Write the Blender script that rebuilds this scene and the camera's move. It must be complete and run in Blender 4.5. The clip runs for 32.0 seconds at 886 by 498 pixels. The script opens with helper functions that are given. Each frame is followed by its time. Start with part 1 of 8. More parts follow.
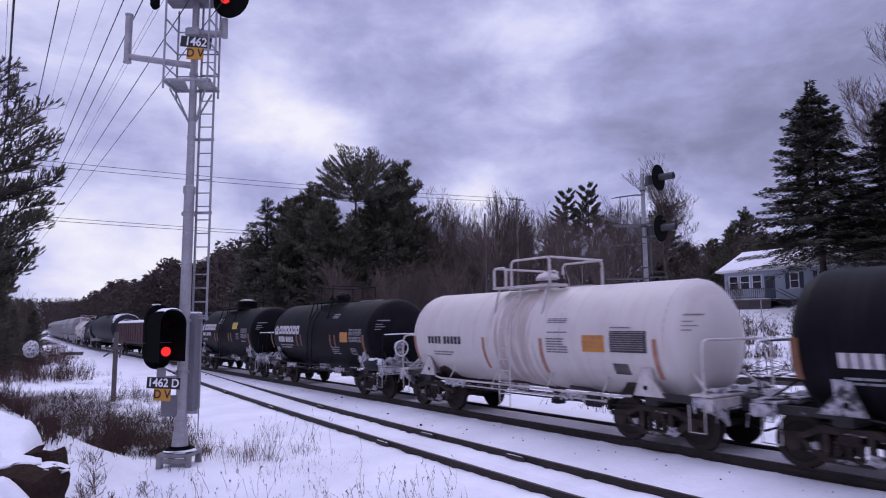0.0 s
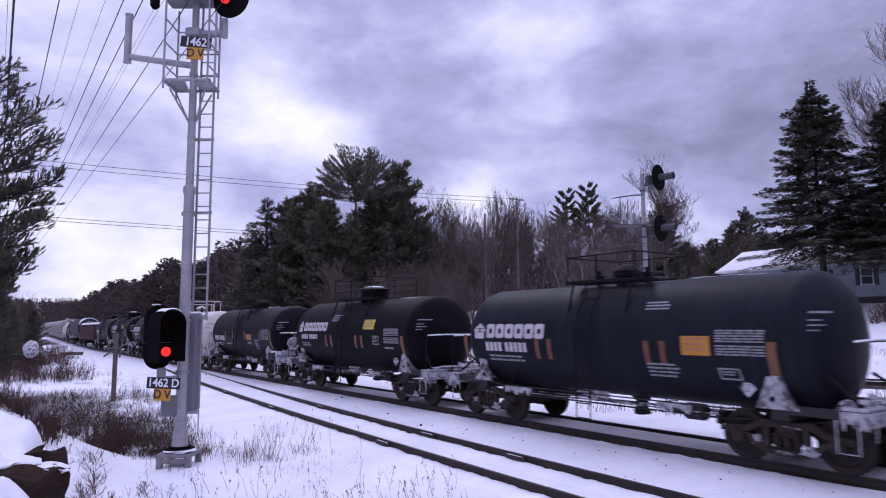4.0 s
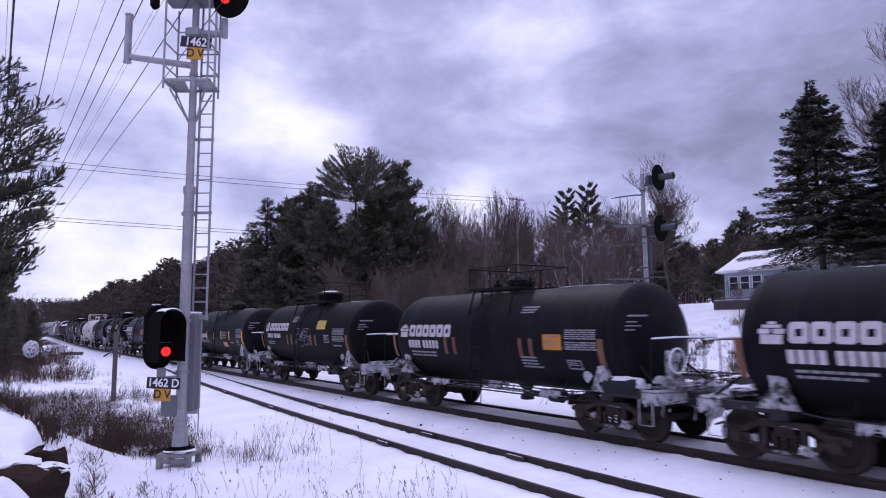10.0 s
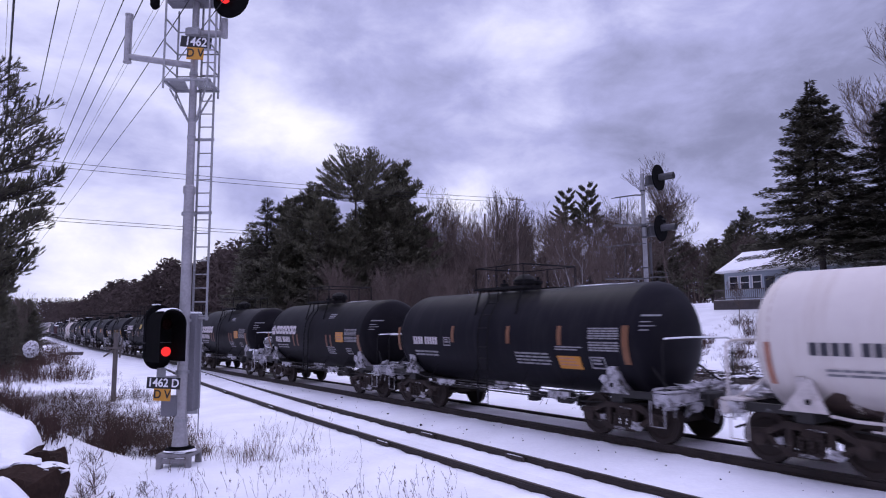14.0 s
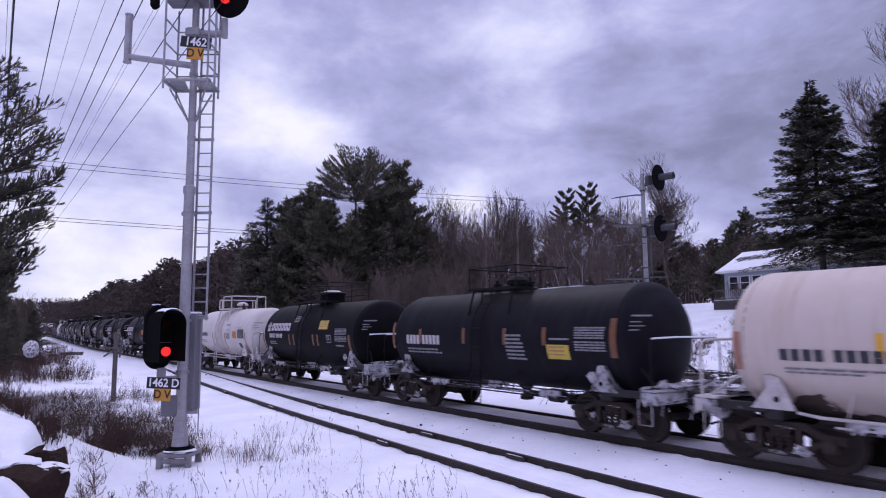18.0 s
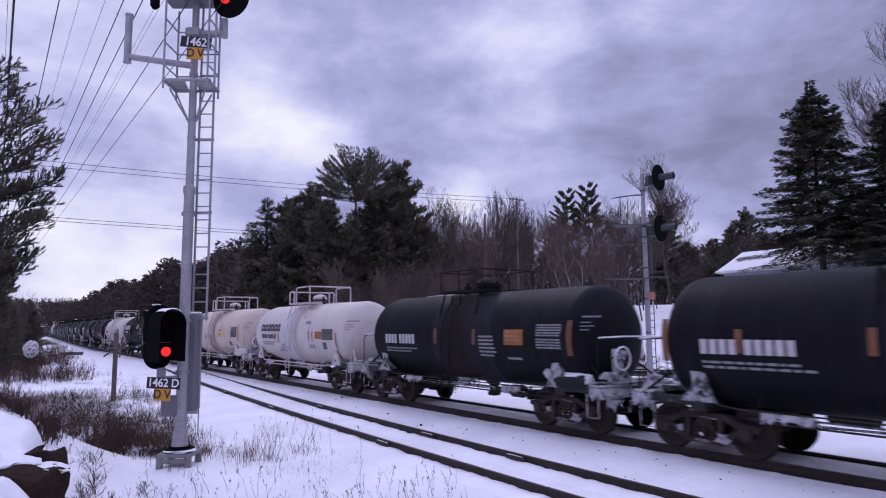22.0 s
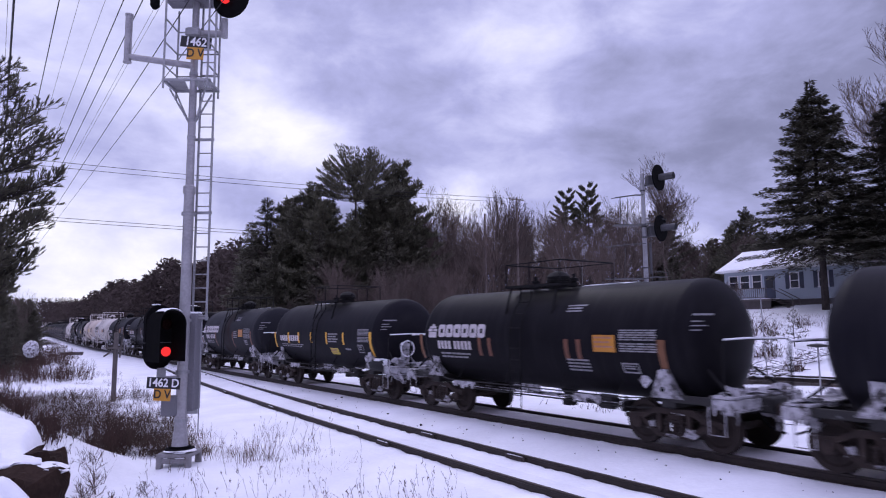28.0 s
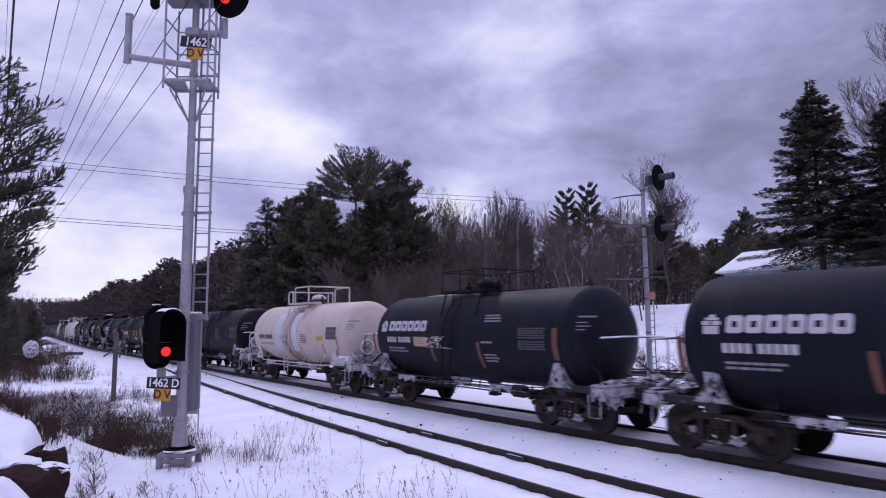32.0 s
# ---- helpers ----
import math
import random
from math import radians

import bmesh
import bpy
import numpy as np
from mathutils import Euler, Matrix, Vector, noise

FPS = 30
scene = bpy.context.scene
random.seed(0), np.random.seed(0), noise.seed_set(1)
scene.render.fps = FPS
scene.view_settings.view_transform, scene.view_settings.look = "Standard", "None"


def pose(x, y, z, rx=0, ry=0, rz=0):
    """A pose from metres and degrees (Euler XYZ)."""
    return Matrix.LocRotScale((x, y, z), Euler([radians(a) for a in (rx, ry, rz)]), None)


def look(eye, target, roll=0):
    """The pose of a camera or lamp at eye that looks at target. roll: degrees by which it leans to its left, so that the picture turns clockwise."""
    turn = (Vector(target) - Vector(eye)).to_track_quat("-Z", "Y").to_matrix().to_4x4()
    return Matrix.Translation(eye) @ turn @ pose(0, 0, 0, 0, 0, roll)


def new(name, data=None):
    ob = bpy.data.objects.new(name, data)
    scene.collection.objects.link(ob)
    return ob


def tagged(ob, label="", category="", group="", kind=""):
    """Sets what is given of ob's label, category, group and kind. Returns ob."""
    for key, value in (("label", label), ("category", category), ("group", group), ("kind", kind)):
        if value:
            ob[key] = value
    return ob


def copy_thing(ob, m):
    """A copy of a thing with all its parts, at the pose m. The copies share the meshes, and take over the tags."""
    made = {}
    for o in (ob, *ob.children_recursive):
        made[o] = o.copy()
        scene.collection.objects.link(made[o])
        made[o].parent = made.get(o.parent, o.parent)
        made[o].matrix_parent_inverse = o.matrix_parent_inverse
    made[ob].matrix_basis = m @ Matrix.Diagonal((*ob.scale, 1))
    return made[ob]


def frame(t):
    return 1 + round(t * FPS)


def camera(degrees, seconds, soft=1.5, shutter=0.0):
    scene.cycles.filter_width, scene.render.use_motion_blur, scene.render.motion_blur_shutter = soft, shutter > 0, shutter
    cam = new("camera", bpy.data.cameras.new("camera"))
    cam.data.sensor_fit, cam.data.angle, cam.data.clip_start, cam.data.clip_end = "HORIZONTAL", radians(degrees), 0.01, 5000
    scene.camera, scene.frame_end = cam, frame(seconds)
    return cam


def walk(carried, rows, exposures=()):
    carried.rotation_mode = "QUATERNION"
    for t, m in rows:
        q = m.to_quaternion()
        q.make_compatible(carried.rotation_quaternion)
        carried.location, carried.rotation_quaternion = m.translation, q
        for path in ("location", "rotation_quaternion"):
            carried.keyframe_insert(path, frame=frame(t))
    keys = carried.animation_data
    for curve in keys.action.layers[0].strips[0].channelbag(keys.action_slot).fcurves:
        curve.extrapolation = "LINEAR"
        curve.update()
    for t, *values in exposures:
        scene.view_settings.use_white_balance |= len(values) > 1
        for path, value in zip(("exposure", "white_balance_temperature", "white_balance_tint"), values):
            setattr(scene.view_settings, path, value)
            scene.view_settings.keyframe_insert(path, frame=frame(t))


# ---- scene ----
CLIP = 32.0
EYE = (0.0, 0.0, 2.563)
PITCH = radians(6.565)
cam = camera(67.64, CLIP, soft=1.1, shutter=0.3)
VIEW = look(EYE, (0.0, math.cos(PITCH), EYE[2] + math.sin(PITCH)), -0.40)
walk(cam, [(0.0, VIEW), (CLIP, VIEW)], exposures=[(0.0, -0.18), (1.0, -0.14), (2.0, -0.11), (3.0, -0.01), (6.0, 0.02), (14.0, 0.01), (17.0, -0.11), (18.0, -0.09), (19.0, -0.19), (20.0, -0.36), (21.0, -0.31), (22.0, -0.16), (23.0, -0.09), (25.0, -0.01), (28.0, 0.01), (29.0, 0.0), (30.0, -0.11), (31.0, -0.20), (CLIP, -0.14)])

# ---------------------------------------------------------------- world and sun
SUN_AZ, SUN_EL = radians(-14.0), radians(40.0)      # azimuth from +Y towards +X


def nodes_of(mat):
    mat.use_nodes = True
    nt = mat.node_tree
    nt.nodes.clear()
    return nt, nt.nodes, nt.links


def add(nodes, kind, **kw):
    n = nodes.new(kind)
    for k, v in kw.items():
        n.inputs[k.replace("_", " ")].default_value = v
    return n


def ramp(nodes, stops, interp="LINEAR"):
    n = nodes.new("ShaderNodeValToRGB")
    n.color_ramp.interpolation = interp
    els = n.color_ramp.elements
    while len(els) < len(stops):
        els.new(0.5)
    for e, (p, c) in zip(els, stops):
        e.position, e.color = p, (*c, 1.0) if len(c) == 3 else c
    return n


world = bpy.data.worlds.new("overcast_sky")
scene.world = world
world.use_nodes = True
wn, wl = world.node_tree.nodes, world.node_tree.links
wn.clear()
sky = wn.new("ShaderNodeTexSky")
sky.sky_type = "NISHITA"
sky.sun_disc = False
sky.sun_elevation, sky.sun_rotation = SUN_EL, SUN_AZ
sky.air_density, sky.dust_density = 1.0, 3.0
wbg = wn.new("ShaderNodeBackground")
wbg.inputs["Strength"].default_value = 0.12
wcl = wn.new("ShaderNodeBackground")                 # the closed cloud cover
wgeo = wn.new("ShaderNodeTexCoord")
wnoise = add(wn, "ShaderNodeTexNoise", Scale=2.2, Detail=5.0, Roughness=0.55)
wl.new(wgeo.outputs["Generated"], wnoise.inputs["Vector"])
wr = ramp(wn, [(0.3, (0.335, 0.326, 0.548)), (0.7, (0.65, 0.632, 1.02))])
wl.new(wnoise.outputs["Fac"], wr.inputs["Fac"])
wsep = wn.new("ShaderNodeSeparateXYZ")               # an overcast sky is brightest overhead
wl.new(wgeo.outputs["Generated"], wsep.inputs[0])
wgrad = wn.new("ShaderNodeMapRange")
wgrad.inputs["To Min"].default_value, wgrad.inputs["To Max"].default_value = 0.42, 1.55
wl.new(wsep.outputs["Z"], wgrad.inputs["Value"])
wmul = wn.new("ShaderNodeVectorMath")
wmul.operation = "SCALE"
wl.new(wr.outputs["Color"], wmul.inputs[0])
wl.new(wgrad.outputs[0], wmul.inputs["Scale"])
wl.new(wmul.outputs[0], wcl.inputs["Color"])
wcl.inputs["Strength"].default_value = 1.62
wmix = wn.new("ShaderNodeMixShader")
wmix.inputs["Fac"].default_value = 0.88
wout = wn.new("ShaderNodeOutputWorld")
wl.new(sky.outputs["Color"], wbg.inputs["Color"])
wl.new(wbg.outputs[0], wmix.inputs[1])
wl.new(wcl.outputs[0], wmix.inputs[2])
wl.new(wmix.outputs[0], wout.inputs["Surface"])

sun = new("sun", bpy.data.lights.new("sun", "SUN"))
sun.data.energy, sun.data.angle, sun.data.color = 0.55, radians(25), (0.97, 0.96, 1.0)
sun.matrix_basis = look((0, 0, 100), (-100 * math.sin(SUN_AZ) * math.cos(SUN_EL), -100 * math.cos(SUN_AZ) * math.cos(SUN_EL), 100 - 100 * math.sin(SUN_EL)))


# ---------------------------------------------------------------- materials
def surface(name, base, rough=0.7, metal=0.0, vary=0.25, scale=3.0, fine=40.0, bump=0.15, bump_scale=60.0, spots=None, spec=0.5, rnd=0.0):
    """A worn surface: base colour with two scales of variation, fine relief, optional patches (colour, threshold, scale)."""
    m = bpy.data.materials.new(name)
    nt, n, l = nodes_of(m)
    out = n.new("ShaderNodeOutputMaterial")
    bs = n.new("ShaderNodeBsdfPrincipled")
    l.new(bs.outputs[0], out.inputs["Surface"])
    bs.inputs["Roughness"].default_value, bs.inputs["Metallic"].default_value = rough, metal
    bs.inputs["Specular IOR Level"].default_value = spec
    tc = n.new("ShaderNodeTexCoord")
    big = add(n, "ShaderNodeTexNoise", Scale=scale, Detail=4.0, Roughness=0.6)
    small = add(n, "ShaderNodeTexNoise", Scale=fine, Detail=2.0)
    l.new(tc.outputs["Object"], big.inputs["Vector"])
    l.new(tc.outputs["Object"], small.inputs["Vector"])
    lo = tuple(c * (1 - vary) for c in base)
    hi = tuple(min(1.0, c * (1 + vary)) for c in base)
    r1 = ramp(n, [(0.3, lo), (0.7, hi)])
    l.new(big.outputs["Fac"], r1.inputs["Fac"])
    mix = n.new("ShaderNodeMix")
    mix.data_type, mix.blend_type = "RGBA", "OVERLAY"
    mix.inputs[0].default_value = 0.35
    l.new(r1.outputs["Color"], mix.inputs[6])
    l.new(small.outputs["Color"], mix.inputs[7])
    bw = n.new("ShaderNodeRGBToBW")
    l.new(small.outputs["Color"], bw.inputs[0])
    l.new(bw.outputs[0], mix.inputs[7])
    col = mix.outputs[2]
    if spots:
        sc, th, ss = spots
        sn = add(n, "ShaderNodeTexNoise", Scale=ss, Detail=6.0, Roughness=0.65)
        l.new(tc.outputs["Object"], sn.inputs["Vector"])
        sr = ramp(n, [(th, (0, 0, 0)), (min(1, th + 0.12), (1, 1, 1))])
        l.new(sn.outputs["Fac"], sr.inputs["Fac"])
        sm = n.new("ShaderNodeMix")
        sm.data_type = "RGBA"
        l.new(sr.outputs["Color"], sm.inputs[0])
        l.new(col, sm.inputs[6])
        sm.inputs[7].default_value = (*sc, 1)
        col = sm.outputs[2]
    if rnd:
        oi = n.new("ShaderNodeObjectInfo")
        mr = n.new("ShaderNodeMapRange")
        mr.inputs["To Min"].default_value, mr.inputs["To Max"].default_value = 1 - rnd, 1 + rnd
        l.new(oi.outputs["Random"], mr.inputs["Value"])
        hs = n.new("ShaderNodeHueSaturation")
        l.new(mr.outputs[0], hs.inputs["Value"])
        l.new(col, hs.inputs["Color"])
        col = hs.outputs[0]
    l.new(col, bs.inputs["Base Color"])
    if bump:
        bn = add(n, "ShaderNodeTexNoise", Scale=bump_scale, Detail=3.0)
        l.new(tc.outputs["Object"], bn.inputs["Vector"])
        bp = n.new("ShaderNodeBump")
        bp.inputs["Strength"].default_value, bp.inputs["Distance"].default_value = bump, 0.02
        l.new(bn.outputs["Fac"], bp.inputs["Height"])
        l.new(bp.outputs["Normal"], bs.inputs["Normal"])
    return m


def glow(name, color, strength):
    m = bpy.data.materials.new(name)
    nt, n, l = nodes_of(m)
    out = n.new("ShaderNodeOutputMaterial")
    em = n.new("ShaderNodeEmission")
    em.inputs["Color"].default_value, em.inputs["Strength"].default_value = (*color, 1), strength
    l.new(em.outputs[0], out.inputs["Surface"])
    return m


M = {}
M["snow"] = surface("snow", (0.82, 0.83, 0.86), 0.65, vary=0.09, scale=0.5, fine=14.0, bump=0.9, bump_scale=6.0, spec=0.3)
M["snow_cap"] = surface("snow_cap", (0.82, 0.83, 0.86), 0.65, vary=0.05, scale=2.0, fine=20.0, bump=0.5, bump_scale=14.0, spec=0.3)
M["snow_brush"] = surface("snow_plastered_twigs", (0.56, 0.56, 0.59), 0.8, vary=0.3, scale=4.0, bump=0.8, bump_scale=12.0, spots=((0.10, 0.08, 0.08), 0.50, 9.0))
M["frost"] = surface("frosted_steel", (0.36, 0.35, 0.37), 0.8, vary=0.3, scale=5.0, spots=((0.03, 0.026, 0.026), 0.42, 4.5), bump=0.4)
M["rail"] = surface("rusty_rail", (0.031, 0.0225, 0.0195), 0.65, metal=0.3, vary=0.3, scale=4.0)
M["rail_head"] = surface("worn_rail_head", (0.09, 0.07, 0.065), 0.4, metal=0.7, vary=0.2, scale=6.0)
M["joint"] = surface("rusty_joint_bar", (0.034, 0.024, 0.021), 0.7, vary=0.3, scale=12.0)
M["tie"] = surface("creosoted_timber", (0.04, 0.033, 0.03), 0.85, vary=0.3, scale=3.0, rnd=0.3)
M["ballast_snow"] = surface("trampled_snow", (0.70, 0.68, 0.71), 0.8, vary=0.15, scale=0.8, fine=12.0, bump=0.6, bump_scale=10.0, spots=((0.2, 0.19, 0.19), 0.66, 2.5))
M["galv_dark"] = surface("dull_grey_steel", (0.075, 0.075, 0.082), 0.65, metal=0.2, vary=0.15, scale=6.0, fine=25.0, bump=0.05)
M["galv"] = surface("galvanised_steel", (0.31, 0.31, 0.325), 0.55, metal=0.35, vary=0.12, scale=6.0, fine=25.0, bump=0.05)
M["silver"] = surface("silver_painted_mast", (0.34, 0.33, 0.345), 0.5, metal=0.3, vary=0.12, scale=3.0, fine=20.0, bump=0.05)
M["cabinet"] = surface("grey_cabinet_paint", (0.15, 0.147, 0.165), 0.6, vary=0.08, scale=2.0, bump=0.05)
M["signal_black"] = surface("matt_black_paint", (0.006, 0.006, 0.0065), 0.9, vary=0.2, scale=6.0, bump=0.05, spec=0.05)
M["lens_dark"] = surface("dark_lens_glass", (0.02, 0.006, 0.006), 0.12, vary=0.1, bump=0.0)
M["lamp_red"] = glow("lit_red_lens", (1.0, 0.035, 0.04), 1.15)
M["plate_black"] = surface("black_enamel_plate", (0.012, 0.012, 0.015), 0.5, vary=0.1, bump=0.03)
M["plate_white"] = surface("white_reflective_sheet", (0.78, 0.78, 0.8), 0.5, vary=0.04, bump=0.02)
M["plate_amber"] = surface("amber_reflective_sheet", (0.55, 0.26, 0.03), 0.5, vary=0.1, bump=0.02)
M["concrete"] = surface("weathered_concrete", (0.22, 0.21, 0.215), 0.85, vary=0.2, scale=3.0, fine=30.0, bump=0.4)
M["wood_grey"] = surface("weathered_timber", (0.11, 0.095, 0.09), 0.85, vary=0.25, scale=2.0, fine=30.0, bump=0.3)
M["pole"] = surface("utility_pole_timber", (0.16, 0.13, 0.12), 0.85, vary=0.2, scale=2.0, fine=30.0, bump=0.3)
M["bark"] = surface("dark_bark", (0.045, 0.036, 0.032), 0.9, vary=0.35, scale=3.0, fine=25.0, bump=0.6, rnd=0.25)
M["twig"] = surface("bare_twigs", (0.090, 0.066, 0.056), 0.9, vary=0.35, scale=1.0, bump=0.2, rnd=0.3)
M["birch"] = surface("birch_bark", (0.26, 0.25, 0.25), 0.8, vary=0.2, scale=3.0, spots=((0.03, 0.03, 0.03), 0.62, 9.0), bump=0.2)
M["spruce"] = surface("spruce_needles", (0.100, 0.094, 0.070), 0.85, vary=0.4, scale=1.2, fine=14.0, bump=0.0, rnd=0.3, spec=0.2)
M["pine"] = surface("white_pine_needles", (0.120, 0.114, 0.082), 0.8, vary=0.4, scale=1.5, fine=14.0, bump=0.0, rnd=0.25, spec=0.2)
M["farwood"] = surface("far_woods", (0.070, 0.054, 0.049), 0.95, vary=0.35, scale=0.08, fine=0.5, bump=0.0, spec=0.1)
M["weed"] = surface("dry_weeds", (0.135, 0.095, 0.072), 0.9, vary=0.35, scale=0.8, fine=8.0, bump=0.0, spec=0.2)
M["weed_stem"] = surface("dry_weed_stems", (0.085, 0.058, 0.047), 0.9, vary=0.3, scale=1.5, fine=12.0, bump=0.0, spec=0.2)
M["weed_dark"] = surface("dark_brush", (0.055, 0.036, 0.026), 0.9, vary=0.35, scale=0.8, fine=8.0, bump=0.0, spec=0.2)
M["rock"] = surface("dark_granite", (0.032, 0.020, 0.015), 0.9, vary=0.5, scale=2.5, fine=30.0, bump=1.0, bump_scale=12.0, spec=0.12)
M["siding"] = surface("pale_blue_siding", (0.38, 0.43, 0.49), 0.7, vary=0.05, scale=1.0, bump=0.05)
M["house_white"] = surface("white_trim_paint", (0.75, 0.75, 0.76), 0.6, vary=0.05, bump=0.03)
M["thicket"] = surface("reddish_bare_thicket", (0.075, 0.045, 0.036), 0.9, vary=0.3, scale=1.0, fine=8.0, bump=0.0, spec=0.2)
M["shutter"] = surface("dark_blue_shutter", (0.05, 0.06, 0.09), 0.6, vary=0.1, bump=0.05)
M["house_base"] = surface("dark_foundation", (0.07, 0.06, 0.06), 0.85, vary=0.2, bump=0.2)
M["wire"] = surface("black_cable", (0.02, 0.02, 0.022), 0.7, vary=0.1, bump=0.0)


def window_glass(name):
    m = bpy.data.materials.new(name)
    nt, n, l = nodes_of(m)
    out = n.new("ShaderNodeOutputMaterial")
    bs = n.new("ShaderNodeBsdfPrincipled")
    bs.inputs["Base Color"].default_value = (0.02, 0.022, 0.03, 1)
    bs.inputs["Roughness"].default_value = 0.06
    l.new(bs.outputs[0], out.inputs["Surface"])
    return m


M["glass"] = window_glass("dark_window_glass")


def tank_paint(name, base, rough, streak, amount, grime=(0.05, 0.045, 0.045), middle=None):
    """Tank paint with vertical run-off streaks, grime low on the shell and faint dents."""
    m = bpy.data.materials.new(name)
    nt, n, l = nodes_of(m)
    out = n.new("ShaderNodeOutputMaterial")
    bs = n.new("ShaderNodeBsdfPrincipled")
    l.new(bs.outputs[0], out.inputs["Surface"])
    tc = n.new("ShaderNodeTexCoord")
    mp = n.new("ShaderNodeMapping")
    mp.inputs["Scale"].default_value = (3.0, 0.35, 0.35)
    l.new(tc.outputs["Object"], mp.inputs["Vector"])
    st = add(n, "ShaderNodeTexNoise", Scale=1.6, Detail=5.0, Roughness=0.6)
    l.new(mp.outputs[0], st.inputs["Vector"])
    sr = ramp(n, [(0.5, (0, 0, 0)), (0.78, (amount, amount, amount))])
    l.new(st.outputs["Fac"], sr.inputs["Fac"])
    mix = n.new("ShaderNodeMix")
    mix.data_type = "RGBA"
    l.new(sr.outputs["Color"], mix.inputs[0])
    mix.inputs[6].default_value, mix.inputs[7].default_value = (*base, 1), (*streak, 1)
    gr = add(n, "ShaderNodeTexNoise", Scale=1.1, Detail=6.0, Roughness=0.6)
    l.new(tc.outputs["Object"], gr.inputs["Vector"])
    g2 = ramp(n, [(0.45, (0, 0, 0)), (0.8, (0.45, 0.45, 0.45))])
    l.new(gr.outputs["Fac"], g2.inputs["Fac"])
    mx2 = n.new("ShaderNodeMix")
    mx2.data_type = "RGBA"
    l.new(g2.outputs["Color"], mx2.inputs[0])
    l.new(mix.outputs[2], mx2.inputs[6])
    mx2.inputs[7].default_value = (*grime, 1)
    col = mx2.outputs[2]
    if middle:                                          # rust and spill runs below the top fittings
        sp = n.new("ShaderNodeSeparateXYZ")
        l.new(tc.outputs["Object"], sp.inputs[0])
        ab = n.new("ShaderNodeMath")
        ab.operation = "ABSOLUTE"
        l.new(sp.outputs["X"], ab.inputs[0])
        near = n.new("ShaderNodeMapRange")
        near.inputs["From Min"].default_value, near.inputs["From Max"].default_value = 0.3, 1.5
        near.inputs["To Min"].default_value, near.inputs["To Max"].default_value = 0.26, -0.1
        l.new(ab.outputs[0], near.inputs["Value"])
        sm = n.new("ShaderNodeMath")
        l.new(st.outputs["Fac"], sm.inputs[0])
        l.new(near.outputs[0], sm.inputs[1])
        sr2 = ramp(n, [(0.60, (0, 0, 0)), (0.78, (0.85, 0.85, 0.85))])
        l.new(sm.outputs[0], sr2.inputs["Fac"])
        mx3 = n.new("ShaderNodeMix")
        mx3.data_type = "RGBA"
        l.new(sr2.outputs["Color"], mx3.inputs[0])
        l.new(col, mx3.inputs[6])
        mx3.inputs[7].default_value = (*middle, 1)
        col = mx3.outputs[2]
    l.new(col, bs.inputs["Base Color"])
    bs.inputs["Specular IOR Level"].default_value = 0.055 if max(base) < 0.04 else 0.35
    rr = n.new("ShaderNodeMapRange")
    rr.inputs["To Min"].default_value, rr.inputs["To Max"].default_value = rough - 0.1, rough + 0.15
    l.new(gr.outputs["Fac"], rr.inputs["Value"])
    l.new(rr.outputs[0], bs.inputs["Roughness"])
    bp = n.new("ShaderNodeBump")
    bp.inputs["Strength"].default_value, bp.inputs["Distance"].default_value = 0.12, 0.03
    bn = add(n, "ShaderNodeTexNoise", Scale=0.9, Detail=2.0)
    l.new(tc.outputs["Object"], bn.inputs["Vector"])
    l.new(bn.outputs["Fac"], bp.inputs["Height"])
    l.new(bp.outputs["Normal"], bs.inputs["Normal"])
    return m


M["t_black"] = tank_paint("black_tank_paint", (0.0080, 0.0074, 0.0094), 0.46, (0.020, 0.019, 0.0215), 0.6, (0.019, 0.0175, 0.019))
M["t_jet"] = tank_paint("jet_black_tank_paint", (0.0054, 0.0050, 0.0062), 0.5, (0.0125, 0.012, 0.0135), 0.6, (0.0125, 0.0115, 0.0125))
M["t_dark"] = tank_paint("charcoal_tank_paint", (0.0100, 0.0095, 0.0130), 0.48, (0.024, 0.023, 0.026), 0.6, (0.023, 0.0215, 0.023))
M["t_slate"] = tank_paint("slate_blue_tank_paint", (0.0125, 0.0145, 0.0195), 0.42, (0.026, 0.028, 0.033), 0.6, (0.025, 0.024, 0.026))
M["t_grey"] = tank_paint("faded_grey_tank_paint", (0.028, 0.029, 0.035), 0.5, (0.055, 0.055, 0.063), 0.5, (0.05, 0.046, 0.046))
M["t_fade"] = tank_paint("faded_slate_tank_paint", (0.0185, 0.0190, 0.0235), 0.5, (0.042, 0.042, 0.047), 0.65, (0.032, 0.030, 0.032), (0.022, 0.012, 0.010))
M["t_white"] = tank_paint("white_tank_paint", (0.60, 0.56, 0.52), 0.5, (0.46, 0.39, 0.34), 0.5, (0.46, 0.41, 0.40), (0.40, 0.33, 0.30))
M["t_cream"] = tank_paint("rust_streaked_cream_tank_paint", (0.58, 0.50, 0.43), 0.55, (0.40, 0.30, 0.22), 0.5, (0.44, 0.35, 0.29), (0.16, 0.085, 0.055))
M["t_spilt"] = tank_paint("brown_spilt_cream_tank_paint", (0.58, 0.50, 0.43), 0.55, (0.40, 0.30, 0.22), 0.5, (0.44, 0.35, 0.29), (0.16, 0.085, 0.055))
M["t_brown"] = tank_paint("brown_stained_tank_paint", (0.020, 0.012, 0.011), 0.55, (0.03, 0.018, 0.015), 0.6, (0.024, 0.016, 0.015))
M["t_white_gear"] = surface("white_painted_gear", (0.50, 0.46, 0.44), 0.6, vary=0.18, scale=4.0, bump=0.1, spots=((0.20, 0.15, 0.13), 0.62, 3.0))
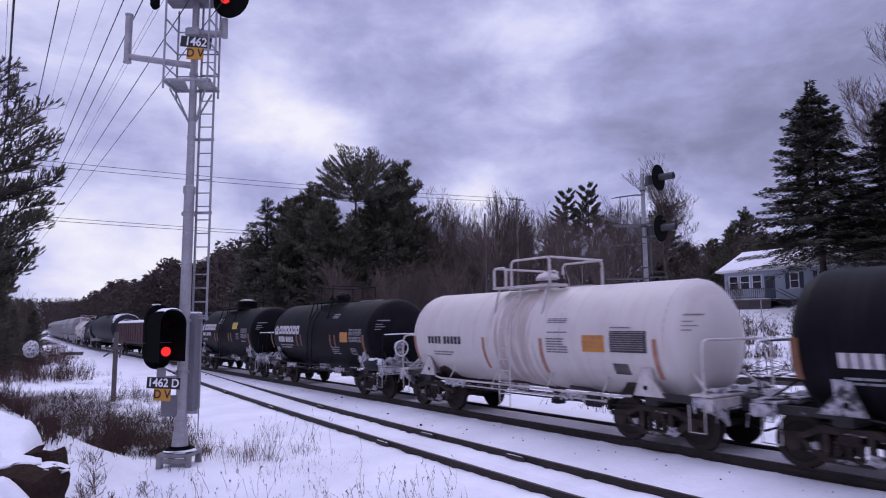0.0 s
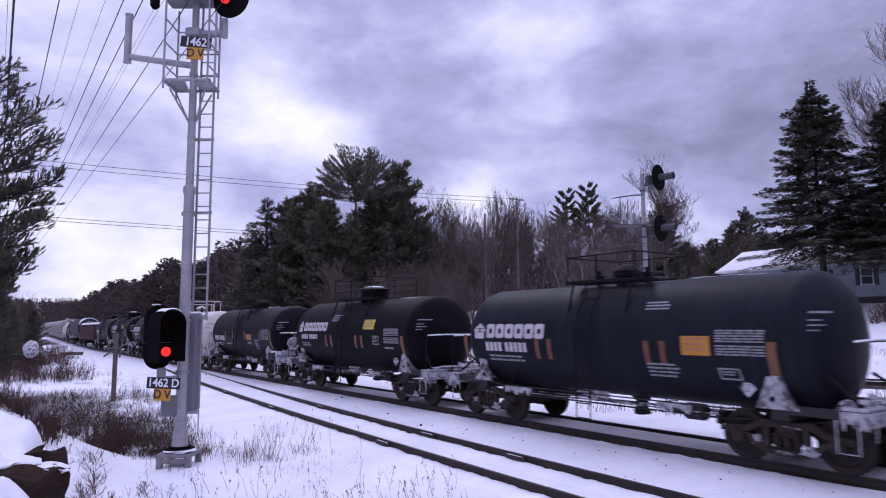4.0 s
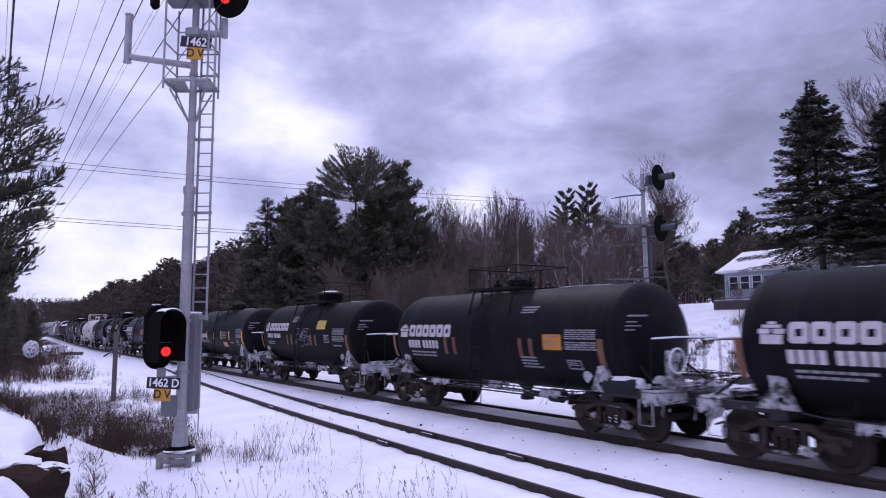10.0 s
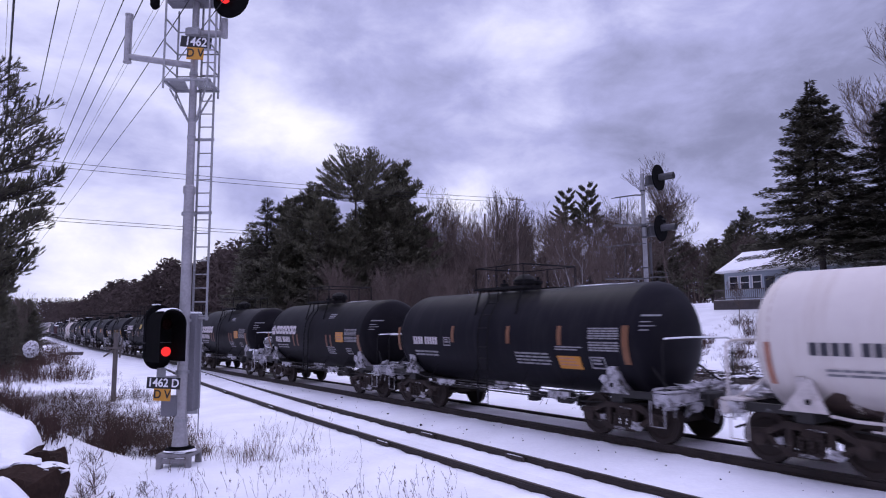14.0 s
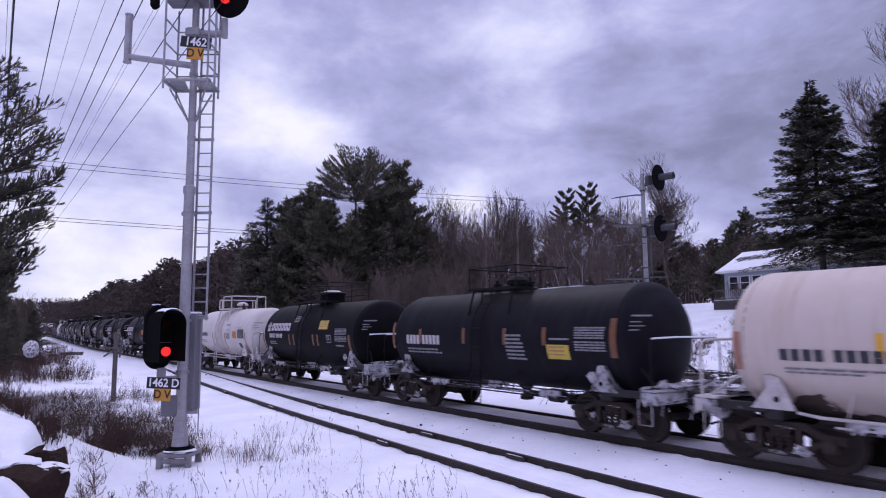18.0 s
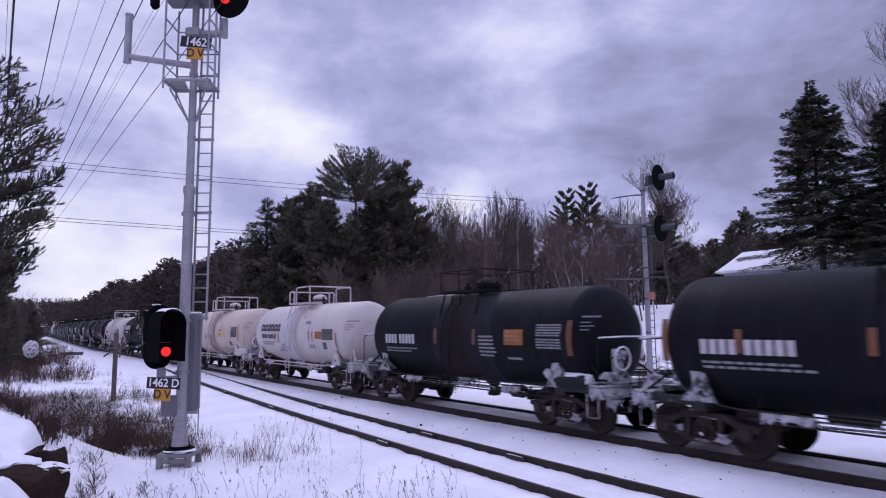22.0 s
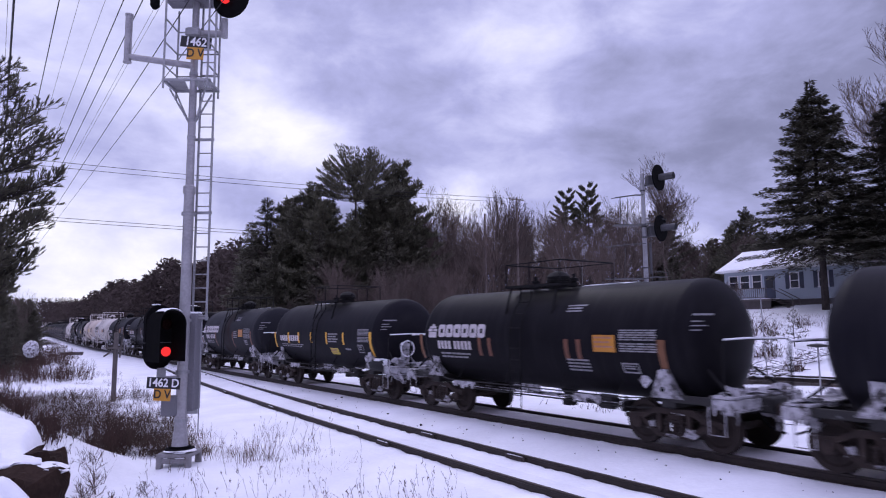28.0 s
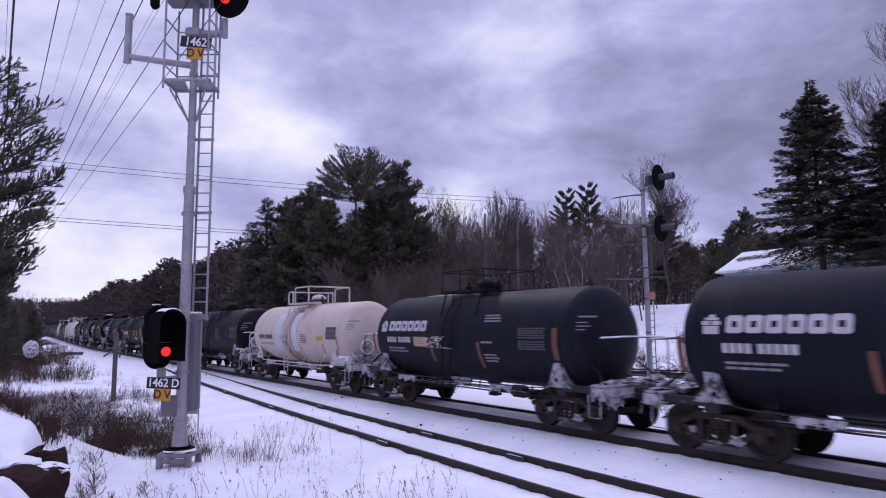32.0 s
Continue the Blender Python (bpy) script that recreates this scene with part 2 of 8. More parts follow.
M["rime"] = surface("frozen_spray_on_steel", (0.42, 0.41, 0.435), 0.8, vary=0.3, scale=4.0, bump=0.7, bump_scale=16.0, spots=((0.06, 0.052, 0.05), 0.50, 6.0))
M["reservoir"] = surface("dull_black_reservoir_paint", (0.012, 0.012, 0.014), 0.6, vary=0.25, scale=4.0, bump=0.1, spec=0.25)
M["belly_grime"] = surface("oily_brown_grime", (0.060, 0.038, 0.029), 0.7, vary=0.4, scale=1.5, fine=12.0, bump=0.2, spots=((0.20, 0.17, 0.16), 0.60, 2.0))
M["mk_faded"] = surface("faded_stencil_paint", (0.24, 0.20, 0.19), 0.7, vary=0.25, scale=5.0, bump=0.0)
M["patch_white"] = surface("repainted_patch", (0.58, 0.57, 0.60), 0.6, vary=0.12, scale=1.2, bump=0.05)
M["steel_dark"] = surface("dirty_black_steel", (0.014, 0.0125, 0.012), 0.7, vary=0.35, scale=5.0, bump=0.2, spots=((0.30, 0.30, 0.32), 0.66, 2.2))
M["gear_black"] = surface("black_painted_gear", (0.009, 0.0085, 0.009), 0.7, vary=0.3, scale=5.0, bump=0.1, spec=0.15)
M["truck"] = surface("brown_dusted_cast_steel", (0.026, 0.0165, 0.0125), 0.88, vary=0.45, scale=5.0, bump=0.3, spots=((0.30, 0.28, 0.29), 0.65, 5.0))
M["wheel"] = surface("rusty_wheel_steel", (0.021, 0.0128, 0.0095), 0.75, metal=0.1, vary=0.3, scale=5.0, bump=0.1)
M["mk_white"] = surface("white_stencil_paint", (0.52, 0.48, 0.49), 0.6, vary=0.12, scale=5.0, bump=0.0)
M["mk_black"] = surface("black_stencil_paint", (0.03, 0.03, 0.04), 0.6, vary=0.12, scale=5.0, bump=0.0)
M["mk_orange"] = surface("orange_reflective_stripe", (0.165, 0.066, 0.024), 0.5, vary=0.2, scale=5.0, bump=0.0)
M["mk_yellow"] = surface("yellow_reflective_stripe", (0.72, 0.38, 0.03), 0.5, vary=0.12, scale=5.0, bump=0.0)
M["mk_panel"] = surface("orange_hazard_panel", (0.50, 0.21, 0.02), 0.5, vary=0.1, scale=5.0, bump=0.0)
M["mk_panel_y"] = surface("yellow_hazard_panel", (0.55, 0.42, 0.05), 0.5, vary=0.1, scale=5.0, bump=0.0)
M["mk_dull_orange"] = surface("dull_orange_stripe", (0.135, 0.048, 0.022), 0.55, vary=0.25, scale=5.0, bump=0.0)
M["mk_worn_orange"] = surface("worn_orange_stripe", (0.075, 0.034, 0.022), 0.6, vary=0.3, scale=5.0, bump=0.0)
M["mk_dull_panel"] = surface("dull_orange_panel", (0.30, 0.12, 0.02), 0.55, vary=0.2, scale=5.0, bump=0.0)
M["mk_faint"] = surface("faint_stencil_paint", (0.08, 0.075, 0.08), 0.7, vary=0.25, scale=5.0, bump=0.0)
M["mk_grey"] = surface("grey_stencil_paint", (0.17, 0.165, 0.18), 0.6, vary=0.2, scale=5.0, bump=0.0)
M["mk_ink"] = surface("dark_spray_paint", (0.10, 0.10, 0.13), 0.6, vary=0.25, scale=5.0, bump=0.0)
M["mk_ink_blue"] = surface("blue_spray_paint", (0.07, 0.09, 0.22), 0.6, vary=0.25, scale=5.0, bump=0.0)
M["mk_cream"] = surface("cream_repaint_panel", (0.42, 0.34, 0.20), 0.6, vary=0.12, scale=5.0, bump=0.0)
M["mk_rust"] = surface("rusty_red_stripe", (0.36, 0.17, 0.115), 0.6, vary=0.25, scale=5.0, bump=0.0)
M["mk_dim"] = surface("dull_stencil_paint", (0.24, 0.235, 0.25), 0.6, vary=0.2, scale=5.0, bump=0.0)
M["hopper"] = surface("grey_hopper_paint", (0.27, 0.26, 0.26), 0.65, vary=0.15, scale=0.7, bump=0.1, spots=((0.16, 0.12, 0.10), 0.6, 1.0))
M["gondola"] = surface("oxide_brown_freight_paint", (0.060, 0.024, 0.026), 0.75, vary=0.25, scale=1.0, bump=0.2)


# ---------------------------------------------------------------- mesh building
class Mesh:
    """Collects vertices and faces of one part."""

    def __init__(self):
        self.v, self.f = [], []

    def quad_grid(self, rows, closed=False):
        b = len(self.v)
        n = len(rows[0])
        for r in rows:
            self.v.extend(tuple(p) for p in r)
        for i in range(len(rows) - 1):
            for j in range(n if closed else n - 1):
                k = (j + 1) % n
                self.f.append((b + i * n + j, b + i * n + k, b + (i + 1) * n + k, b + (i + 1) * n + j))
        return self

    def box(self, cx, cy, cz, sx, sy, sz, bev=0.0, rot=None):
        """A box of full sizes sx, sy, sz with its edges cut by bev along z corners."""
        hx, hy, hz = sx / 2, sy / 2, sz / 2
        b = min(bev, hx * 0.9, hy * 0.9, hz * 0.9)
        if b <= 0:
            ring = [(hx, hy), (-hx, hy), (-hx, -hy), (hx, -hy)]
            levels = [(-hz, 1, 1), (hz, 1, 1)]
            rings = [[(x, y, z) for x, y in ring] for z, _, _ in levels]
        else:
            def loop(ix, iy):
                return [(ix, iy - b), (ix - b, iy), (-ix + b, iy), (-ix, iy - b), (-ix, -iy + b), (-ix + b, -iy), (ix - b, -iy), (ix, -iy + b)]
            rings = [[(x, y, -hz) for x, y in loop(hx - b, hy - b)], [(x, y, -hz + b) for x, y in loop(hx, hy)],
                     [(x, y, hz - b) for x, y in loop(hx, hy)], [(x, y, hz) for x, y in loop(hx - b, hy - b)]]
        m = rot or Matrix.Identity(3)
        c = Vector((cx, cy, cz))
        rings = [[tuple(m @ Vector(p) + c) for p in r] for r in rings]
        b0, n = len(self.v), len(rings[0])
        self.quad_grid(rings, True)
        self.f.append(tuple(b0 + n - 1 - i for i in range(n)))
        t = b0 + n * (len(rings) - 1)
        self.f.append(tuple(t + i for i in range(n)))
        return self

    def rod(self, a, b, r0, r1=None, n=6, caps=True):
        a, b = Vector(a), Vector(b)
        r1 = r0 if r1 is None else r1
        d = (b - a).normalized()
        u = d.orthogonal().normalized()
        w = d.cross(u)
        rows = []
        for p, r in ((a, r0), (b, r1)):
            rows.append([p + r * (math.cos(2 * math.pi * i / n) * u + math.sin(2 * math.pi * i / n) * w) for i in range(n)])
        b0 = len(self.v)
        self.quad_grid(rows, True)
        if caps:
            self.f.append(tuple(b0 + n - 1 - i for i in range(n)))
            self.f.append(tuple(b0 + n + i for i in range(n)))
        return self

    def tube(self, pts, r, n=6):
        """A bent round bar through the points."""
        pts = [Vector(p) for p in pts]
        ds = [(b - a).normalized() for a, b in zip(pts[:-1], pts[1:])]
        dirs = [ds[0]] + [(a + b).normalized() for a, b in zip(ds[:-1], ds[1:])] + [ds[-1]]
        u = dirs[0].orthogonal().normalized()
        rows = []
        for p, d in zip(pts, dirs):
            u = (u - d * u.dot(d)).normalized()
            w = d.cross(u)
            rows.append([p + r * (math.cos(2 * math.pi * i / n) * u + math.sin(2 * math.pi * i / n) * w) for i in range(n)])
        b0 = len(self.v)
        self.quad_grid(rows, True)
        self.f.append(tuple(b0 + n - 1 - i for i in range(n)))
        t = b0 + n * (len(rows) - 1)
        self.f.append(tuple(t + i for i in range(n)))
        return self

    def lathe(self, prof, axis="z", n=24, centre=(0, 0, 0)):
        """prof: (distance along the axis, radius)."""
        cx, cy, cz = centre
        rows = []
        for a, r in prof:
            row = []
            for i in range(n):
                c, s = r * math.cos(2 * math.pi * i / n), r * math.sin(2 * math.pi * i / n)
                p = {"z": (c, s, a), "x": (a, c, s), "y": (s, a, c)}[axis]
                row.append((p[0] + cx, p[1] + cy, p[2] + cz))
            rows.append(row)
        b0 = len(self.v)
        self.quad_grid(rows, True)
        self.f.append(tuple(b0 + n - 1 - i for i in range(n)))
        t = b0 + n * (len(rows) - 1)
        self.f.append(tuple(t + i for i in range(n)))
        return self

    def prism(self, outline, axis, a0, a1):
        """Extrudes a closed outline (u, w) along an axis from a0 to a1."""
        def at(u, w, a):
            return {"y": (u, a, w), "x": (a, u, w), "z": (u, w, a)}[axis]
        n, b0 = len(outline), len(self.v)
        self.quad_grid([[at(u, w, a0) for u, w in outline], [at(u, w, a1) for u, w in outline]], True)
        self.f.append(tuple(b0 + n - 1 - i for i in range(n)))
        self.f.append(tuple(b0 + n + i for i in range(n)))
        return self

    def data(self, name, mat, smooth=False):
        me = bpy.data.meshes.new(name)
        me.from_pydata(self.v, [], self.f)
        me.materials.append(mat)
        if smooth:
            me.polygons.foreach_set("use_smooth", [True] * len(me.polygons))
        bm = bmesh.new()
        bm.from_mesh(me)
        bmesh.ops.recalc_face_normals(bm, faces=bm.faces)
        bm.to_mesh(me)
        bm.free()
        return me


def part(name, mesh, mat, parent=None, label="", smooth=False, at=None):
    ob = new(name, mesh.data(name, mat, smooth) if isinstance(mesh, Mesh) else mesh)
    if parent is not None:
        ob.parent = parent
    if at is not None:
        ob.matrix_basis = at
    if label:
        ob["label"] = label
    return ob


def thing(name, label, category, at=None, group="", kind=""):
    ob = new(name)
    ob.empty_display_size = 0.2
    if at is not None:
        ob.matrix_basis = at
    return tagged(ob, label, category, group, kind)


def shade_by_angle(me, limit=0.6):
    """Smooth faces with sharp edges kept past an angle."""
    me.polygons.foreach_set("use_smooth", [True] * len(me.polygons))
    me.set_sharp_from_angle(angle=limit)
    return me


def lettering(text, size, mat, name, parent, at, label="", narrow=0.9):
    """Raised letters in the built-in font as a mesh, centred."""
    cu = bpy.data.curves.new(name, "FONT")
    cu.body, cu.size, cu.align_x, cu.align_y, cu.extrude = text, size, "CENTER", "CENTER", 0.003
    cu.offset = size * 0.02                            # bold strokes
    tmp = bpy.data.objects.new("tmp_letters", cu)
    me = bpy.data.meshes.new_from_object(tmp)
    bpy.data.objects.remove(tmp)
    me.transform(Matrix.Diagonal((narrow, 1, 1, 1)))
    me.materials.clear()
    me.materials.append(mat)
    return part(name, me, mat, parent, label, at=at)


# ---------------------------------------------------------------- the two main tracks
class Line:
    """A track's centre line: start point, heading left of +Y and its change along the way."""

    def __init__(self, x0, y0, th, k0, k1, k2, z, lo, hi):
        self.p = (th, k0, k1, k2)
        self.lo, self.hi, self.z = lo, hi, z
        s = np.arange(-420.0, 700.0, 0.25)
        u = np.clip(s, lo, hi) / 100
        self.s, self.th = s, th + k0 * u + k1 * u * u + k2 * u ** 3
        dx, dy = -np.sin(self.th), np.cos(self.th)
        self.x = np.concatenate([[0], np.cumsum((dx[1:] + dx[:-1]) / 8)])
        self.y = np.concatenate([[0], np.cumsum((dy[1:] + dy[:-1]) / 8)])
        i = int(np.argmin(abs(s)))
        self.x += x0 - self.x[i]
        self.y += y0 - self.y[i]

    def at(self, s, off=0.0):
        """x, y, heading at the length s, off metres to the left."""
        t = float(np.interp(s, self.s, self.th))
        return (float(np.interp(s, self.s, self.x)) - off * math.cos(t), float(np.interp(s, self.s, self.y)) - off * math.sin(t), t)

    def beside(self, x, y):
        """The distance of a point to the right of the line (away from the camera), and its length along it."""
        i = int(np.argmin((self.x - x) ** 2 + (self.y - y) ** 2))
        return (x - self.x[i]) * math.cos(self.th[i]) + (y - self.y[i]) * math.sin(self.th[i]), self.s[i]


MAIN = Line(3.393, 17.785, 0.6172, 0.0114, -0.0792, 0.0309, 0.0, -25, 225)
PASS = Line(1.886, 12.728, 0.5838, -0.1967, 0.0519, 0.0022, -0.18, -25, 70)
SIDE_DIR = Vector((0.72, -0.69, 0))
SIDE_AT = Vector((13.9, 31.6, 0))


# ---------------------------------------------------------------- ground
def smooth(a, b, x):
    t = min(1.0, max(0.0, (x - a) / (b - a)))
    return t * t * (3 - 2 * t)


def ground_z(x, y):
    u, s = MAIN.beside(x, y)
    v, s2 = PASS.beside(x, y)
    z = -0.20
    if u > 0:
        z += 4.9 * smooth(17, 52, u) + 3.5 * smooth(60, 160, u) + 14 * smooth(150, 500, u)
    if u < -1.6 and s2 < 75:
        z += -0.17 * smooth(-1.6, -3.4, u)
    if v < -1.5:
        w = -v
        z += -0.12 * smooth(1.6, 4.0, w) + 0.8 * smooth(16, 40, w) + 6 * smooth(60, 300, w)
    z += 1.3 * math.exp(-(x / 3.5) ** 2 - ((y + 1.5) / 3.5) ** 2) + 0.18 * math.exp(-((x + 5.5) / 1.6) ** 2 - ((y - 14.2) / 1.6) ** 2)
    z += min(1.75, max(0.0, (-6.25 - x) * 0.56)) * smooth(8.0, 12.5, y) * smooth(15.9, 13.7, y)
    if abs(u) > 2.4 and abs(v) > 2.0:
        z += 0.10 * noise.noise((x * 0.25, y * 0.25, 0)) + 0.035 * noise.noise((x * 1.1, y * 1.1, 4))
    return z


def build_ground():
    rads = [0.0] + list(np.geomspace(1.2, 3200, 165))
    azs = []
    a = -180.0
    while a < 180.0:
        azs.append(a)
        a += 0.5 if -40 < a < 40 else 5.0
    m = Mesh()
    rows = []
    for r in rads:
        row = []
        for az in azs:
            x, y = r * math.sin(radians(az)), r * math.cos(radians(az))
            row.append((x, y, ground_z(x, y) if r < 700 else ground_z(700 * math.sin(radians(az)), 700 * math.cos(radians(az)))))
        rows.append(row)
    m.quad_grid(rows, True)
    ob = part("ground", m, M["snow"], smooth=True)
    return tagged(ob, "snow-covered ground beside the railway tracks", "ground", kind="structure")


ground = build_ground()


def rail_profile():
    return [(-0.036, 0.0), (-0.036, -0.03), (-0.010, -0.05), (-0.010, -0.145), (-0.07, -0.16), (-0.07, -0.175),
            (0.07, -0.175), (0.07, -0.16), (0.010, -0.145), (0.010, -0.05), (0.036, -0.03), (0.036, 0.0)]


def sweep(line, off, s0, s1, step, prof, z):
    m = Mesh()
    rows = []
    n = max(2, int((s1 - s0) / step) + 1)
    for i in range(n):
        x, y, t = line.at(s0 + (s1 - s0) * i / (n - 1), off)
        rows.append([(x - o * math.cos(t), y - o * math.sin(t), z + h) for o, h in prof])
    m.quad_grid(rows, True)
    return m


def build_track(name, label, line, s0, s1, z):
    ob = thing(name, label, "track", kind="structure")
    for off in (0.752, -0.752):
        part("rail", sweep(line, off, s0, s1, 2.0, rail_profile(), z), M["rail"], ob, "rusty steel rail half buried in snow")
        part("rail_head", sweep(line, off, s0, s1, 2.0, [(-0.033, 0.002), (0.033, 0.002), (0.033, -0.006), (-0.033, -0.006)], z), M["rail_head"], ob)
    return ob


def fringe(ob, line, z, offs, s0, s1, low, high, seed):
    """The ragged edge of snow that lies against a rail."""
    rnd = random.Random(seed)
    for off, sgn in offs:
        m = Mesh()
        rows = []
        s = s0
        while s < s1:
            x, y, t = line.at(s)
            h = low + (high - low) * (0.5 + 0.5 * noise.noise((s * 1.7, off, seed))) + rnd.uniform(-0.012, 0.012)
            e = 0.05 + 0.03 * noise.noise((s * 2.3, off, seed + 5)) + rnd.uniform(0, 0.02)
            prof = ((off + sgn * 0.02, h), (off + sgn * e, h + 0.004), (off + sgn * 0.22, h - 0.02), (off + sgn * 0.5, low - 0.02), (off + sgn * 0.75, low - 0.12))
            rows.append([(x - o * math.cos(t), y - o * math.sin(t), z + hh) for o, hh in prof])
            s += 0.16 if s < 30 else 0.8
        m.quad_grid(rows)
        part("snow_edge", m, M["snow"], ob, smooth=True)


track_main = build_track("main_track", "main railway track with dark rails in trampled snow", MAIN, -24, 240, 0.0)
track_pass = build_track("passing_track", "snow-filled passing track with rusty jointed rails", PASS, -24, 62, -0.18)
fringe(track_pass, PASS, -0.18, ((0.752, 1), (0.752, -1), (-0.752, 1), (-0.752, -1)), -12, 55, -0.165, -0.115, 3)
fringe(track_main, MAIN, 0.0, ((0.752, 1), (-0.752, -1)), -14, 70, -0.215, -0.15, 9)


# ---------------------------------------------------------------- tank cars
def lump(m, c, size, seed, sub=3, rough=0.25, flat=0.0):
    bm = bmesh.new()
    bmesh.ops.create_icosphere(bm, subdivisions=sub, radius=1.0)
    b = len(m.v)
    for v in bm.verts:
        q = v.co * 1.6 + Vector((seed, seed * 2, 0))
        k = 1 + rough * (noise.cell(q * 1.3) * 0.7 + noise.noise(q) * 0.6 - 0.3)
        p = Vector((v.co.x * size[0] * k, v.co.y * size[1] * k, v.co.z * size[2] * k))
        m.v.append(tuple(p + Vector(c)))
    for f in bm.faces:
        m.f.append(tuple(b + v.index for v in f.verts))
    bm.free()
    return m


R_TANK, Z_TANK = 1.345, 2.205


def wrap(m, x0, x1, z0, z1, r, lift=0.010):
    """A thin patch on the near side of the shell between two lengths and two heights (from the tank's axis)."""
    p0, p1 = (math.asin(max(-0.999, min(0.999, z / r))) for z in (z0, z1))
    n = max(1, int(abs(p1 - p0) / 0.12) + 1)
    rr = r + lift
    rows = [[(x, rr * math.cos(p0 + (p1 - p0) * i / n), Z_TANK + rr * math.sin(p0 + (p1 - p0) * i / n)) for i in range(n + 1)] for x in (x0, x1)]
    m.quad_grid(rows)
    return m


def bars(m, x0, x1, z0, z1, rows, r, fill=0.6, seed=1, words=3, ragged=0.25, lift=0.010):
    """Plain bars in place of lines of small writing."""
    rnd = random.Random(seed)
    h = (z1 - z0) / rows
    for i in range(rows):
        top = z1 - i * h
        end = x1 + (x0 - x1) * rnd.uniform(0, ragged)
        k = rnd.randint(max(1, words - 1), words + 1)
        cuts = sorted([0.0] + [min(0.97, max(0.03, (j + rnd.uniform(-0.25, 0.25)) / k)) for j in range(1, k)] + [1.0])
        for a, b in zip(cuts[:-1], cuts[1:]):
            if b - a > 0.04:
                wrap(m, x0 + (end - x0) * a, x0 + (end - x0) * (b - 0.025), top - h * fill, top, r, lift)
    return m


def head_bar(m, f0, f1, z0, z1, R, L):
    """A thin bar that lies on the rounded rear head, between two angles past its seam."""
    rows = []
    for z in (z0, z1):
        rows.append([(-(L / 2 - 0.62 + 0.628 * math.sin(f0 + (f1 - f0) * i / 5)), math.sqrt(max(0.01, ((R + 0.007) * math.cos(f0 + (f1 - f0) * i / 5)) ** 2 - z * z)), Z_TANK + z) for i in range(6)])
    m.quad_grid(rows)
    return m


def logo_blocks(m, x0, x1, z0, z1, r):
    """Six alike hollow blocks with cut corners, plain shapes in place of a name."""
    w = (x1 - x0) / 6
    h = z1 - z0
    for i in range(6):
        a, b = x0 + w * i, x0 + w * (i + 0.90)
        t = (b - a) * 0.33
        wrap(m, a, a + t, z0 + h * 0.08, z1 - h * 0.08, r)
        wrap(m, b - t, b, z0 + h * 0.08, z1 - h * 0.08, r)
        wrap(m, a + t * 0.3, b - t * 0.3, z1 - h * 0.33, z1, r, 0.012)
        wrap(m, a + t * 0.3, b - t * 0.3, z0, z0 + h * 0.33, r, 0.012)
    return m


def badge(m, x0, x1, z0, z1, r):
    w, h = x1 - x0, z1 - z0
    for a, b, c, d in ((0.08, 0.92, 0.0, 0.42), (0.0, 0.44, 0.46, 0.68), (0.56, 1.0, 0.46, 0.68), (0.14, 0.86, 0.72, 0.86), (0.34, 0.66, 0.88, 1.0)):
        wrap(m, x0 + a * w, x0 + b * w, z0 + c * h, z0 + d * h, r)
    return m


def scrawl(m, x0, x1, z0, z1, r, seed, strokes=14):
    """Loose spray-painted strokes on the shell."""
    rnd = random.Random(seed)
    for _ in range(strokes):
        x, z = rnd.uniform(x0, x1), rnd.uniform(z0, z1)
        a = rnd.uniform(0, 6.28)
        up, dn = [], []
        for k in range(7):
            p = math.asin(max(-0.95, min(0.95, z / r)))
            for row, w in ((up, 0.014), (dn, -0.014)):
                q = p + w * abs(math.cos(a)) / r
                row.append((x + w * abs(math.sin(a)), (r + 0.009) * math.cos(q), Z_TANK + (r + 0.009) * math.sin(q)))
            x += 0.08 * math.cos(a)
            z = max(z0, min(z1, z + 0.07 * math.sin(a)))
            a += rnd.uniform(-0.9, 0.9)
        m.quad_grid([up, dn])
    return m


def outline_frame(m, x0, x1, z0, z1, r):
    t = 0.035
    wrap(m, x0, x1, z0, z0 + t, r)
    wrap(m, x0, x1, z1 - t, z1, r)
    wrap(m, x0, x0 - t, z0 + t, z1 - t, r)
    wrap(m, x1 + t, x1, z0 + t, z1 - t, r)
    return m


def tank_profile(R, L):
    head = 0.62
    front = [(L / 2 - head + head * math.sin(math.pi / 2 * i / 8), max(0.02, R * math.cos(math.pi / 2 * i / 8))) for i in range(9)]
    back = [(-a, r) for a, r in front[::-1]]
    return back + front


def wheelset_mesh():
    m = Mesh()
    for sgn in (1, -1):
        y = 0.752 * sgn
        prof = [(y - 0.07, 0.42), (y - 0.07, 0.44), (y + 0.065, 0.457), (y + 0.066, 0.36), (y + 0.03, 0.32), (y + 0.02, 0.18), (y + 0.08, 0.13), (y + 0.08, 0.09)]
        if sgn < 0:
            prof = [(2 * y - a, r) for a, r in prof][::-1]
        m.lathe(prof, "y", 28)
        fl = 0.752 * sgn - 0.07 * sgn
        a, b = sorted((fl, fl + 0.03 * sgn))
        m.lathe([(a, 0.40), (a, 0.485), (b, 0.485), (b, 0.40)], "y", 28)
    m.rod((0, -0.98, 0), (0, 0.98, 0), 0.075, n=12)
    return m


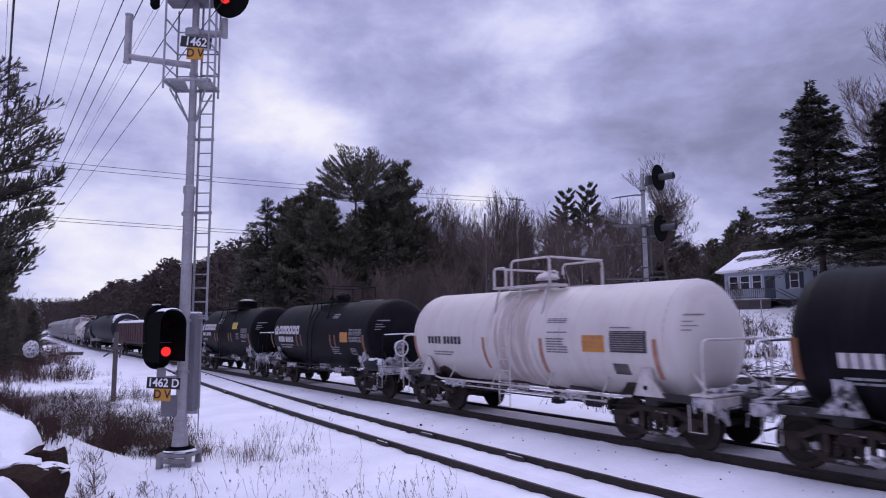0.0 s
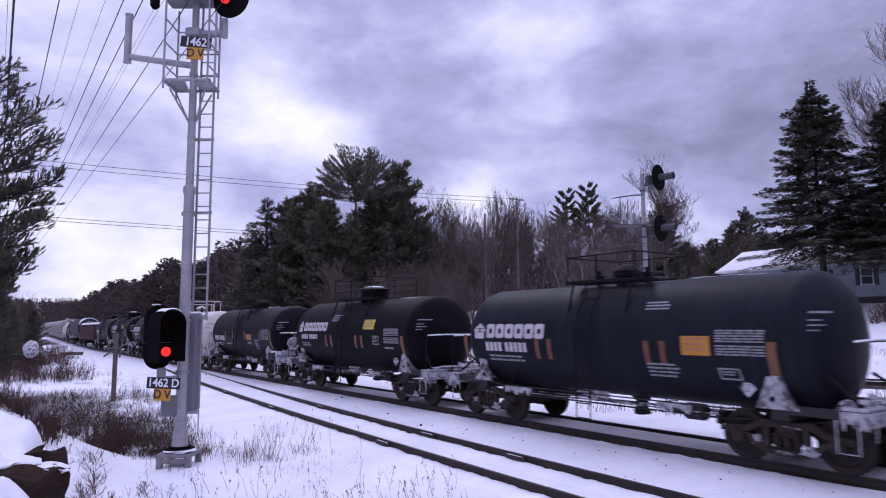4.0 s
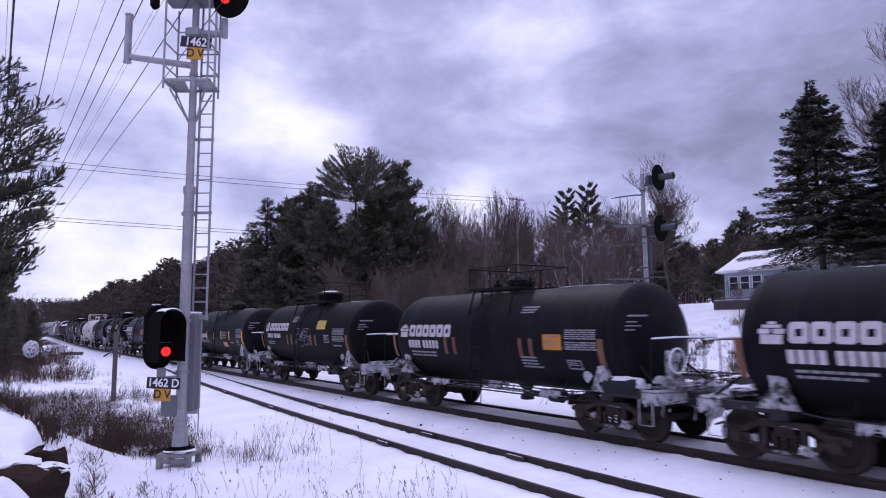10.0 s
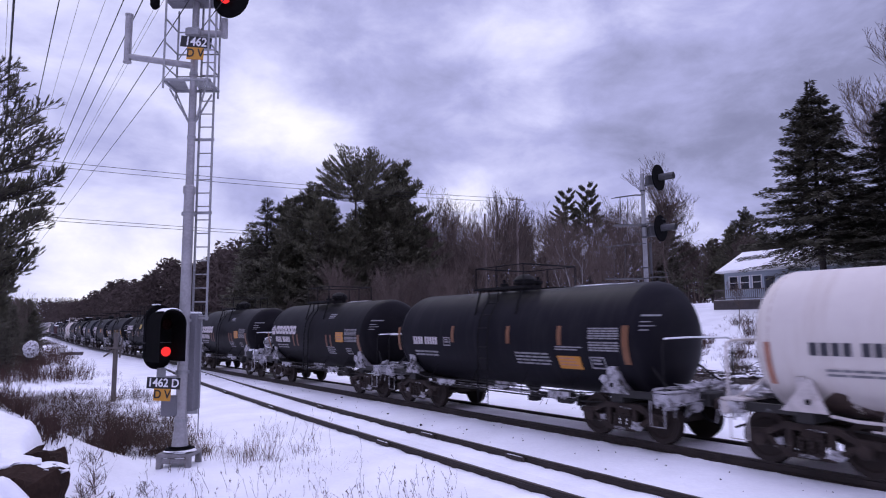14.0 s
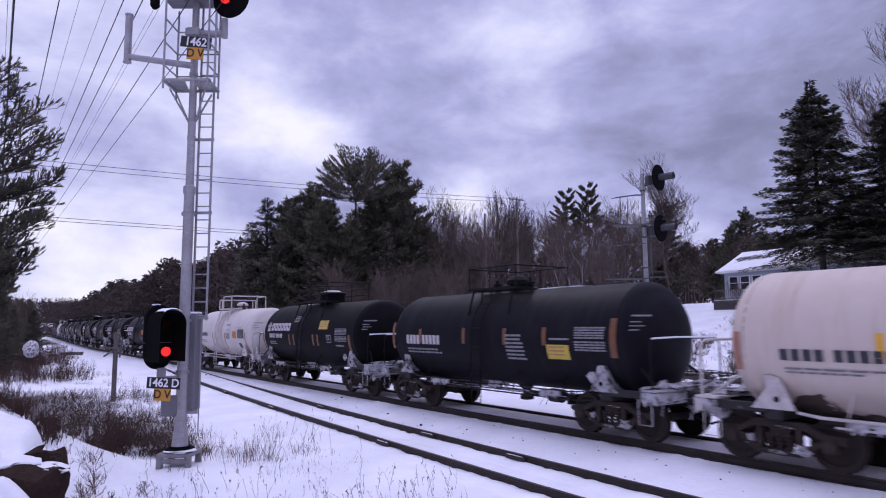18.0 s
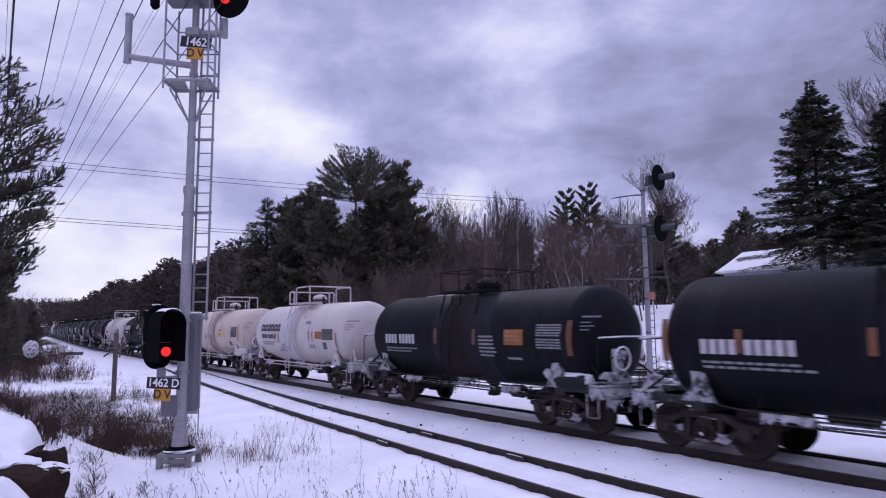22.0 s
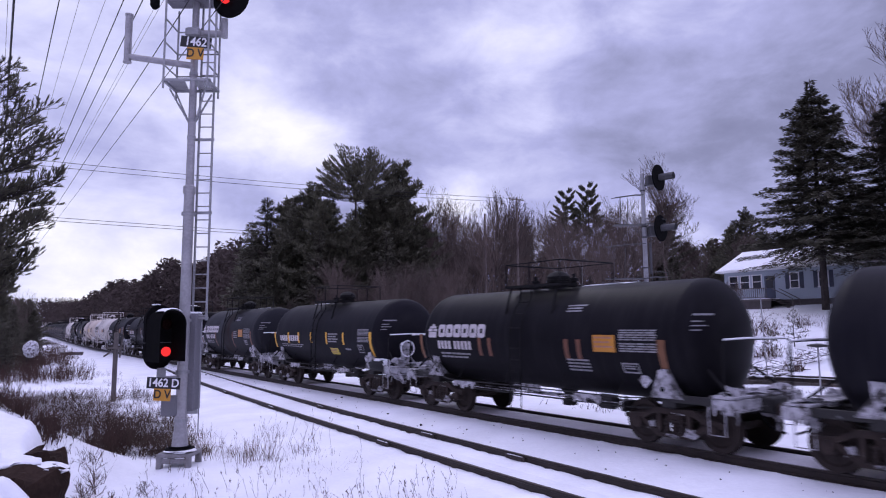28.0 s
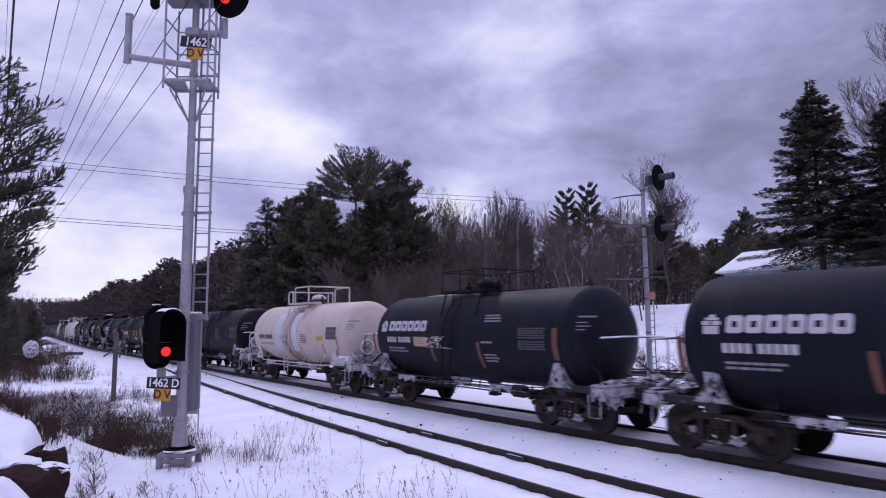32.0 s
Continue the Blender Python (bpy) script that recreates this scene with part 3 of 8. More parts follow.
def side_frame_mesh(side):
    y0, y1 = 0.93 * side, 1.06 * side
    m = Mesh()
    top = [(-1.16, 0.50), (-1.16, 0.62), (-0.74, 0.65), (-0.45, 0.80), (0.45, 0.80), (0.74, 0.65), (1.16, 0.62), (1.16, 0.50), (0.80, 0.52), (0.45, 0.68), (-0.45, 0.68), (-0.80, 0.52)]
    low = [(-0.86, 0.53), (-0.40, 0.20), (0.40, 0.20), (0.86, 0.53), (0.70, 0.53), (0.34, 0.29), (-0.34, 0.29), (-0.70, 0.53)]
    m.prism(top, "y", y0, y1)
    m.prism(low, "y", y0 * 1.004, y1 * 0.996)
    for x in (-0.36, 0.36):
        m.box(x, (y0 + y1) / 2, 0.49, 0.10, 0.12, 0.4, 0.015)
    for x in (-0.89, 0.89):
        m.lathe([(0.88 * side, 0.13), (1.10 * side, 0.13), (1.13 * side, 0.09)] if side > 0 else [(-1.13, 0.09), (-1.10, 0.13), (-0.88, 0.13)], "y", 14, (x, 0, 0.457))
    return m


def spring_mesh():
    m = Mesh()
    m.lathe([(0.29 + 0.075 * k + d, r) for k in range(4) for d, r in ((0, 0.055), (0.02, 0.07), (0.045, 0.07), (0.06, 0.055))], "z", 8)
    return m


SHARED = {}


def shared(key, make, mat, smooth_angle=None):
    if key not in SHARED:
        me = make().data(key, mat)
        if smooth_angle:
            shade_by_angle(me, smooth_angle)
        SHARED[key] = me
    return SHARED[key]


WHEEL_RATE = 9.3 / 0.457


def spin(ob, x, z):
    """The wheels roll along as the car moves."""
    rows = []
    step = 2 / FPS
    k = 0
    while k * step <= CLIP + 1e-6:
        rows.append((k * step, pose(x, 0, z) @ Matrix.Rotation(WHEEL_RATE * k * step, 4, "Y")))
        k += 1
    walk(ob, rows)


SPIN_PARTS = []


def add_truck(car, x):
    tr = part("truck", shared("bolster", lambda: Mesh().box(0, 0, 0.60, 0.40, 2.02, 0.20, 0.03).box(0, 0, 0.80, 0.5, 0.5, 0.16, 0.03).box(0.62, 0, 0.42, 0.06, 1.3, 0.08).box(-0.62, 0, 0.42, 0.06, 1.3, 0.08).box(0, 0.99, 0.27, 0.56, 0.16, 0.05, 0.01).box(0, -0.99, 0.27, 0.56, 0.16, 0.05, 0.01), M["truck"]), M["truck"], car, "dusty cast steel wheel truck", at=pose(x, 0, 0))
    for side in (1, -1):
        part("side_frame", shared(f"side_frame{side}", lambda: side_frame_mesh(side), M["truck"], 0.5), M["truck"], tr)
        for sx in (-0.18, 0.0, 0.18):
            part("spring", shared("spring", spring_mesh, M["truck"], 0.7), None, tr, at=pose(sx, 0.99 * side, 0))
        part("snow_crust", shared(f"truck_snow{side}", lambda: lump(Mesh(), (-0.1, 1.0 * side, 0.71), (0.24, 0.10, 0.035), 4, 2, 0.5), M["rime"], 1.2), None, tr)
        part("snow_crust", shared(f"truck_rime{side}", lambda: lump(Mesh(), (-0.42, 1.06 * side, 0.33), (0.17, 0.07, 0.10), 7, 2, 0.6), M["rime"], 1.2), None, tr)
        part("snow_crust", shared(f"truck_lump{side}", lambda: lump(lump(Mesh(), (0.56, 1.03 * side, 0.40), (0.10, 0.05, 0.12), 9, 2, 0.6), (0.05, 1.06 * side, 0.25), (0.24, 0.05, 0.035), 3, 2, 0.6), M["frost"], 1.2), None, tr)
    for ax in (-0.89, 0.89):
        w = part("wheelset", shared("wheelset", wheelset_mesh, M["wheel"], 0.6), M["wheel"], tr, at=pose(ax, 0, 0.457))
        SPIN_PARTS.append((w, ax))
    return tr


def rime_sheet(x0, x1, z0, z1, y, seed, thick=0.05):
    """A ragged sheet of frozen spray hanging on a side plate."""
    n = 14
    low = [(x0 + (x1 - x0) * i / n, z0 + (z1 - z0) * max(0.0, 0.34 + 0.75 * noise.noise((i * 0.9, seed, y)))) for i in range(n + 1)]
    top = [(x0 + (x1 - x0) * i / n, z1 + 0.02 * noise.noise((i * 0.7, seed, 9))) for i in range(n, -1, -1)]
    return Mesh().prism(low + top, "y", y - thick / 2, y + thick / 2)


def mark_all(tank, car, R, L, marks, white, seed, worn=False):
    """Paints the list of markings on the near side of a shell."""
    ink = M["mk_black"] if white else M["mk_dim"] if worn else M["mk_white"]
    dim = M["mk_grey"] if white else M["mk_faint"] if worn else M["mk_dim"]
    for i, (kind, *a) in enumerate(marks):
        sd = seed * 31 + i
        if kind == "logo":
            part("logo_shape", logo_blocks(Mesh(), *a, R), ink, tank)
        elif kind == "badge":
            part("badge", badge(Mesh(), *a, R), ink, tank)
        elif kind == "number":
            x0, x1, z0, z1 = a
            step = (x1 - x0) / 9.6
            for k in range(9):
                b = x0 + step * (k + (0.6 if k > 3 else 0))
                part("number_bar", wrap(Mesh(), b, b + step * 0.74, z0, z1, R), ink, tank)
        elif kind == "print":
            x0, x1, z0, z1, rows = a
            part("small_print", bars(Mesh(), x0, x1, z0, z1, rows, R, 0.52, sd, max(2, int((x0 - x1) * 4.0))), dim, tank)
        elif kind in ("data", "data_dim"):
            x0, x1, z0, z1 = a
            if white:
                part("data_panel", wrap(Mesh(), x0, x1, z0, z1, R), M["mk_black"], tank, "black data panel with pale print")
                part("data_print", bars(Mesh(), x0 - 0.03, x1 + 0.03, z0 + 0.02, z1 - 0.02, 9, R, 0.42, sd, 6, 0.04, 0.014), M["mk_faded"], tank)
            else:
                mt = M["mk_dim"] if kind == "data" and not worn else M["mk_faint"]
                mid = z0 + (z1 - z0) * 0.46
                m = bars(Mesh(), x0, x1, mid + 0.02, z1, 5, R, 0.62, sd, 5, 0.05)
                part("data_print", bars(m, x0, x1, z0, mid - 0.02, 4, R, 0.62, sd + 7, 5, 0.05), mt, tank)
        elif kind == "panel":
            x0, x1, z0, z1, mt = a
            p = part("hazard_panel", wrap(Mesh(), x0, x1, z0, z1, R), M[mt], tank, "worn reflective warning panel")
            part("panel_print", bars(Mesh(), x0 - 0.05, x1 + 0.05, z0 + 0.04, z1 - 0.04, 3, R, 0.40, sd, 3, 0.2, 0.014), M["mk_rust"], p)
        elif kind == "stripe":
            x, z0, z1, mt = a[:4]
            w = a[4] if len(a) > 4 else 0.07
            part("reflector_stripe", wrap(Mesh(), x - w, x + w, z0, z1, R), M[mt], tank)
        elif kind == "frame":
            x0, x1, z0, z1 = a
            m = outline_frame(Mesh(), x0, x1, z0, z1, R)
            part("stencil_frame", bars(m, x0 - 0.07, x1 + 0.07, z0 + 0.07, z1 - 0.06, 2, R, 0.6, sd, 2), dim, tank)
        elif kind == "scrawl":
            x0, x1, z0, z1, mt, n = a
            part("graffiti", scrawl(Mesh(), x0, x1, z0, z1, R, sd, n), M[mt], tank, "loose spray-painted scrawl")
        elif kind == "patch":
            x0, x1, z0, z1, mt = a
            part("paint_patch", wrap(Mesh(), x0, x1, z0, z1, R, 0.004), M[mt], tank, "repainted patch on the shell")
        elif kind == "placard":
            x, z = a
            y = math.sqrt(max(0.2, R * R - z * z)) + 0.06
            part("placard", Mesh().prism([(x, Z_TANK + z - 0.17), (x + 0.17, Z_TANK + z), (x, Z_TANK + z + 0.17), (x - 0.17, Z_TANK + z)], "y", y, y + 0.015), M["rime"], tank, "snow-dusted diamond placard")


def end_gear(car, sg, style, L, brake, seed):
    """Sills, platform, handrail and brake gear at one end of a car; sg is +1 at the front."""
    white = style == "white"
    dark = M["steel_dark"]
    light = M["t_white_gear"] if white else M["rime"]
    rail = M["t_white_gear"] if white else M["gear_black"]
    part("end_frame", shared(f"end_frame{sg}{white}", lambda: Mesh().box(sg * 5.0, 0, 0.96, 1.9, 0.62, 0.30, 0.03).box(sg * 4.22, 0, 0.94, 0.36, 2.4, 0.24, 0.03).box(sg * 3.6, 0, 0.92, 1.4, 0.5, 0.22, 0.02).box(sg * 4.95, 1.18, 1.03, 1.3, 0.08, 0.16, 0.01).box(sg * 4.95, -1.18, 1.03, 1.3, 0.08, 0.16, 0.01), dark), None, car)
    part("end_sill", shared(f"end_sill{sg}{white}", lambda: Mesh().box(sg * 5.66, 0, 0.98, 0.14, 2.6, 0.24, 0.02), light), None, car)
    part("saddle", shared(f"saddle{sg}{white}", lambda: Mesh().prism([(-1.12, 1.05), (1.12, 1.05), (1.24, 1.62), (1.16, 1.445), (0.9, 1.145), (0.5, 0.905), (0.0, 0.856), (-0.5, 0.905), (-0.9, 1.145), (-1.16, 1.445), (-1.24, 1.62)], "x", sg * 4.22 - 0.10, sg * 4.22 + 0.10), light), None, car)
    for y in (1.20, -1.20):
        sp = part("saddle_plate", shared(f"saddle_plate{sg}{y}{white}", lambda: Mesh().prism([(sg * 3.80, 1.02), (sg * 4.60, 1.02), (sg * 4.44, 1.22), (sg * 4.26, 1.42), (sg * 4.16, 1.58), (sg * 4.04, 1.60), (sg * 3.98, 1.44), (sg * 3.88, 1.20)], "y", y - 0.025, y + 0.025), light if white else M["frost"]), None, car)
        part("lifting_hole", shared(f"saddle_hole{sg}{y}", lambda: Mesh().rod((sg * 4.12, y - 0.03, 1.20), (sg * 4.12, y + 0.03, 1.20), 0.055, n=12), M["signal_black"]), None, sp)
    part("coupler", shared(f"coupler{sg}", lambda: Mesh().rod((sg * 5.9, 0, 0.86), (sg * 6.02, 0, 0.86), 0.11, n=8).box(sg * 6.05, 0.05, 0.86, 0.26, 0.24, 0.26, 0.05).box(sg * 5.75, 0, 0.86, 0.5, 0.16, 0.16, 0.02), M["truck"]), None, car)
    part("air_hose", shared(f"air_hose{sg}", lambda: Mesh().tube([(sg * 5.6, 0.25, 0.85), (sg * 5.85, 0.25, 0.55), (sg * 6.12, 0.18, 0.45)], 0.025, 6), M["signal_black"]), None, car)
    part("cut_lever", shared(f"cut_lever{sg}", lambda: Mesh().tube([(sg * 5.85, 0.1, 0.98), (sg * 5.86, 0.9, 0.92), (sg * 5.82, 1.25, 0.90), (sg * 5.82, 1.32, 0.66)], 0.016, 5), M["frost"]), None, car)
    pl = part("end_platform", shared(f"end_platform{sg}{white}", lambda: Mesh().box(sg * 5.48, 0, 1.14, 0.48, 2.6, 0.05, 0.01), light), None, car)
    part("snow_crust", shared(f"platform_snow{sg}{seed % 3}", lambda: lump(lump(Mesh(), (sg * 5.45, 0.35, 1.17), (0.26, 0.75, 0.09), seed % 3, 3, 0.8), (sg * 5.5, -0.7, 1.17), (0.22, 0.5, 0.12), seed % 3 + 4, 3, 0.8), M["rime"], 1.2), None, pl)
    for y in (1.25, -1.25):                            # frozen spray on the corner plates, ragged below
        part("rime_sheet", shared(f"rime_sheet{sg}{y}{seed % 3}", lambda: rime_sheet(sg * 5.28, sg * 5.76, 0.76, 1.10, y, seed % 3 + sg * 4), M["rime"]), None, car)
        part("corner_step", shared(f"corner_step{sg}{y}{white}", lambda: Mesh().tube([(sg * 5.55, y + 0.03, 1.0), (sg * 5.55, y + 0.03, 0.42), (sg * 5.2, y + 0.03, 0.42), (sg * 5.2, y + 0.03, 0.95)], 0.014), light), None, car)
    xr = sg * 5.56
    hr = part("end_handrail", shared(f"end_handrail{sg}{white}", lambda: Mesh().tube([(xr, 1.28, 1.1), (xr, 1.28, 2.08), (xr, 1.22, 2.2), (xr, 1.1, 2.235), (xr, -1.1, 2.235), (xr, -1.22, 2.2), (xr, -1.28, 2.08), (xr, -1.28, 1.1)], 0.028 if white else 0.017), rail), None, car)
    if not white:
        part("snow_line", shared(f"rail_snow{sg}", lambda: Mesh().tube([(xr, 1.2, 2.245), (xr, 0.4, 2.262), (xr, -0.5, 2.252), (xr, -1.15, 2.25)], 0.022, 5), M["snow_cap"]), None, hr)
    for yy in (0.85, -0.85):
        part("end_brace", shared(f"end_brace{sg}{yy}{white}", lambda: Mesh().rod((sg * 4.95, yy, 1.62), (sg * 5.6, yy * 1.25, 1.1), 0.03, n=6), rail), None, car)
    for k in range(4):
        part("snow_lump", shared("rime_lump", lambda: lump(Mesh(), (0, 0, 0), (0.16, 0.15, 0.08), 2, 2, 0.7), M["rime"], 1.2), None, car,
             at=pose(sg * (5.25 + 0.13 * k), (0.9, -0.2, 0.4, -0.9)[(k + seed) % 4], 0.78 if k % 2 else 1.2, 15 * k, 0, 70 * k + seed * 20) @ Matrix.Scale(0.8 + 0.25 * k, 4))
    if brake:
        bx, by, bz = sg * 5.73, -0.60 * sg, 1.76
        ringpts = [(bx, by + 0.27 * math.cos(2 * math.pi * i / 16), bz + 0.27 * math.sin(2 * math.pi * i / 16)) for i in range(17)]
        bw = part("brake_wheel", shared(f"brake_wheel{sg}", lambda: Mesh().tube(ringpts, 0.024, 5), M["snow_cap"]), None, car, "snow-caked brake wheel")
        part("spoke", shared(f"spoke{sg}", lambda: [sp_ for sp_ in [Mesh()] for a in range(5) if sp_.rod((bx, by, bz), (bx, by + 0.27 * math.cos(1.257 * a), bz + 0.27 * math.sin(1.257 * a)), 0.017, n=5)][0], M["rime"]), None, bw)
        part("hub", shared(f"hub{sg}", lambda: Mesh().rod((bx + sg * 0.03, by, bz), (bx - sg * 0.22, by, bz), 0.05, n=8), M["rime"]), None, bw)
        part("brake_stand", shared(f"brake_stand{sg}", lambda: Mesh().box(bx - sg * 0.16, by, 1.62, 0.16, 0.3, 0.42, 0.05).rod((bx - sg * 0.12, by, bz), (bx - sg * 0.12, by, 1.1), 0.065, n=8).rod((bx - sg * 0.12, by, bz - 0.1), (bx - sg * 0.1, by + 0.5, 1.1), 0.035, n=6).rod((bx - sg * 0.12, by, bz - 0.1), (bx - sg * 0.1, by - 0.5, 1.1), 0.035, n=6), M["rime"]), None, car, "brake stand plastered with frozen snow")
        part("snow_crust", shared(f"stand_snow{sg}", lambda: lump(lump(Mesh(), (bx - sg * 0.12, by, 1.85), (0.14, 0.2, 0.13), 3, 3, 0.7), (bx - sg * 0.15, by + 0.1, 1.3), (0.2, 0.34, 0.2), 6, 3, 0.8), M["rime"], 1.2), None, car)
        rb = part("brake_reservoir", shared(f"reservoir{sg}{white}", lambda: Mesh().lathe([(sg * 4.12, 0.10), (sg * 4.14, 0.19), (sg * 4.20, 0.215), (sg * 5.04, 0.215), (sg * 5.10, 0.19), (sg * 5.12, 0.10)], "x", 18, (0, -1.06 * sg, 1.15)), M["reservoir"] if not white else M["t_white_gear"], 0.8), None, car, "steel brake reservoir capped with snow")
        part("snow_cap", shared(f"reservoir_snow{sg}", lambda: lump(lump(Mesh(), (sg * 4.66, -1.05 * sg, 1.335), (0.46, 0.19, 0.065), 3, 3, 0.3), (sg * 5.10, -1.06 * sg, 1.22), (0.06, 0.17, 0.15), 5, 3, 0.4), M["snow_cap"], 1.2), None, rb)


def tank_car(style, paint, label, L, layout, brake, seed, band=None, extra=()):
    """One tank car; its origin on the rails, x in the way of travel."""
    rnd = random.Random(seed + 17)
    white, tall = style == "white", style == "tall"
    R = 1.36 if tall else R_TANK
    zc = Z_TANK
    gear = M["t_white_gear"] if white else M["gear_black"]
    car = thing("tank_car", label, "tank car", group="tank cars of the train")
    prof = tank_profile(R, L)
    tank = part("tank", shared(f"tank{paint}{R}{L}", lambda: Mesh().lathe(prof[8:10], "x", 48, (0, 0, zc)), M[paint], 0.7), None, car)
    for k, half_ in enumerate((prof[:9], prof[9:])):
        part("tank_head", shared(f"head{paint}{R}{L}{k}", lambda: Mesh().lathe(half_, "x", 48, (0, 0, zc)), M[paint], 0.7), None, tank)
    for x in (-L / 2 + 0.63, -1.7, 1.7, L / 2 - 0.63):
        part("weld_seam", shared(f"seam{paint}{R}", lambda: Mesh().lathe([(-0.014, R - 0.02), (-0.010, R + 0.002), (0.010, R + 0.002), (0.014, R - 0.02)], "x", 40), M[paint]), None, tank, at=pose(x, 0, zc))
    if band:
        b0, b1, bmat = band
        part("jacket_band", shade_by_angle(Mesh().lathe([(b1, R - 0.02), (b1 + 0.01, R + 0.004), (b0 - 0.01, R + 0.004), (b0, R - 0.02)], "x", 40, (0, 0, zc)).data("jacket_band", M[bmat]), 0.5), None, tank, "jacket band of another shade")
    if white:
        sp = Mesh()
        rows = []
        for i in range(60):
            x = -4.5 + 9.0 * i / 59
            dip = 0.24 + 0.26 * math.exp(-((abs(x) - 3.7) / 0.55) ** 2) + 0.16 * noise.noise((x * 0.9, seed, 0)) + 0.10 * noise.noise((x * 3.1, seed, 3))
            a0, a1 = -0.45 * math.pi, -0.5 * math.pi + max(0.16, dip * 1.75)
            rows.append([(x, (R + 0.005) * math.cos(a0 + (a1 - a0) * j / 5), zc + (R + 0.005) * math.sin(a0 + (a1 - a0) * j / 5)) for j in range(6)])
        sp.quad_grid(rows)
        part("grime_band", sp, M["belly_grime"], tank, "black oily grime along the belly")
    # top fittings
    zt = zc + R
    if tall:
        dome = part("manway_dome", shared("tall_dome", lambda: Mesh().lathe([(zt - 0.15, 0.56), (zt + 0.36, 0.56), (zt + 0.37, 0.61), (zt + 0.43, 0.61), (zt + 0.50, 0.45), (zt + 0.53, 0.1)], "z", 28), M[paint], 0.6), None, car)
        part("snow_cap", shared("tall_snow", lambda: Mesh().lathe([(zt + 0.44, 0.50), (zt + 0.50, 0.44), (zt + 0.55, 0.25), (zt + 0.56, 0.1)], "z", 24), M["snow_cap"], 0.8), None, dome)
    else:
        dome = part("manway_dome", shared(f"dome{gear.name}", lambda: Mesh().lathe([(zt - 0.1, 0.27), (zt + 0.22, 0.27), (zt + 0.22, 0.33), (zt + 0.30, 0.33), (zt + 0.40, 0.24), (zt + 0.46, 0.08)], "z", 20), gear, 0.6), None, car)
        part("bolt_ring", shared(f"bolt_ring{gear.name}", lambda: Mesh().lathe([(zt + 0.16, 0.35), (zt + 0.21, 0.35), (zt + 0.21, 0.30), (zt + 0.16, 0.30)], "z", 12), M["joint"] if white else gear), None, dome)
        for x in (0.75, -0.7):
            part("valve", shared(f"valve{white}{x}", lambda: Mesh().lathe([(zt - 0.1, 0.09), (zt + 0.14, 0.09), (zt + 0.15, 0.13), (zt + 0.22, 0.13), (zt + 0.23, 0.05), (zt + 0.34, 0.05)], "z", 10, (x, 0.15, 0)), M["joint"] if white else gear), None, car)
    if not white:
        part("snow_strip", shared(f"snow_strip{seed % 4}", lambda: lump(Mesh(), ((-2.4, 2.3, -1.9, -2.8)[seed % 4], 0.05, R_TANK + zc + 0.005), (1.0, 0.09, 0.02), seed % 4, 3, 0.4), M["snow_cap"], 1.2), None, car)
    # walkway with its handrails
    half = 1.55 if tall else (1.15 if white else 1.08)
    wz = zt + 0.03
    gk = f"{style}{gear.name}"

    def walkway():
        wm = Mesh()
        for sgn in (1, -1):
            for y in (0.42, 1.0):
                wm.box(0, sgn * y, wz, 2 * half, 0.05, 0.07)
            for x in (-half, half):
                wm.box(x, sgn * 0.71, wz, 0.05, 0.6, 0.07)
        for x in (-half + 0.2, half - 0.2):
            for sgn in (1, -1):
                wm.rod((x, sgn * 0.95, wz - 0.03), (x, sgn * (R * 0.88), zc + R * 0.47), 0.03)
        return wm

    walk_ = part("walkway", shared("walkway" + gk, walkway, gear), None, car)
    for sgn in (1, -1):
        for k in range(5):
            part("slat", shared("walk_bar" + gk, lambda: Mesh().box(0, 0, 0, 2 * half - 0.06, 0.06, 0.03), gear), None, walk_, at=pose(0, sgn * (0.50 + 0.10 * k), wz + 0.01))
    rz = wz + (0.80 if tall else (0.56 if white else 0.62))
    rr = 0.032 if white else 0.02
    for sgn in (1, -1):
        y = sgn * 1.0
        if white:
            for xa, xb, top in ((-half + 0.05, 0.38, rz + 0.16), (0.62, half - 0.03, rz)):
                rail = part("handrail", shared(f"rail{gk}{sgn}{xa}", lambda: Mesh().tube([(xa, y, wz + 0.2), (xa, y, top - 0.08), (xa + 0.08, y, top), (xb - 0.08, y, top), (xb, y, top - 0.08), (xb, y, wz + 0.2)], rr), gear), None, car)
                for xp in (xa, xb):
                    part("post", shared(f"post{gk}{sgn}{xp}", lambda: Mesh().box(xp, y, (wz + rz) / 2 - 0.03, 0.08, 0.05, rz - wz, 0.01), gear), None, rail)
        else:
            rail = part("handrail", shared(f"rail{gk}{sgn}", lambda: Mesh().tube([(-half + 0.05, y, wz), (-half + 0.05, y, rz), (half - 0.05, y, rz), (half - 0.05, y, wz)], rr), gear), None, car)
            part("post", shared(f"post{gk}{sgn}", lambda: Mesh().rod((0.1, y, wz), (0.1, y, rz), rr), gear), None, rail)
            if tall:
                part("mid_rail", shared(f"mid{gk}{sgn}", lambda: Mesh().rod((-half + 0.05, y, wz + 0.3), (half - 0.05, y, wz + 0.3), rr * 0.8).rod((-half + 0.05, y, wz + 0.56), (half - 0.05, y, wz + 0.56), rr * 0.8), gear), None, rail)
    for x in (-half + 0.05, half - 0.05):
        ez = rz + 0.16 if white and x < 0 else rz
        part("end_rail", shared(f"end_rail{gk}{x}", lambda: Mesh().rod((x, -1.0, ez), (x, 1.0, ez), rr), gear), None, car)
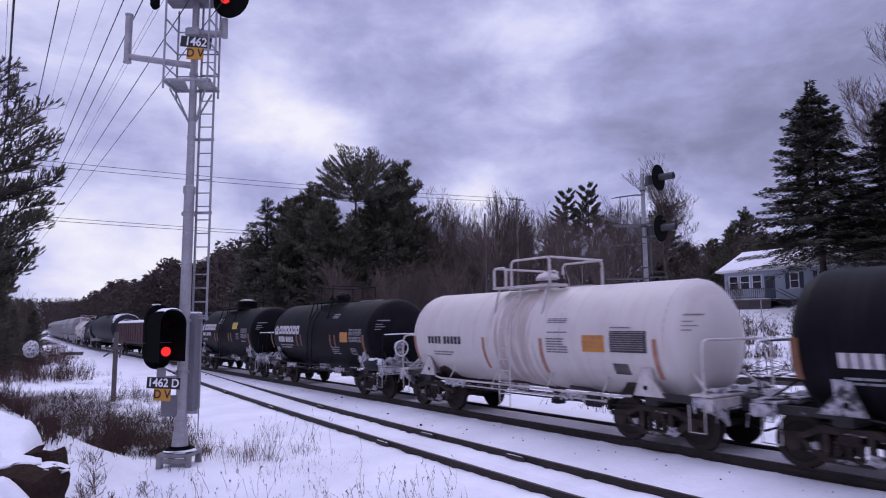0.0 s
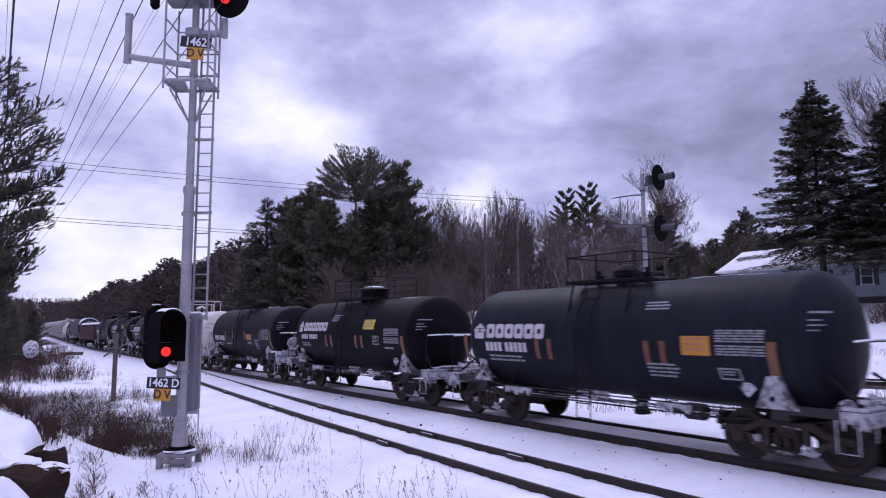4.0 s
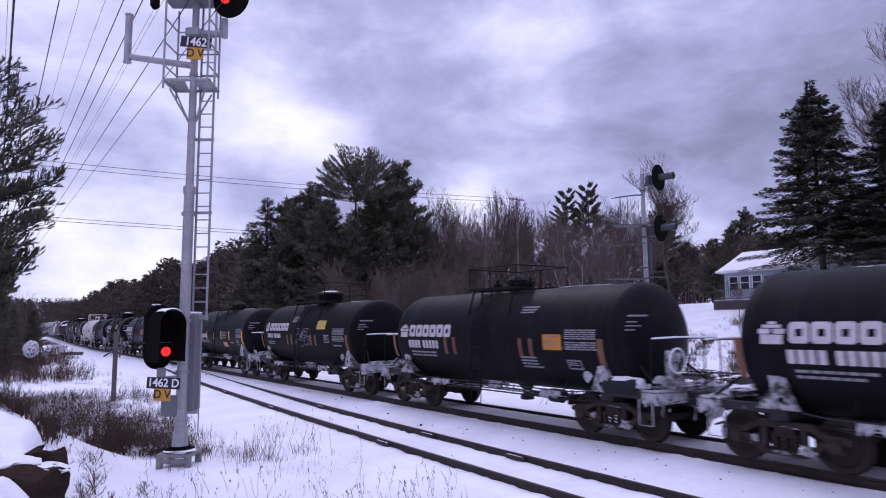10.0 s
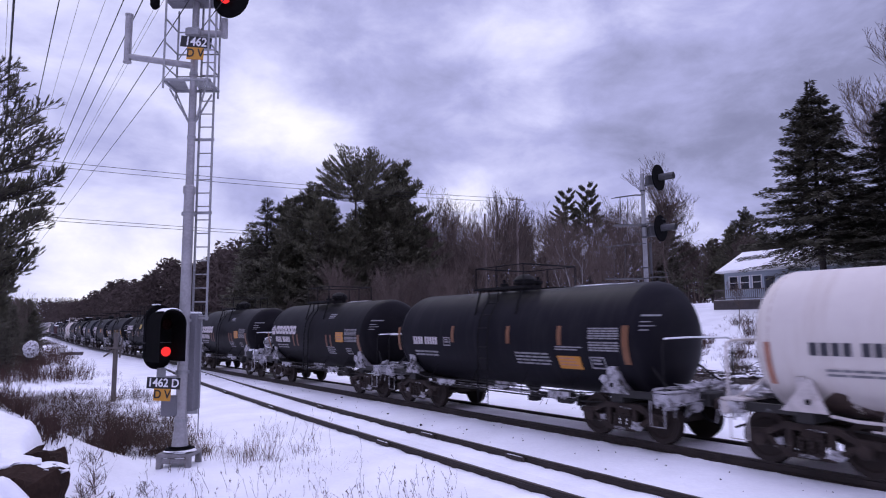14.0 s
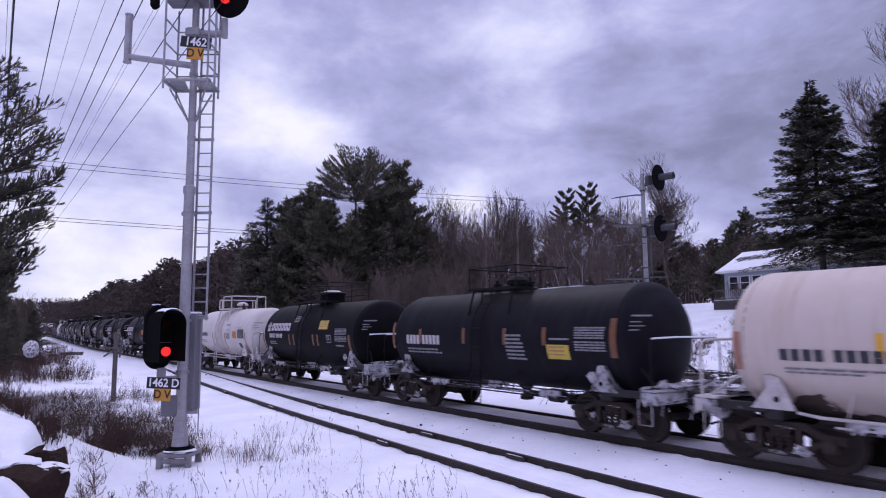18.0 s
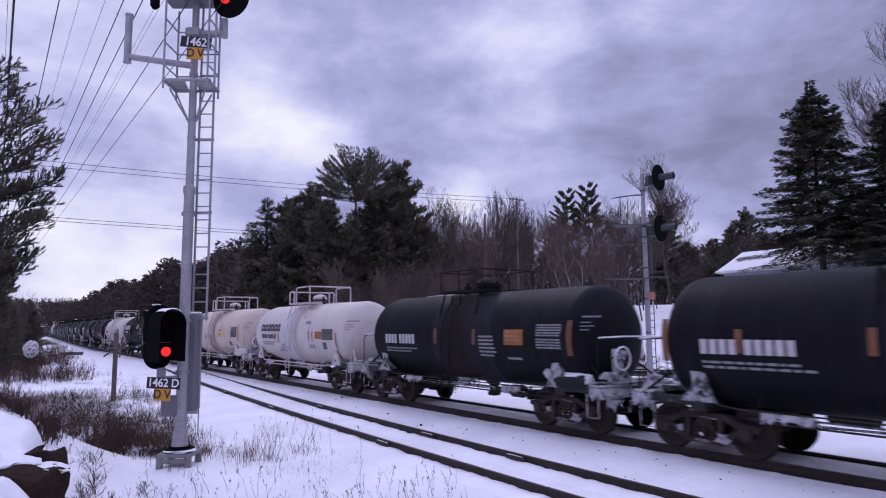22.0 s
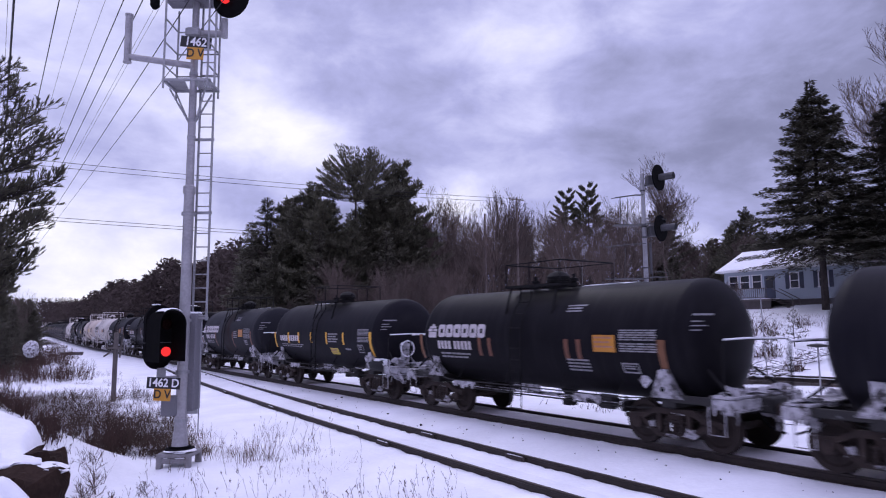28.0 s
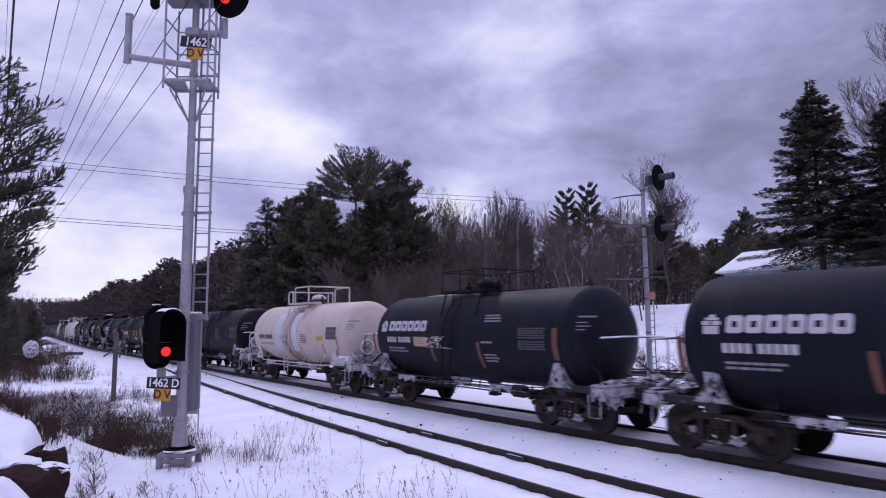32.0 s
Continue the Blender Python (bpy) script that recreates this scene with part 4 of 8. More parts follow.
    # ladders down both sides
    for sgn in (1, -1):
        def ladder():
            lm = Mesh()
            for x in (0.02, 0.44):
                pts = [(x, sgn * 1.0, wz)] + [(x, sgn * (R + 0.10) * math.sin(a), zc + (R + 0.10) * math.cos(a)) for a in (0.78, 1.0, 1.25, math.pi / 2)] + [(x, sgn * (R + 0.10), 0.72)]
                lm.tube(pts, 0.022, 5)
            return lm
        lad = part("ladder", shared(f"ladder{gk}{sgn}", ladder, gear), None, car)
        rung = shared(f"car_rung{gear.name}", lambda: Mesh().rod((0.02, 0, 0), (0.44, 0, 0), 0.015, n=5), gear)
        for k in range(5):
            part("rung", rung, None, lad, at=pose(0, sgn * (R + 0.10), 0.75 + 0.3 * k))
        for a in (0.85, 1.12, 1.38):
            part("rung", rung, None, lad, at=pose(0, sgn * (R + 0.10) * math.sin(a), zc + (R + 0.10) * math.cos(a)))
    part("step", shared(f"step{gk}", lambda: Mesh().tube([(0.02, R + 0.1, 0.75), (0.02, R + 0.1, 0.42), (0.44, R + 0.1, 0.42), (0.44, R + 0.1, 0.75)], 0.016, 5), gear), None, car)
    for sg in (1, -1):
        end_gear(car, sg, style, L, brake == (sg < 0), seed)
        add_truck(car, sg * 4.22)
    # rods, pipes and rime under the belly
    for side in (1, -1):
        part("side_rail", shared(f"side_rail{side}{white}", lambda: Mesh().tube([(-3.75, side * 1.22, 1.0), (-3.3, side * 1.34, 0.97), (3.3, side * 1.34, 0.97), (3.75, side * 1.22, 1.0)], 0.028 if white else 0.015), gear if white else M["steel_dark"]), None, car)
        part("grab_rail", shared(f"grab_rail{side}{white}", lambda: Mesh().rod((-3.1, side * 1.30, 0.83), (3.1, side * 1.30, 0.83), 0.020 if white else 0.012), gear if white else M["frost"]), None, car)
        for x in (-3.0, -1.2, 0.9, 2.9):
            part("rail_stay", shared(f"rail_stay{side}{white}", lambda: Mesh().rod((0, side * 1.33, 0.80), (0, side * 1.30, 1.0), 0.016).rod((0, side * 1.30, 1.0), (0, side * 1.06, 1.36), 0.014), gear), None, car, at=pose(x, 0, 0))
    for k, (xa, xb, y) in enumerate(((2.9, 1.7, 1.31), (-1.9, -2.9, 1.31), (1.0, -0.2, 0.6))):
        part("rime_sheet", shared(f"belly_rime{k}{seed % 3}", lambda: rime_sheet(xa - 0.3 + 0.25 * (seed % 3), xb + 0.2 * (seed % 3), 0.74, 0.96, y, seed % 3 + 3 * k), M["rime"]), None, car)
    part("brake_rod", shared("brake_rod", lambda: Mesh().rod((-3.4, 0.25, 0.74), (3.4, 0.25, 0.74), 0.02).rod((-3.2, 0.55, 0.82), (2.2, 0.55, 0.70), 0.022), M["frost"]), None, car)
    part("train_pipe", shared("train_pipe", lambda: Mesh().tube([(-5.6, 0.3, 0.8), (-3.0, 0.95, 0.72), (3.0, 0.95, 0.72), (5.6, 0.3, 0.8)], 0.02), M["steel_dark"]), None, car)
    part("outlet_valve", shared("outlet_valve", lambda: Mesh().lathe([(zc - R - 0.42, 0.10), (zc - R - 0.40, 0.2), (zc - R - 0.30, 0.2), (zc - R - 0.28, 0.13), (zc - R - 0.1, 0.15), (zc - R + 0.05, 0.3)], "z", 12, (-0.3, 0, 0)), M["steel_dark"]), None, car)
    part("brake_cylinder", shared("brake_cylinder", lambda: Mesh().lathe([(-2.5, 0.12), (-2.45, 0.17), (-2.05, 0.17), (-2.0, 0.1), (-1.6, 0.05)], "x", 14, (0, 0.75, 0.76)), M["steel_dark"]), None, car)
    part("brake_lever", shared("brake_lever", lambda: Mesh().box(-1.75, 0.85, 0.78, 0.06, 0.7, 0.12, 0.02), M["steel_dark"]), None, car)
    part("slack_adjuster", shared("slack_adjuster", lambda: Mesh().box(-2.9, 0.8, 0.72, 0.08, 0.5, 0.22, 0.02).rod((-2.9, 0.9, 0.95), (-2.9, 0.9, 0.5), 0.03), M["steel_dark"]), None, car)
    part("air_reservoir", shared("air_reservoir", lambda: Mesh().lathe([(1.6, 0.1), (1.66, 0.2), (2.5, 0.2), (2.56, 0.1)], "x", 14, (0, -0.5, 0.84)), M["steel_dark"]), None, car)
    mark_all(tank, car, R, L, list(LAYOUTS[layout]) + list(extra), white, seed, layout == "faded")
    for k, (z0, f1) in enumerate(((0.52, 0.92), (0.39, 0.76), (0.30, 0.86), (0.21, 0.74))):
        part("end_print", head_bar(Mesh(), 0.50, f1, z0, z0 + (0.04 if k == 0 else 0.024), R, L), M["mk_dim"] if not white else M["mk_faded"], tank)
    return car


O_, Y_ = "mk_orange", "mk_yellow"
LAYOUTS = {
    "block_wide": (("badge", 4.42, 3.92, 0.0, 0.42), ("logo", 3.82, 1.40, 0.02, 0.40), ("number", 3.8, 2.05, -0.33, -0.10), ("print", 3.75, 2.4, -0.62, -0.43, 2),
                   ("stripe", 4.78, -0.62, 0.12, O_), ("stripe", 2.0, -0.76, 0.02, "mk_dull_orange"), ("stripe", -1.12, -0.76, 0.08, "mk_dull_orange"), ("stripe", -4.03, -0.76, 0.12, "mk_dull_orange", 0.09),
                   ("print", -1.2, -1.95, 0.62, 0.84, 3), ("print", -1.3, -2.02, -0.29, 0.10, 4), ("panel", -2.09, -2.77, -0.19, 0.19, "mk_panel"), ("data", -2.95, -3.95, -0.27, 0.25), ("frame", -2.95, -3.4, -0.60, -0.34), ("placard", -3.5, -0.82)),
    "block_pairs": (("badge", 4.40, 3.92, -0.02, 0.38), ("logo", 3.85, 1.55, 0.0, 0.37), ("number", 3.9, 2.2, -0.35, -0.11), ("print", 3.8, 2.3, -0.65, -0.45, 2),
                    ("stripe", 4.80, -0.66, 0.08, O_), ("stripe", 1.85, -0.5, 0.0, "mk_dull_orange"), ("stripe", 1.42, -0.5, 0.0, "mk_dull_orange"), ("stripe", -1.5, -0.46, 0.0, "mk_dull_orange"), ("stripe", -1.9, -0.46, 0.0, "mk_dull_orange"), ("stripe", -4.22, -0.77, 0.02, O_, 0.09),
                    ("print", -1.4, -2.05, 0.62, 0.82, 3), ("panel", -2.36, -3.0, -0.27, 0.11, "mk_panel"), ("data", -3.12, -4.15, -0.27, 0.23), ("print", -1.45, -2.25, -0.78, -0.46, 4), ("frame", -3.1, -3.55, -0.72, -0.49), ("placard", -3.6, -0.86)),
    "dome": (("badge", 4.25, 3.86, 0.12, 0.54), ("logo", 3.75, 1.50, 0.15, 0.50), ("number", 3.95, 2.35, -0.17, 0.02), ("print", 3.95, 3.0, -0.5, -0.33, 2), ("print", 1.25, 0.45, 0.5, 0.78, 4),
             ("stripe", 4.75, -0.66, 0.1, O_), ("stripe", 1.6, -0.46, -0.01, O_), ("stripe", 1.12, -0.46, -0.01, O_), ("stripe", -0.95, -0.45, 0.0, O_), ("stripe", -1.40, -0.45, 0.0, O_), ("stripe", -4.22, -0.77, 0.0, O_, 0.09),
             ("panel", -1.5, -2.3, 0.22, 0.57, "mk_panel_y"), ("data", -3.02, -4.05, -0.27, 0.25), ("frame", -2.25, -2.68, -0.31, 0.0), ("print", -3.05, -3.8, -0.5, -0.38, 1), ("placard", -3.48, -0.85)),
    "banded": (("number", 4.15, 2.4, -0.39, -0.14), ("stripe", 4.85, -0.62, 0.1, O_), ("stripe", 2.22, -0.3, 0.1, O_), ("stripe", 0.97, -0.3, 0.1, O_), ("stripe", -0.95, -0.32, 0.12, O_), ("stripe", -3.22, -0.32, 0.12, O_), ("stripe", -4.6, -0.72, 0.13, O_, 0.09),
               ("panel", -1.22, -2.0, -0.33, -0.05, "mk_dull_panel"), ("data", -3.43, -4.45, -0.3, 0.2), ("print", 4.1, 2.8, -0.70, -0.54, 2), ("print", 2.2, 1.15, -0.66, -0.53, 1), ("print", -1.3, -2.0, -0.57, -0.43, 2), ("print", -2.4, -3.1, -0.40, -0.32, 1), ("frame", -2.35, -2.85, -0.76, -0.43), ("placard", -3.7, -0.84)),
    "yellow": (("number", 4.1, 2.0, -0.29, -0.05), ("stripe", 4.72, -0.6, 0.1, Y_), ("stripe", 3.15, -0.38, 0.08, Y_), ("stripe", 2.03, -0.36, 0.09, Y_), ("stripe", 0.72, -0.36, 0.09, Y_), ("stripe", -0.76, -0.37, 0.10, Y_), ("stripe", -2.24, -0.37, 0.10, Y_), ("stripe", -4.38, -0.75, 0.13, Y_, 0.09),
               ("print", 4.0, 1.2, -0.58, -0.42, 2), ("print", -0.92, -1.9, -0.33, 0.06, 4), ("panel", -0.95, -1.65, -0.76, -0.51, "mk_panel_y"), ("print", -2.3, -2.9, -0.62, -0.5, 1), ("data", -3.42, -4.3, -0.26, 0.23), ("frame", -3.35, -3.77, -0.64, -0.34), ("placard", -3.75, -0.84)),
    "six": (("number", 3.9, 2.55, -0.23, 0.0), ("frame", 2.24, 1.9, -0.26, 0.0), ("stripe", 4.78, -0.45, 0.3, O_), ("stripe", 1.78, -0.15, 0.33, O_), ("stripe", -0.73, -0.14, 0.32, O_), ("stripe", -2.63, -0.15, 0.32, O_), ("stripe", -4.64, -0.53, 0.32, O_, 0.09),
            ("print", 3.9, 2.2, -0.63, -0.43, 2), ("print", -0.95, -2.35, -0.69, -0.35, 4), ("print", -2.47, -3.4, -0.29, -0.17, 2), ("panel", -2.5, -3.25, -0.71, -0.4, "mk_panel"), ("data", -3.57, -4.5, -0.28, 0.27), ("frame", -3.55, -4.0, -0.67, -0.39), ("placard", -3.8, -0.9)),
    "low": (("number", 4.0, 2.1, -0.23, 0.05), ("stripe", 4.82, -0.4, 0.45, O_), ("stripe", 3.2, -0.2, 0.24, O_), ("stripe", 0.92, -0.18, 0.27, O_), ("stripe", -0.9, -0.18, 0.26, O_), ("stripe", -2.42, -0.16, 0.28, O_), ("stripe", -4.62, -0.40, 0.48, O_, 0.09),
            ("print", 4.0, 1.7, -0.55, -0.36, 2), ("print", -0.95, -1.72, -0.60, 0.10, 7), ("data", -3.45, -4.42, -0.29, 0.29), ("placard", -3.75, -0.86)),
    "pale_jacket": (("number", 3.9, 2.05, -0.23, 0.07), ("print", 3.9, 1.9, -0.55, -0.36, 2), ("stripe", 0.9, -0.2, 0.25, "mk_dull_orange"), ("stripe", -1.02, -0.2, 0.24, "mk_dull_orange"), ("panel", -2.35, -3.1, -0.18, 0.23, "mk_dull_panel"), ("data", -3.6, -4.5, -0.27, 0.36), ("print", -1.25, -2.0, -0.56, 0.06, 6), ("stripe", -4.74, -0.4, 0.45, "mk_dull_orange", 0.09), ("print", -2.4, -3.1, -0.62, -0.5, 1), ("placard", -3.75, -0.86)),
    "faded": (("number", 3.93, 2.25, -0.33, -0.12), ("print", 3.9, 2.0, -0.6, -0.44, 2), ("stripe", 1.05, -0.3, 0.26, "mk_worn_orange"), ("stripe", -0.98, -0.3, 0.25, "mk_worn_orange"), ("stripe", -3.0, -0.24, 0.12, "mk_worn_orange"), ("data_dim", -3.5, -4.45, -0.3, 0.34), ("print", -1.12, -1.72, -0.43, 0.24, 6), ("stripe", -4.66, -0.32, 0.43, "mk_worn_orange", 0.09)),
    "white": (("number", 3.98, 2.25, -0.20, 0.02), ("print", 3.75, 2.55, -0.58, -0.42, 2), ("stripe", 4.72, -0.73, 0.02, "mk_rust", 0.06), ("stripe", 1.25, -0.84, 0.02, "mk_rust", 0.06), ("stripe", -1.05, -0.85, 0.01, "mk_rust", 0.06), ("stripe", -4.48, -0.81, 0.03, "mk_rust", 0.06),
              ("print", -1.25, -2.05, 0.37, 0.50, 3), ("print", -1.3, -2.0, 0.12, 0.18, 1), ("print", -1.25, -2.0, -0.36, 0.02, 6), ("panel", -2.45, -3.12, -0.28, 0.10, "mk_panel"), ("data", -3.28, -4.28, -0.27, 0.2), ("data", -3.27, -3.7, -0.76, -0.52), ("print", -3.28, -3.9, 0.23, 0.29, 1)),
    "white_worn": (("number", 3.95, 2.05, -0.30, -0.10), ("print", 3.9, 2.2, -0.55, -0.42, 2), ("scrawl", 1.5, -0.3, -0.45, -0.12, "mk_ink", 26), ("stripe", 2.33, -0.21, 0.18, Y_, 0.06), ("stripe", -0.88, -0.23, 0.21, Y_, 0.06), ("stripe", -2.37, -0.24, 0.25, Y_, 0.08), ("stripe", -4.64, -0.42, 0.43, "mk_rust", 0.06), ("stripe", 4.75, -0.5, 0.2, "mk_rust", 0.06),
                   ("print", -1.2, -1.9, 0.08, 0.2, 2), ("panel", -1.2, -1.83, -0.22, 0.02, "mk_panel_y"), ("data", -3.48, -4.45, -0.21, 0.34), ("data", -3.05, -3.42, -0.68, -0.45)),
    "white_block": (("logo", 3.85, 1.40, 0.12, 0.45), ("number", 3.72, 1.98, -0.22, -0.02), ("print", 3.7, 2.0, -0.56, -0.36, 2), ("stripe", 4.7, -0.55, 0.08, "mk_rust", 0.06), ("stripe", 1.95, -0.37, 0.07, "mk_rust", 0.06), ("stripe", 1.6, -0.38, 0.07, "mk_rust", 0.06), ("stripe", -1.8, -0.28, 0.16, "mk_rust", 0.06), ("stripe", -2.15, -0.27, 0.14, "mk_rust", 0.06), ("stripe", -4.36, -0.59, 0.09, "mk_rust", 0.07),
                    ("scrawl", 1.6, 0.5, -0.77, -0.45, "mk_ink", 18), ("print", -1.3, -2.0, 0.42, 0.56, 3), ("panel", -2.42, -3.05, -0.17, 0.13, "mk_dull_panel"), ("data", -3.1, -4.1, -0.2, 0.23), ("data", -3.1, -3.45, -0.58, -0.31), ("print", -1.75, -2.4, -0.6, -0.42, 3)),
    "cream": (("number", 3.97, 2.2, -0.23, -0.03), ("print", 3.9, 1.9, -0.52, -0.4, 2), ("scrawl", 1.15, 0.6, -0.58, -0.07, "mk_ink_blue", 16), ("patch", 2.0, 1.15, -0.75, 0.95, "patch_white"), ("patch", 0.0, -0.6, -0.75, 0.95, "patch_white"), ("panel", -2.68, -3.35, -0.27, -0.05, "mk_panel_y"), ("data", -3.57, -4.5, -0.18, 0.31), ("stripe", -3.2, -0.74, -0.37, "mk_rust", 0.07), ("stripe", -4.55, -0.62, -0.06, "mk_rust", 0.07), ("stripe", 4.72, -0.6, 0.0, "mk_rust", 0.06), ("print", -1.0, -1.7, -0.4, 0.0, 5)),
    "slate": (("badge", 4.25, 3.86, 0.15, 0.52), ("logo", 3.74, 1.45, 0.17, 0.50), ("number", 3.82, 2.35, -0.20, -0.02), ("print", 3.8, 2.4, -0.55, -0.36, 2), ("stripe", 4.75, -0.6, 0.1, "mk_dull_orange"), ("stripe", 1.22, -0.78, -0.1, "mk_dull_orange"), ("stripe", -1.15, -0.88, -0.12, "mk_dull_orange"), ("stripe", -4.2, -0.52, 0.27, "mk_dull_orange", 0.09),
              ("print", -1.38, -2.15, 0.40, 0.63, 3), ("print", -1.3, -1.9, -0.2, -0.1, 1), ("data_dim", -2.85, -3.9, -0.31, 0.27), ("print", -1.35, -2.0, -0.7, -0.45, 3)),
}
PATCHED = (("panel", 2.18, 1.42, -0.31, -0.01, "mk_cream"), ("scrawl", 1.42, 0.45, -0.34, 0.0, "mk_white", 22))
LOW_PANEL = (("panel", -2.5, -3.25, -0.49, -0.14, "mk_panel_y"), ("print", -2.6, -3.3, -0.06, 0.02, 1))
MID_PANEL = (("panel", -2.33, -3.12, -0.30, -0.04, "mk_panel_y"), ("print", -2.9, -3.4, 0.0, 0.06, 1))
TAG = (("scrawl", 0.35, -0.75, -0.5, 0.25, "mk_dim", 22),)
BLOCK = "charcoal tank car with white block markings and orange stripes"
DOME = "black tank car with a snow-capped dome and long top railing"
PLAIN = "charcoal tank car with white number bars and orange stripes"
# distance behind the head of the row, then the car
TRAIN = [
    (-42.9, ("dark", "t_dark", PLAIN, 10.4, "low", False, 2)), (-30.5, ("tall", "t_jet", DOME, 10.25, "dome", False, 3)), (-18.2, ("dark", "t_black", BLOCK, 10.2, "block_pairs", True, 4)),
    (-5.7, ("white", "t_white", "white tank car with a railed top platform and rusty stripes", 10.66, "white", False, 5)),
    (6.55, ("dark", "t_black", "charcoal tank car with dark straps round its middle", 10.55, "banded", True, 6, (0.25, -0.45, "t_jet"))),
    (18.97, ("tall", "t_jet", DOME, 10.2, "dome", False, 7)), (31.5, ("dark", "t_slate", "slate blue tank car with white block markings and orange stripes", 10.2, "block_pairs", False, 8)),
    (43.79, ("dark", "t_black", BLOCK, 10.1, "block_wide", True, 9)), (55.86, ("dark", "t_black", "black tank car with bright yellow reflective stripes", 10.3, "yellow", False, 10)),
    (68.12, ("tall", "t_jet", "black domed tank car with a grey scrawl on its side", 10.25, "dome", False, 11, None, TAG)), (80.68, ("dark", "t_black", BLOCK, 10.25, "block_pairs", True, 12)),
    (93.07, ("dark", "t_black", BLOCK, 10.3, "block_pairs", True, 13)), (105.5, ("dark", "t_black", BLOCK, 10.05, "block_pairs", False, 14)), (117.44, ("dark", "t_dark", PLAIN, 10.4, "six", False, 15)),
    (130.0, ("white", "t_white", "white tank car with a railed top platform and rusty stripes", 10.66, "white", False, 16)), (142.08, ("tall", "t_jet", DOME, 10.4, "dome", False, 17)),
    (154.4, ("dark", "t_dark", "charcoal tank car with a low yellow warning panel", 10.5, "low", False, 18, None, LOW_PANEL)),
    (166.72, ("white", "t_cream", "rust-streaked cream tank car with yellow stripes and graffiti", 10.5, "white_worn", True, 19)), (178.86, ("white", "t_white", "white tank car with dark block markings and a railed platform", 10.2, "white_block", False, 20, (1.05, 0.12, "patch_white"))),
    (191.02, ("dark", "t_dark", "charcoal tank car with a pale grey jacket round its middle", 10.5, "pale_jacket", True, 21, (1.1, -1.74, "t_fade"))), (203.29, ("dark", "t_dark", "charcoal tank car with a low yellow warning panel", 10.4, "low", False, 22, None, MID_PANEL)),
    (215.67, ("tall", "t_jet", DOME, 10.25, "dome", True, 23)), (228.05, ("dark", "t_fade", "faded grey tank car with white block markings", 10.1, "block_wide", False, 24, (1.43, 0.69, "t_grey"))),
    (240.27, ("dark", "t_dark", "charcoal tank car with yellow stripes and an orange panel", 10.3, "yellow", True, 25)), (252.8, ("dark", "t_black", BLOCK, 10.25, "block_pairs", False, 26)),
    (265.2, ("dark", "t_dark", "worn charcoal tank car with a rusty strap round its middle", 10.5, "faded", True, 27, (1.2, 0.75, "t_brown"))), (277.5, ("white", "t_spilt", "cream tank car with heavy brown spills round its ladder", 10.6, "cream", True, 28)),
    (289.83, ("dark", "t_slate", "slate blue tank car with a cream patch and a white scrawl", 10.15, "slate", False, 29, (2.0, 0.6, "t_fade"), PATCHED)), (302.34, ("dark", "t_slate", "slate blue tank car with white block markings", 10.2, "slate", False, 30)),
]
CARS = [(tank_car(*spec), lag + 4.88) for lag, spec in TRAIN]


def travelled(t):
    return 8.507 * t + 0.02535 * t * t


def motions():
    by_axle = {}
    for w, ax in SPIN_PARTS:
        if ax not in by_axle:
            spin(w, ax, 0.457)
            by_axle[ax] = w.animation_data
        else:
            w.rotation_mode = "QUATERNION"
            ad = w.animation_data_create()
            ad.action = by_axle[ax].action
            ad.action_slot = by_axle[ax].action_slot
    for car, lag in CARS:
        rows = []
        for k in range(33):
            x, y, th = MAIN.at(travelled(k) - lag)
            rows.append((float(k), Matrix.Translation((x, y, 0)) @ Matrix.Rotation(th + math.pi / 2, 4, "Z")))
        walk(car, rows)
    walk(clouds, [(0.0, Matrix.Identity(4)), (CLIP, Matrix.Rotation(radians(1.8), 4, "Z") @ Matrix.Rotation(radians(-0.8), 4, "X"))])


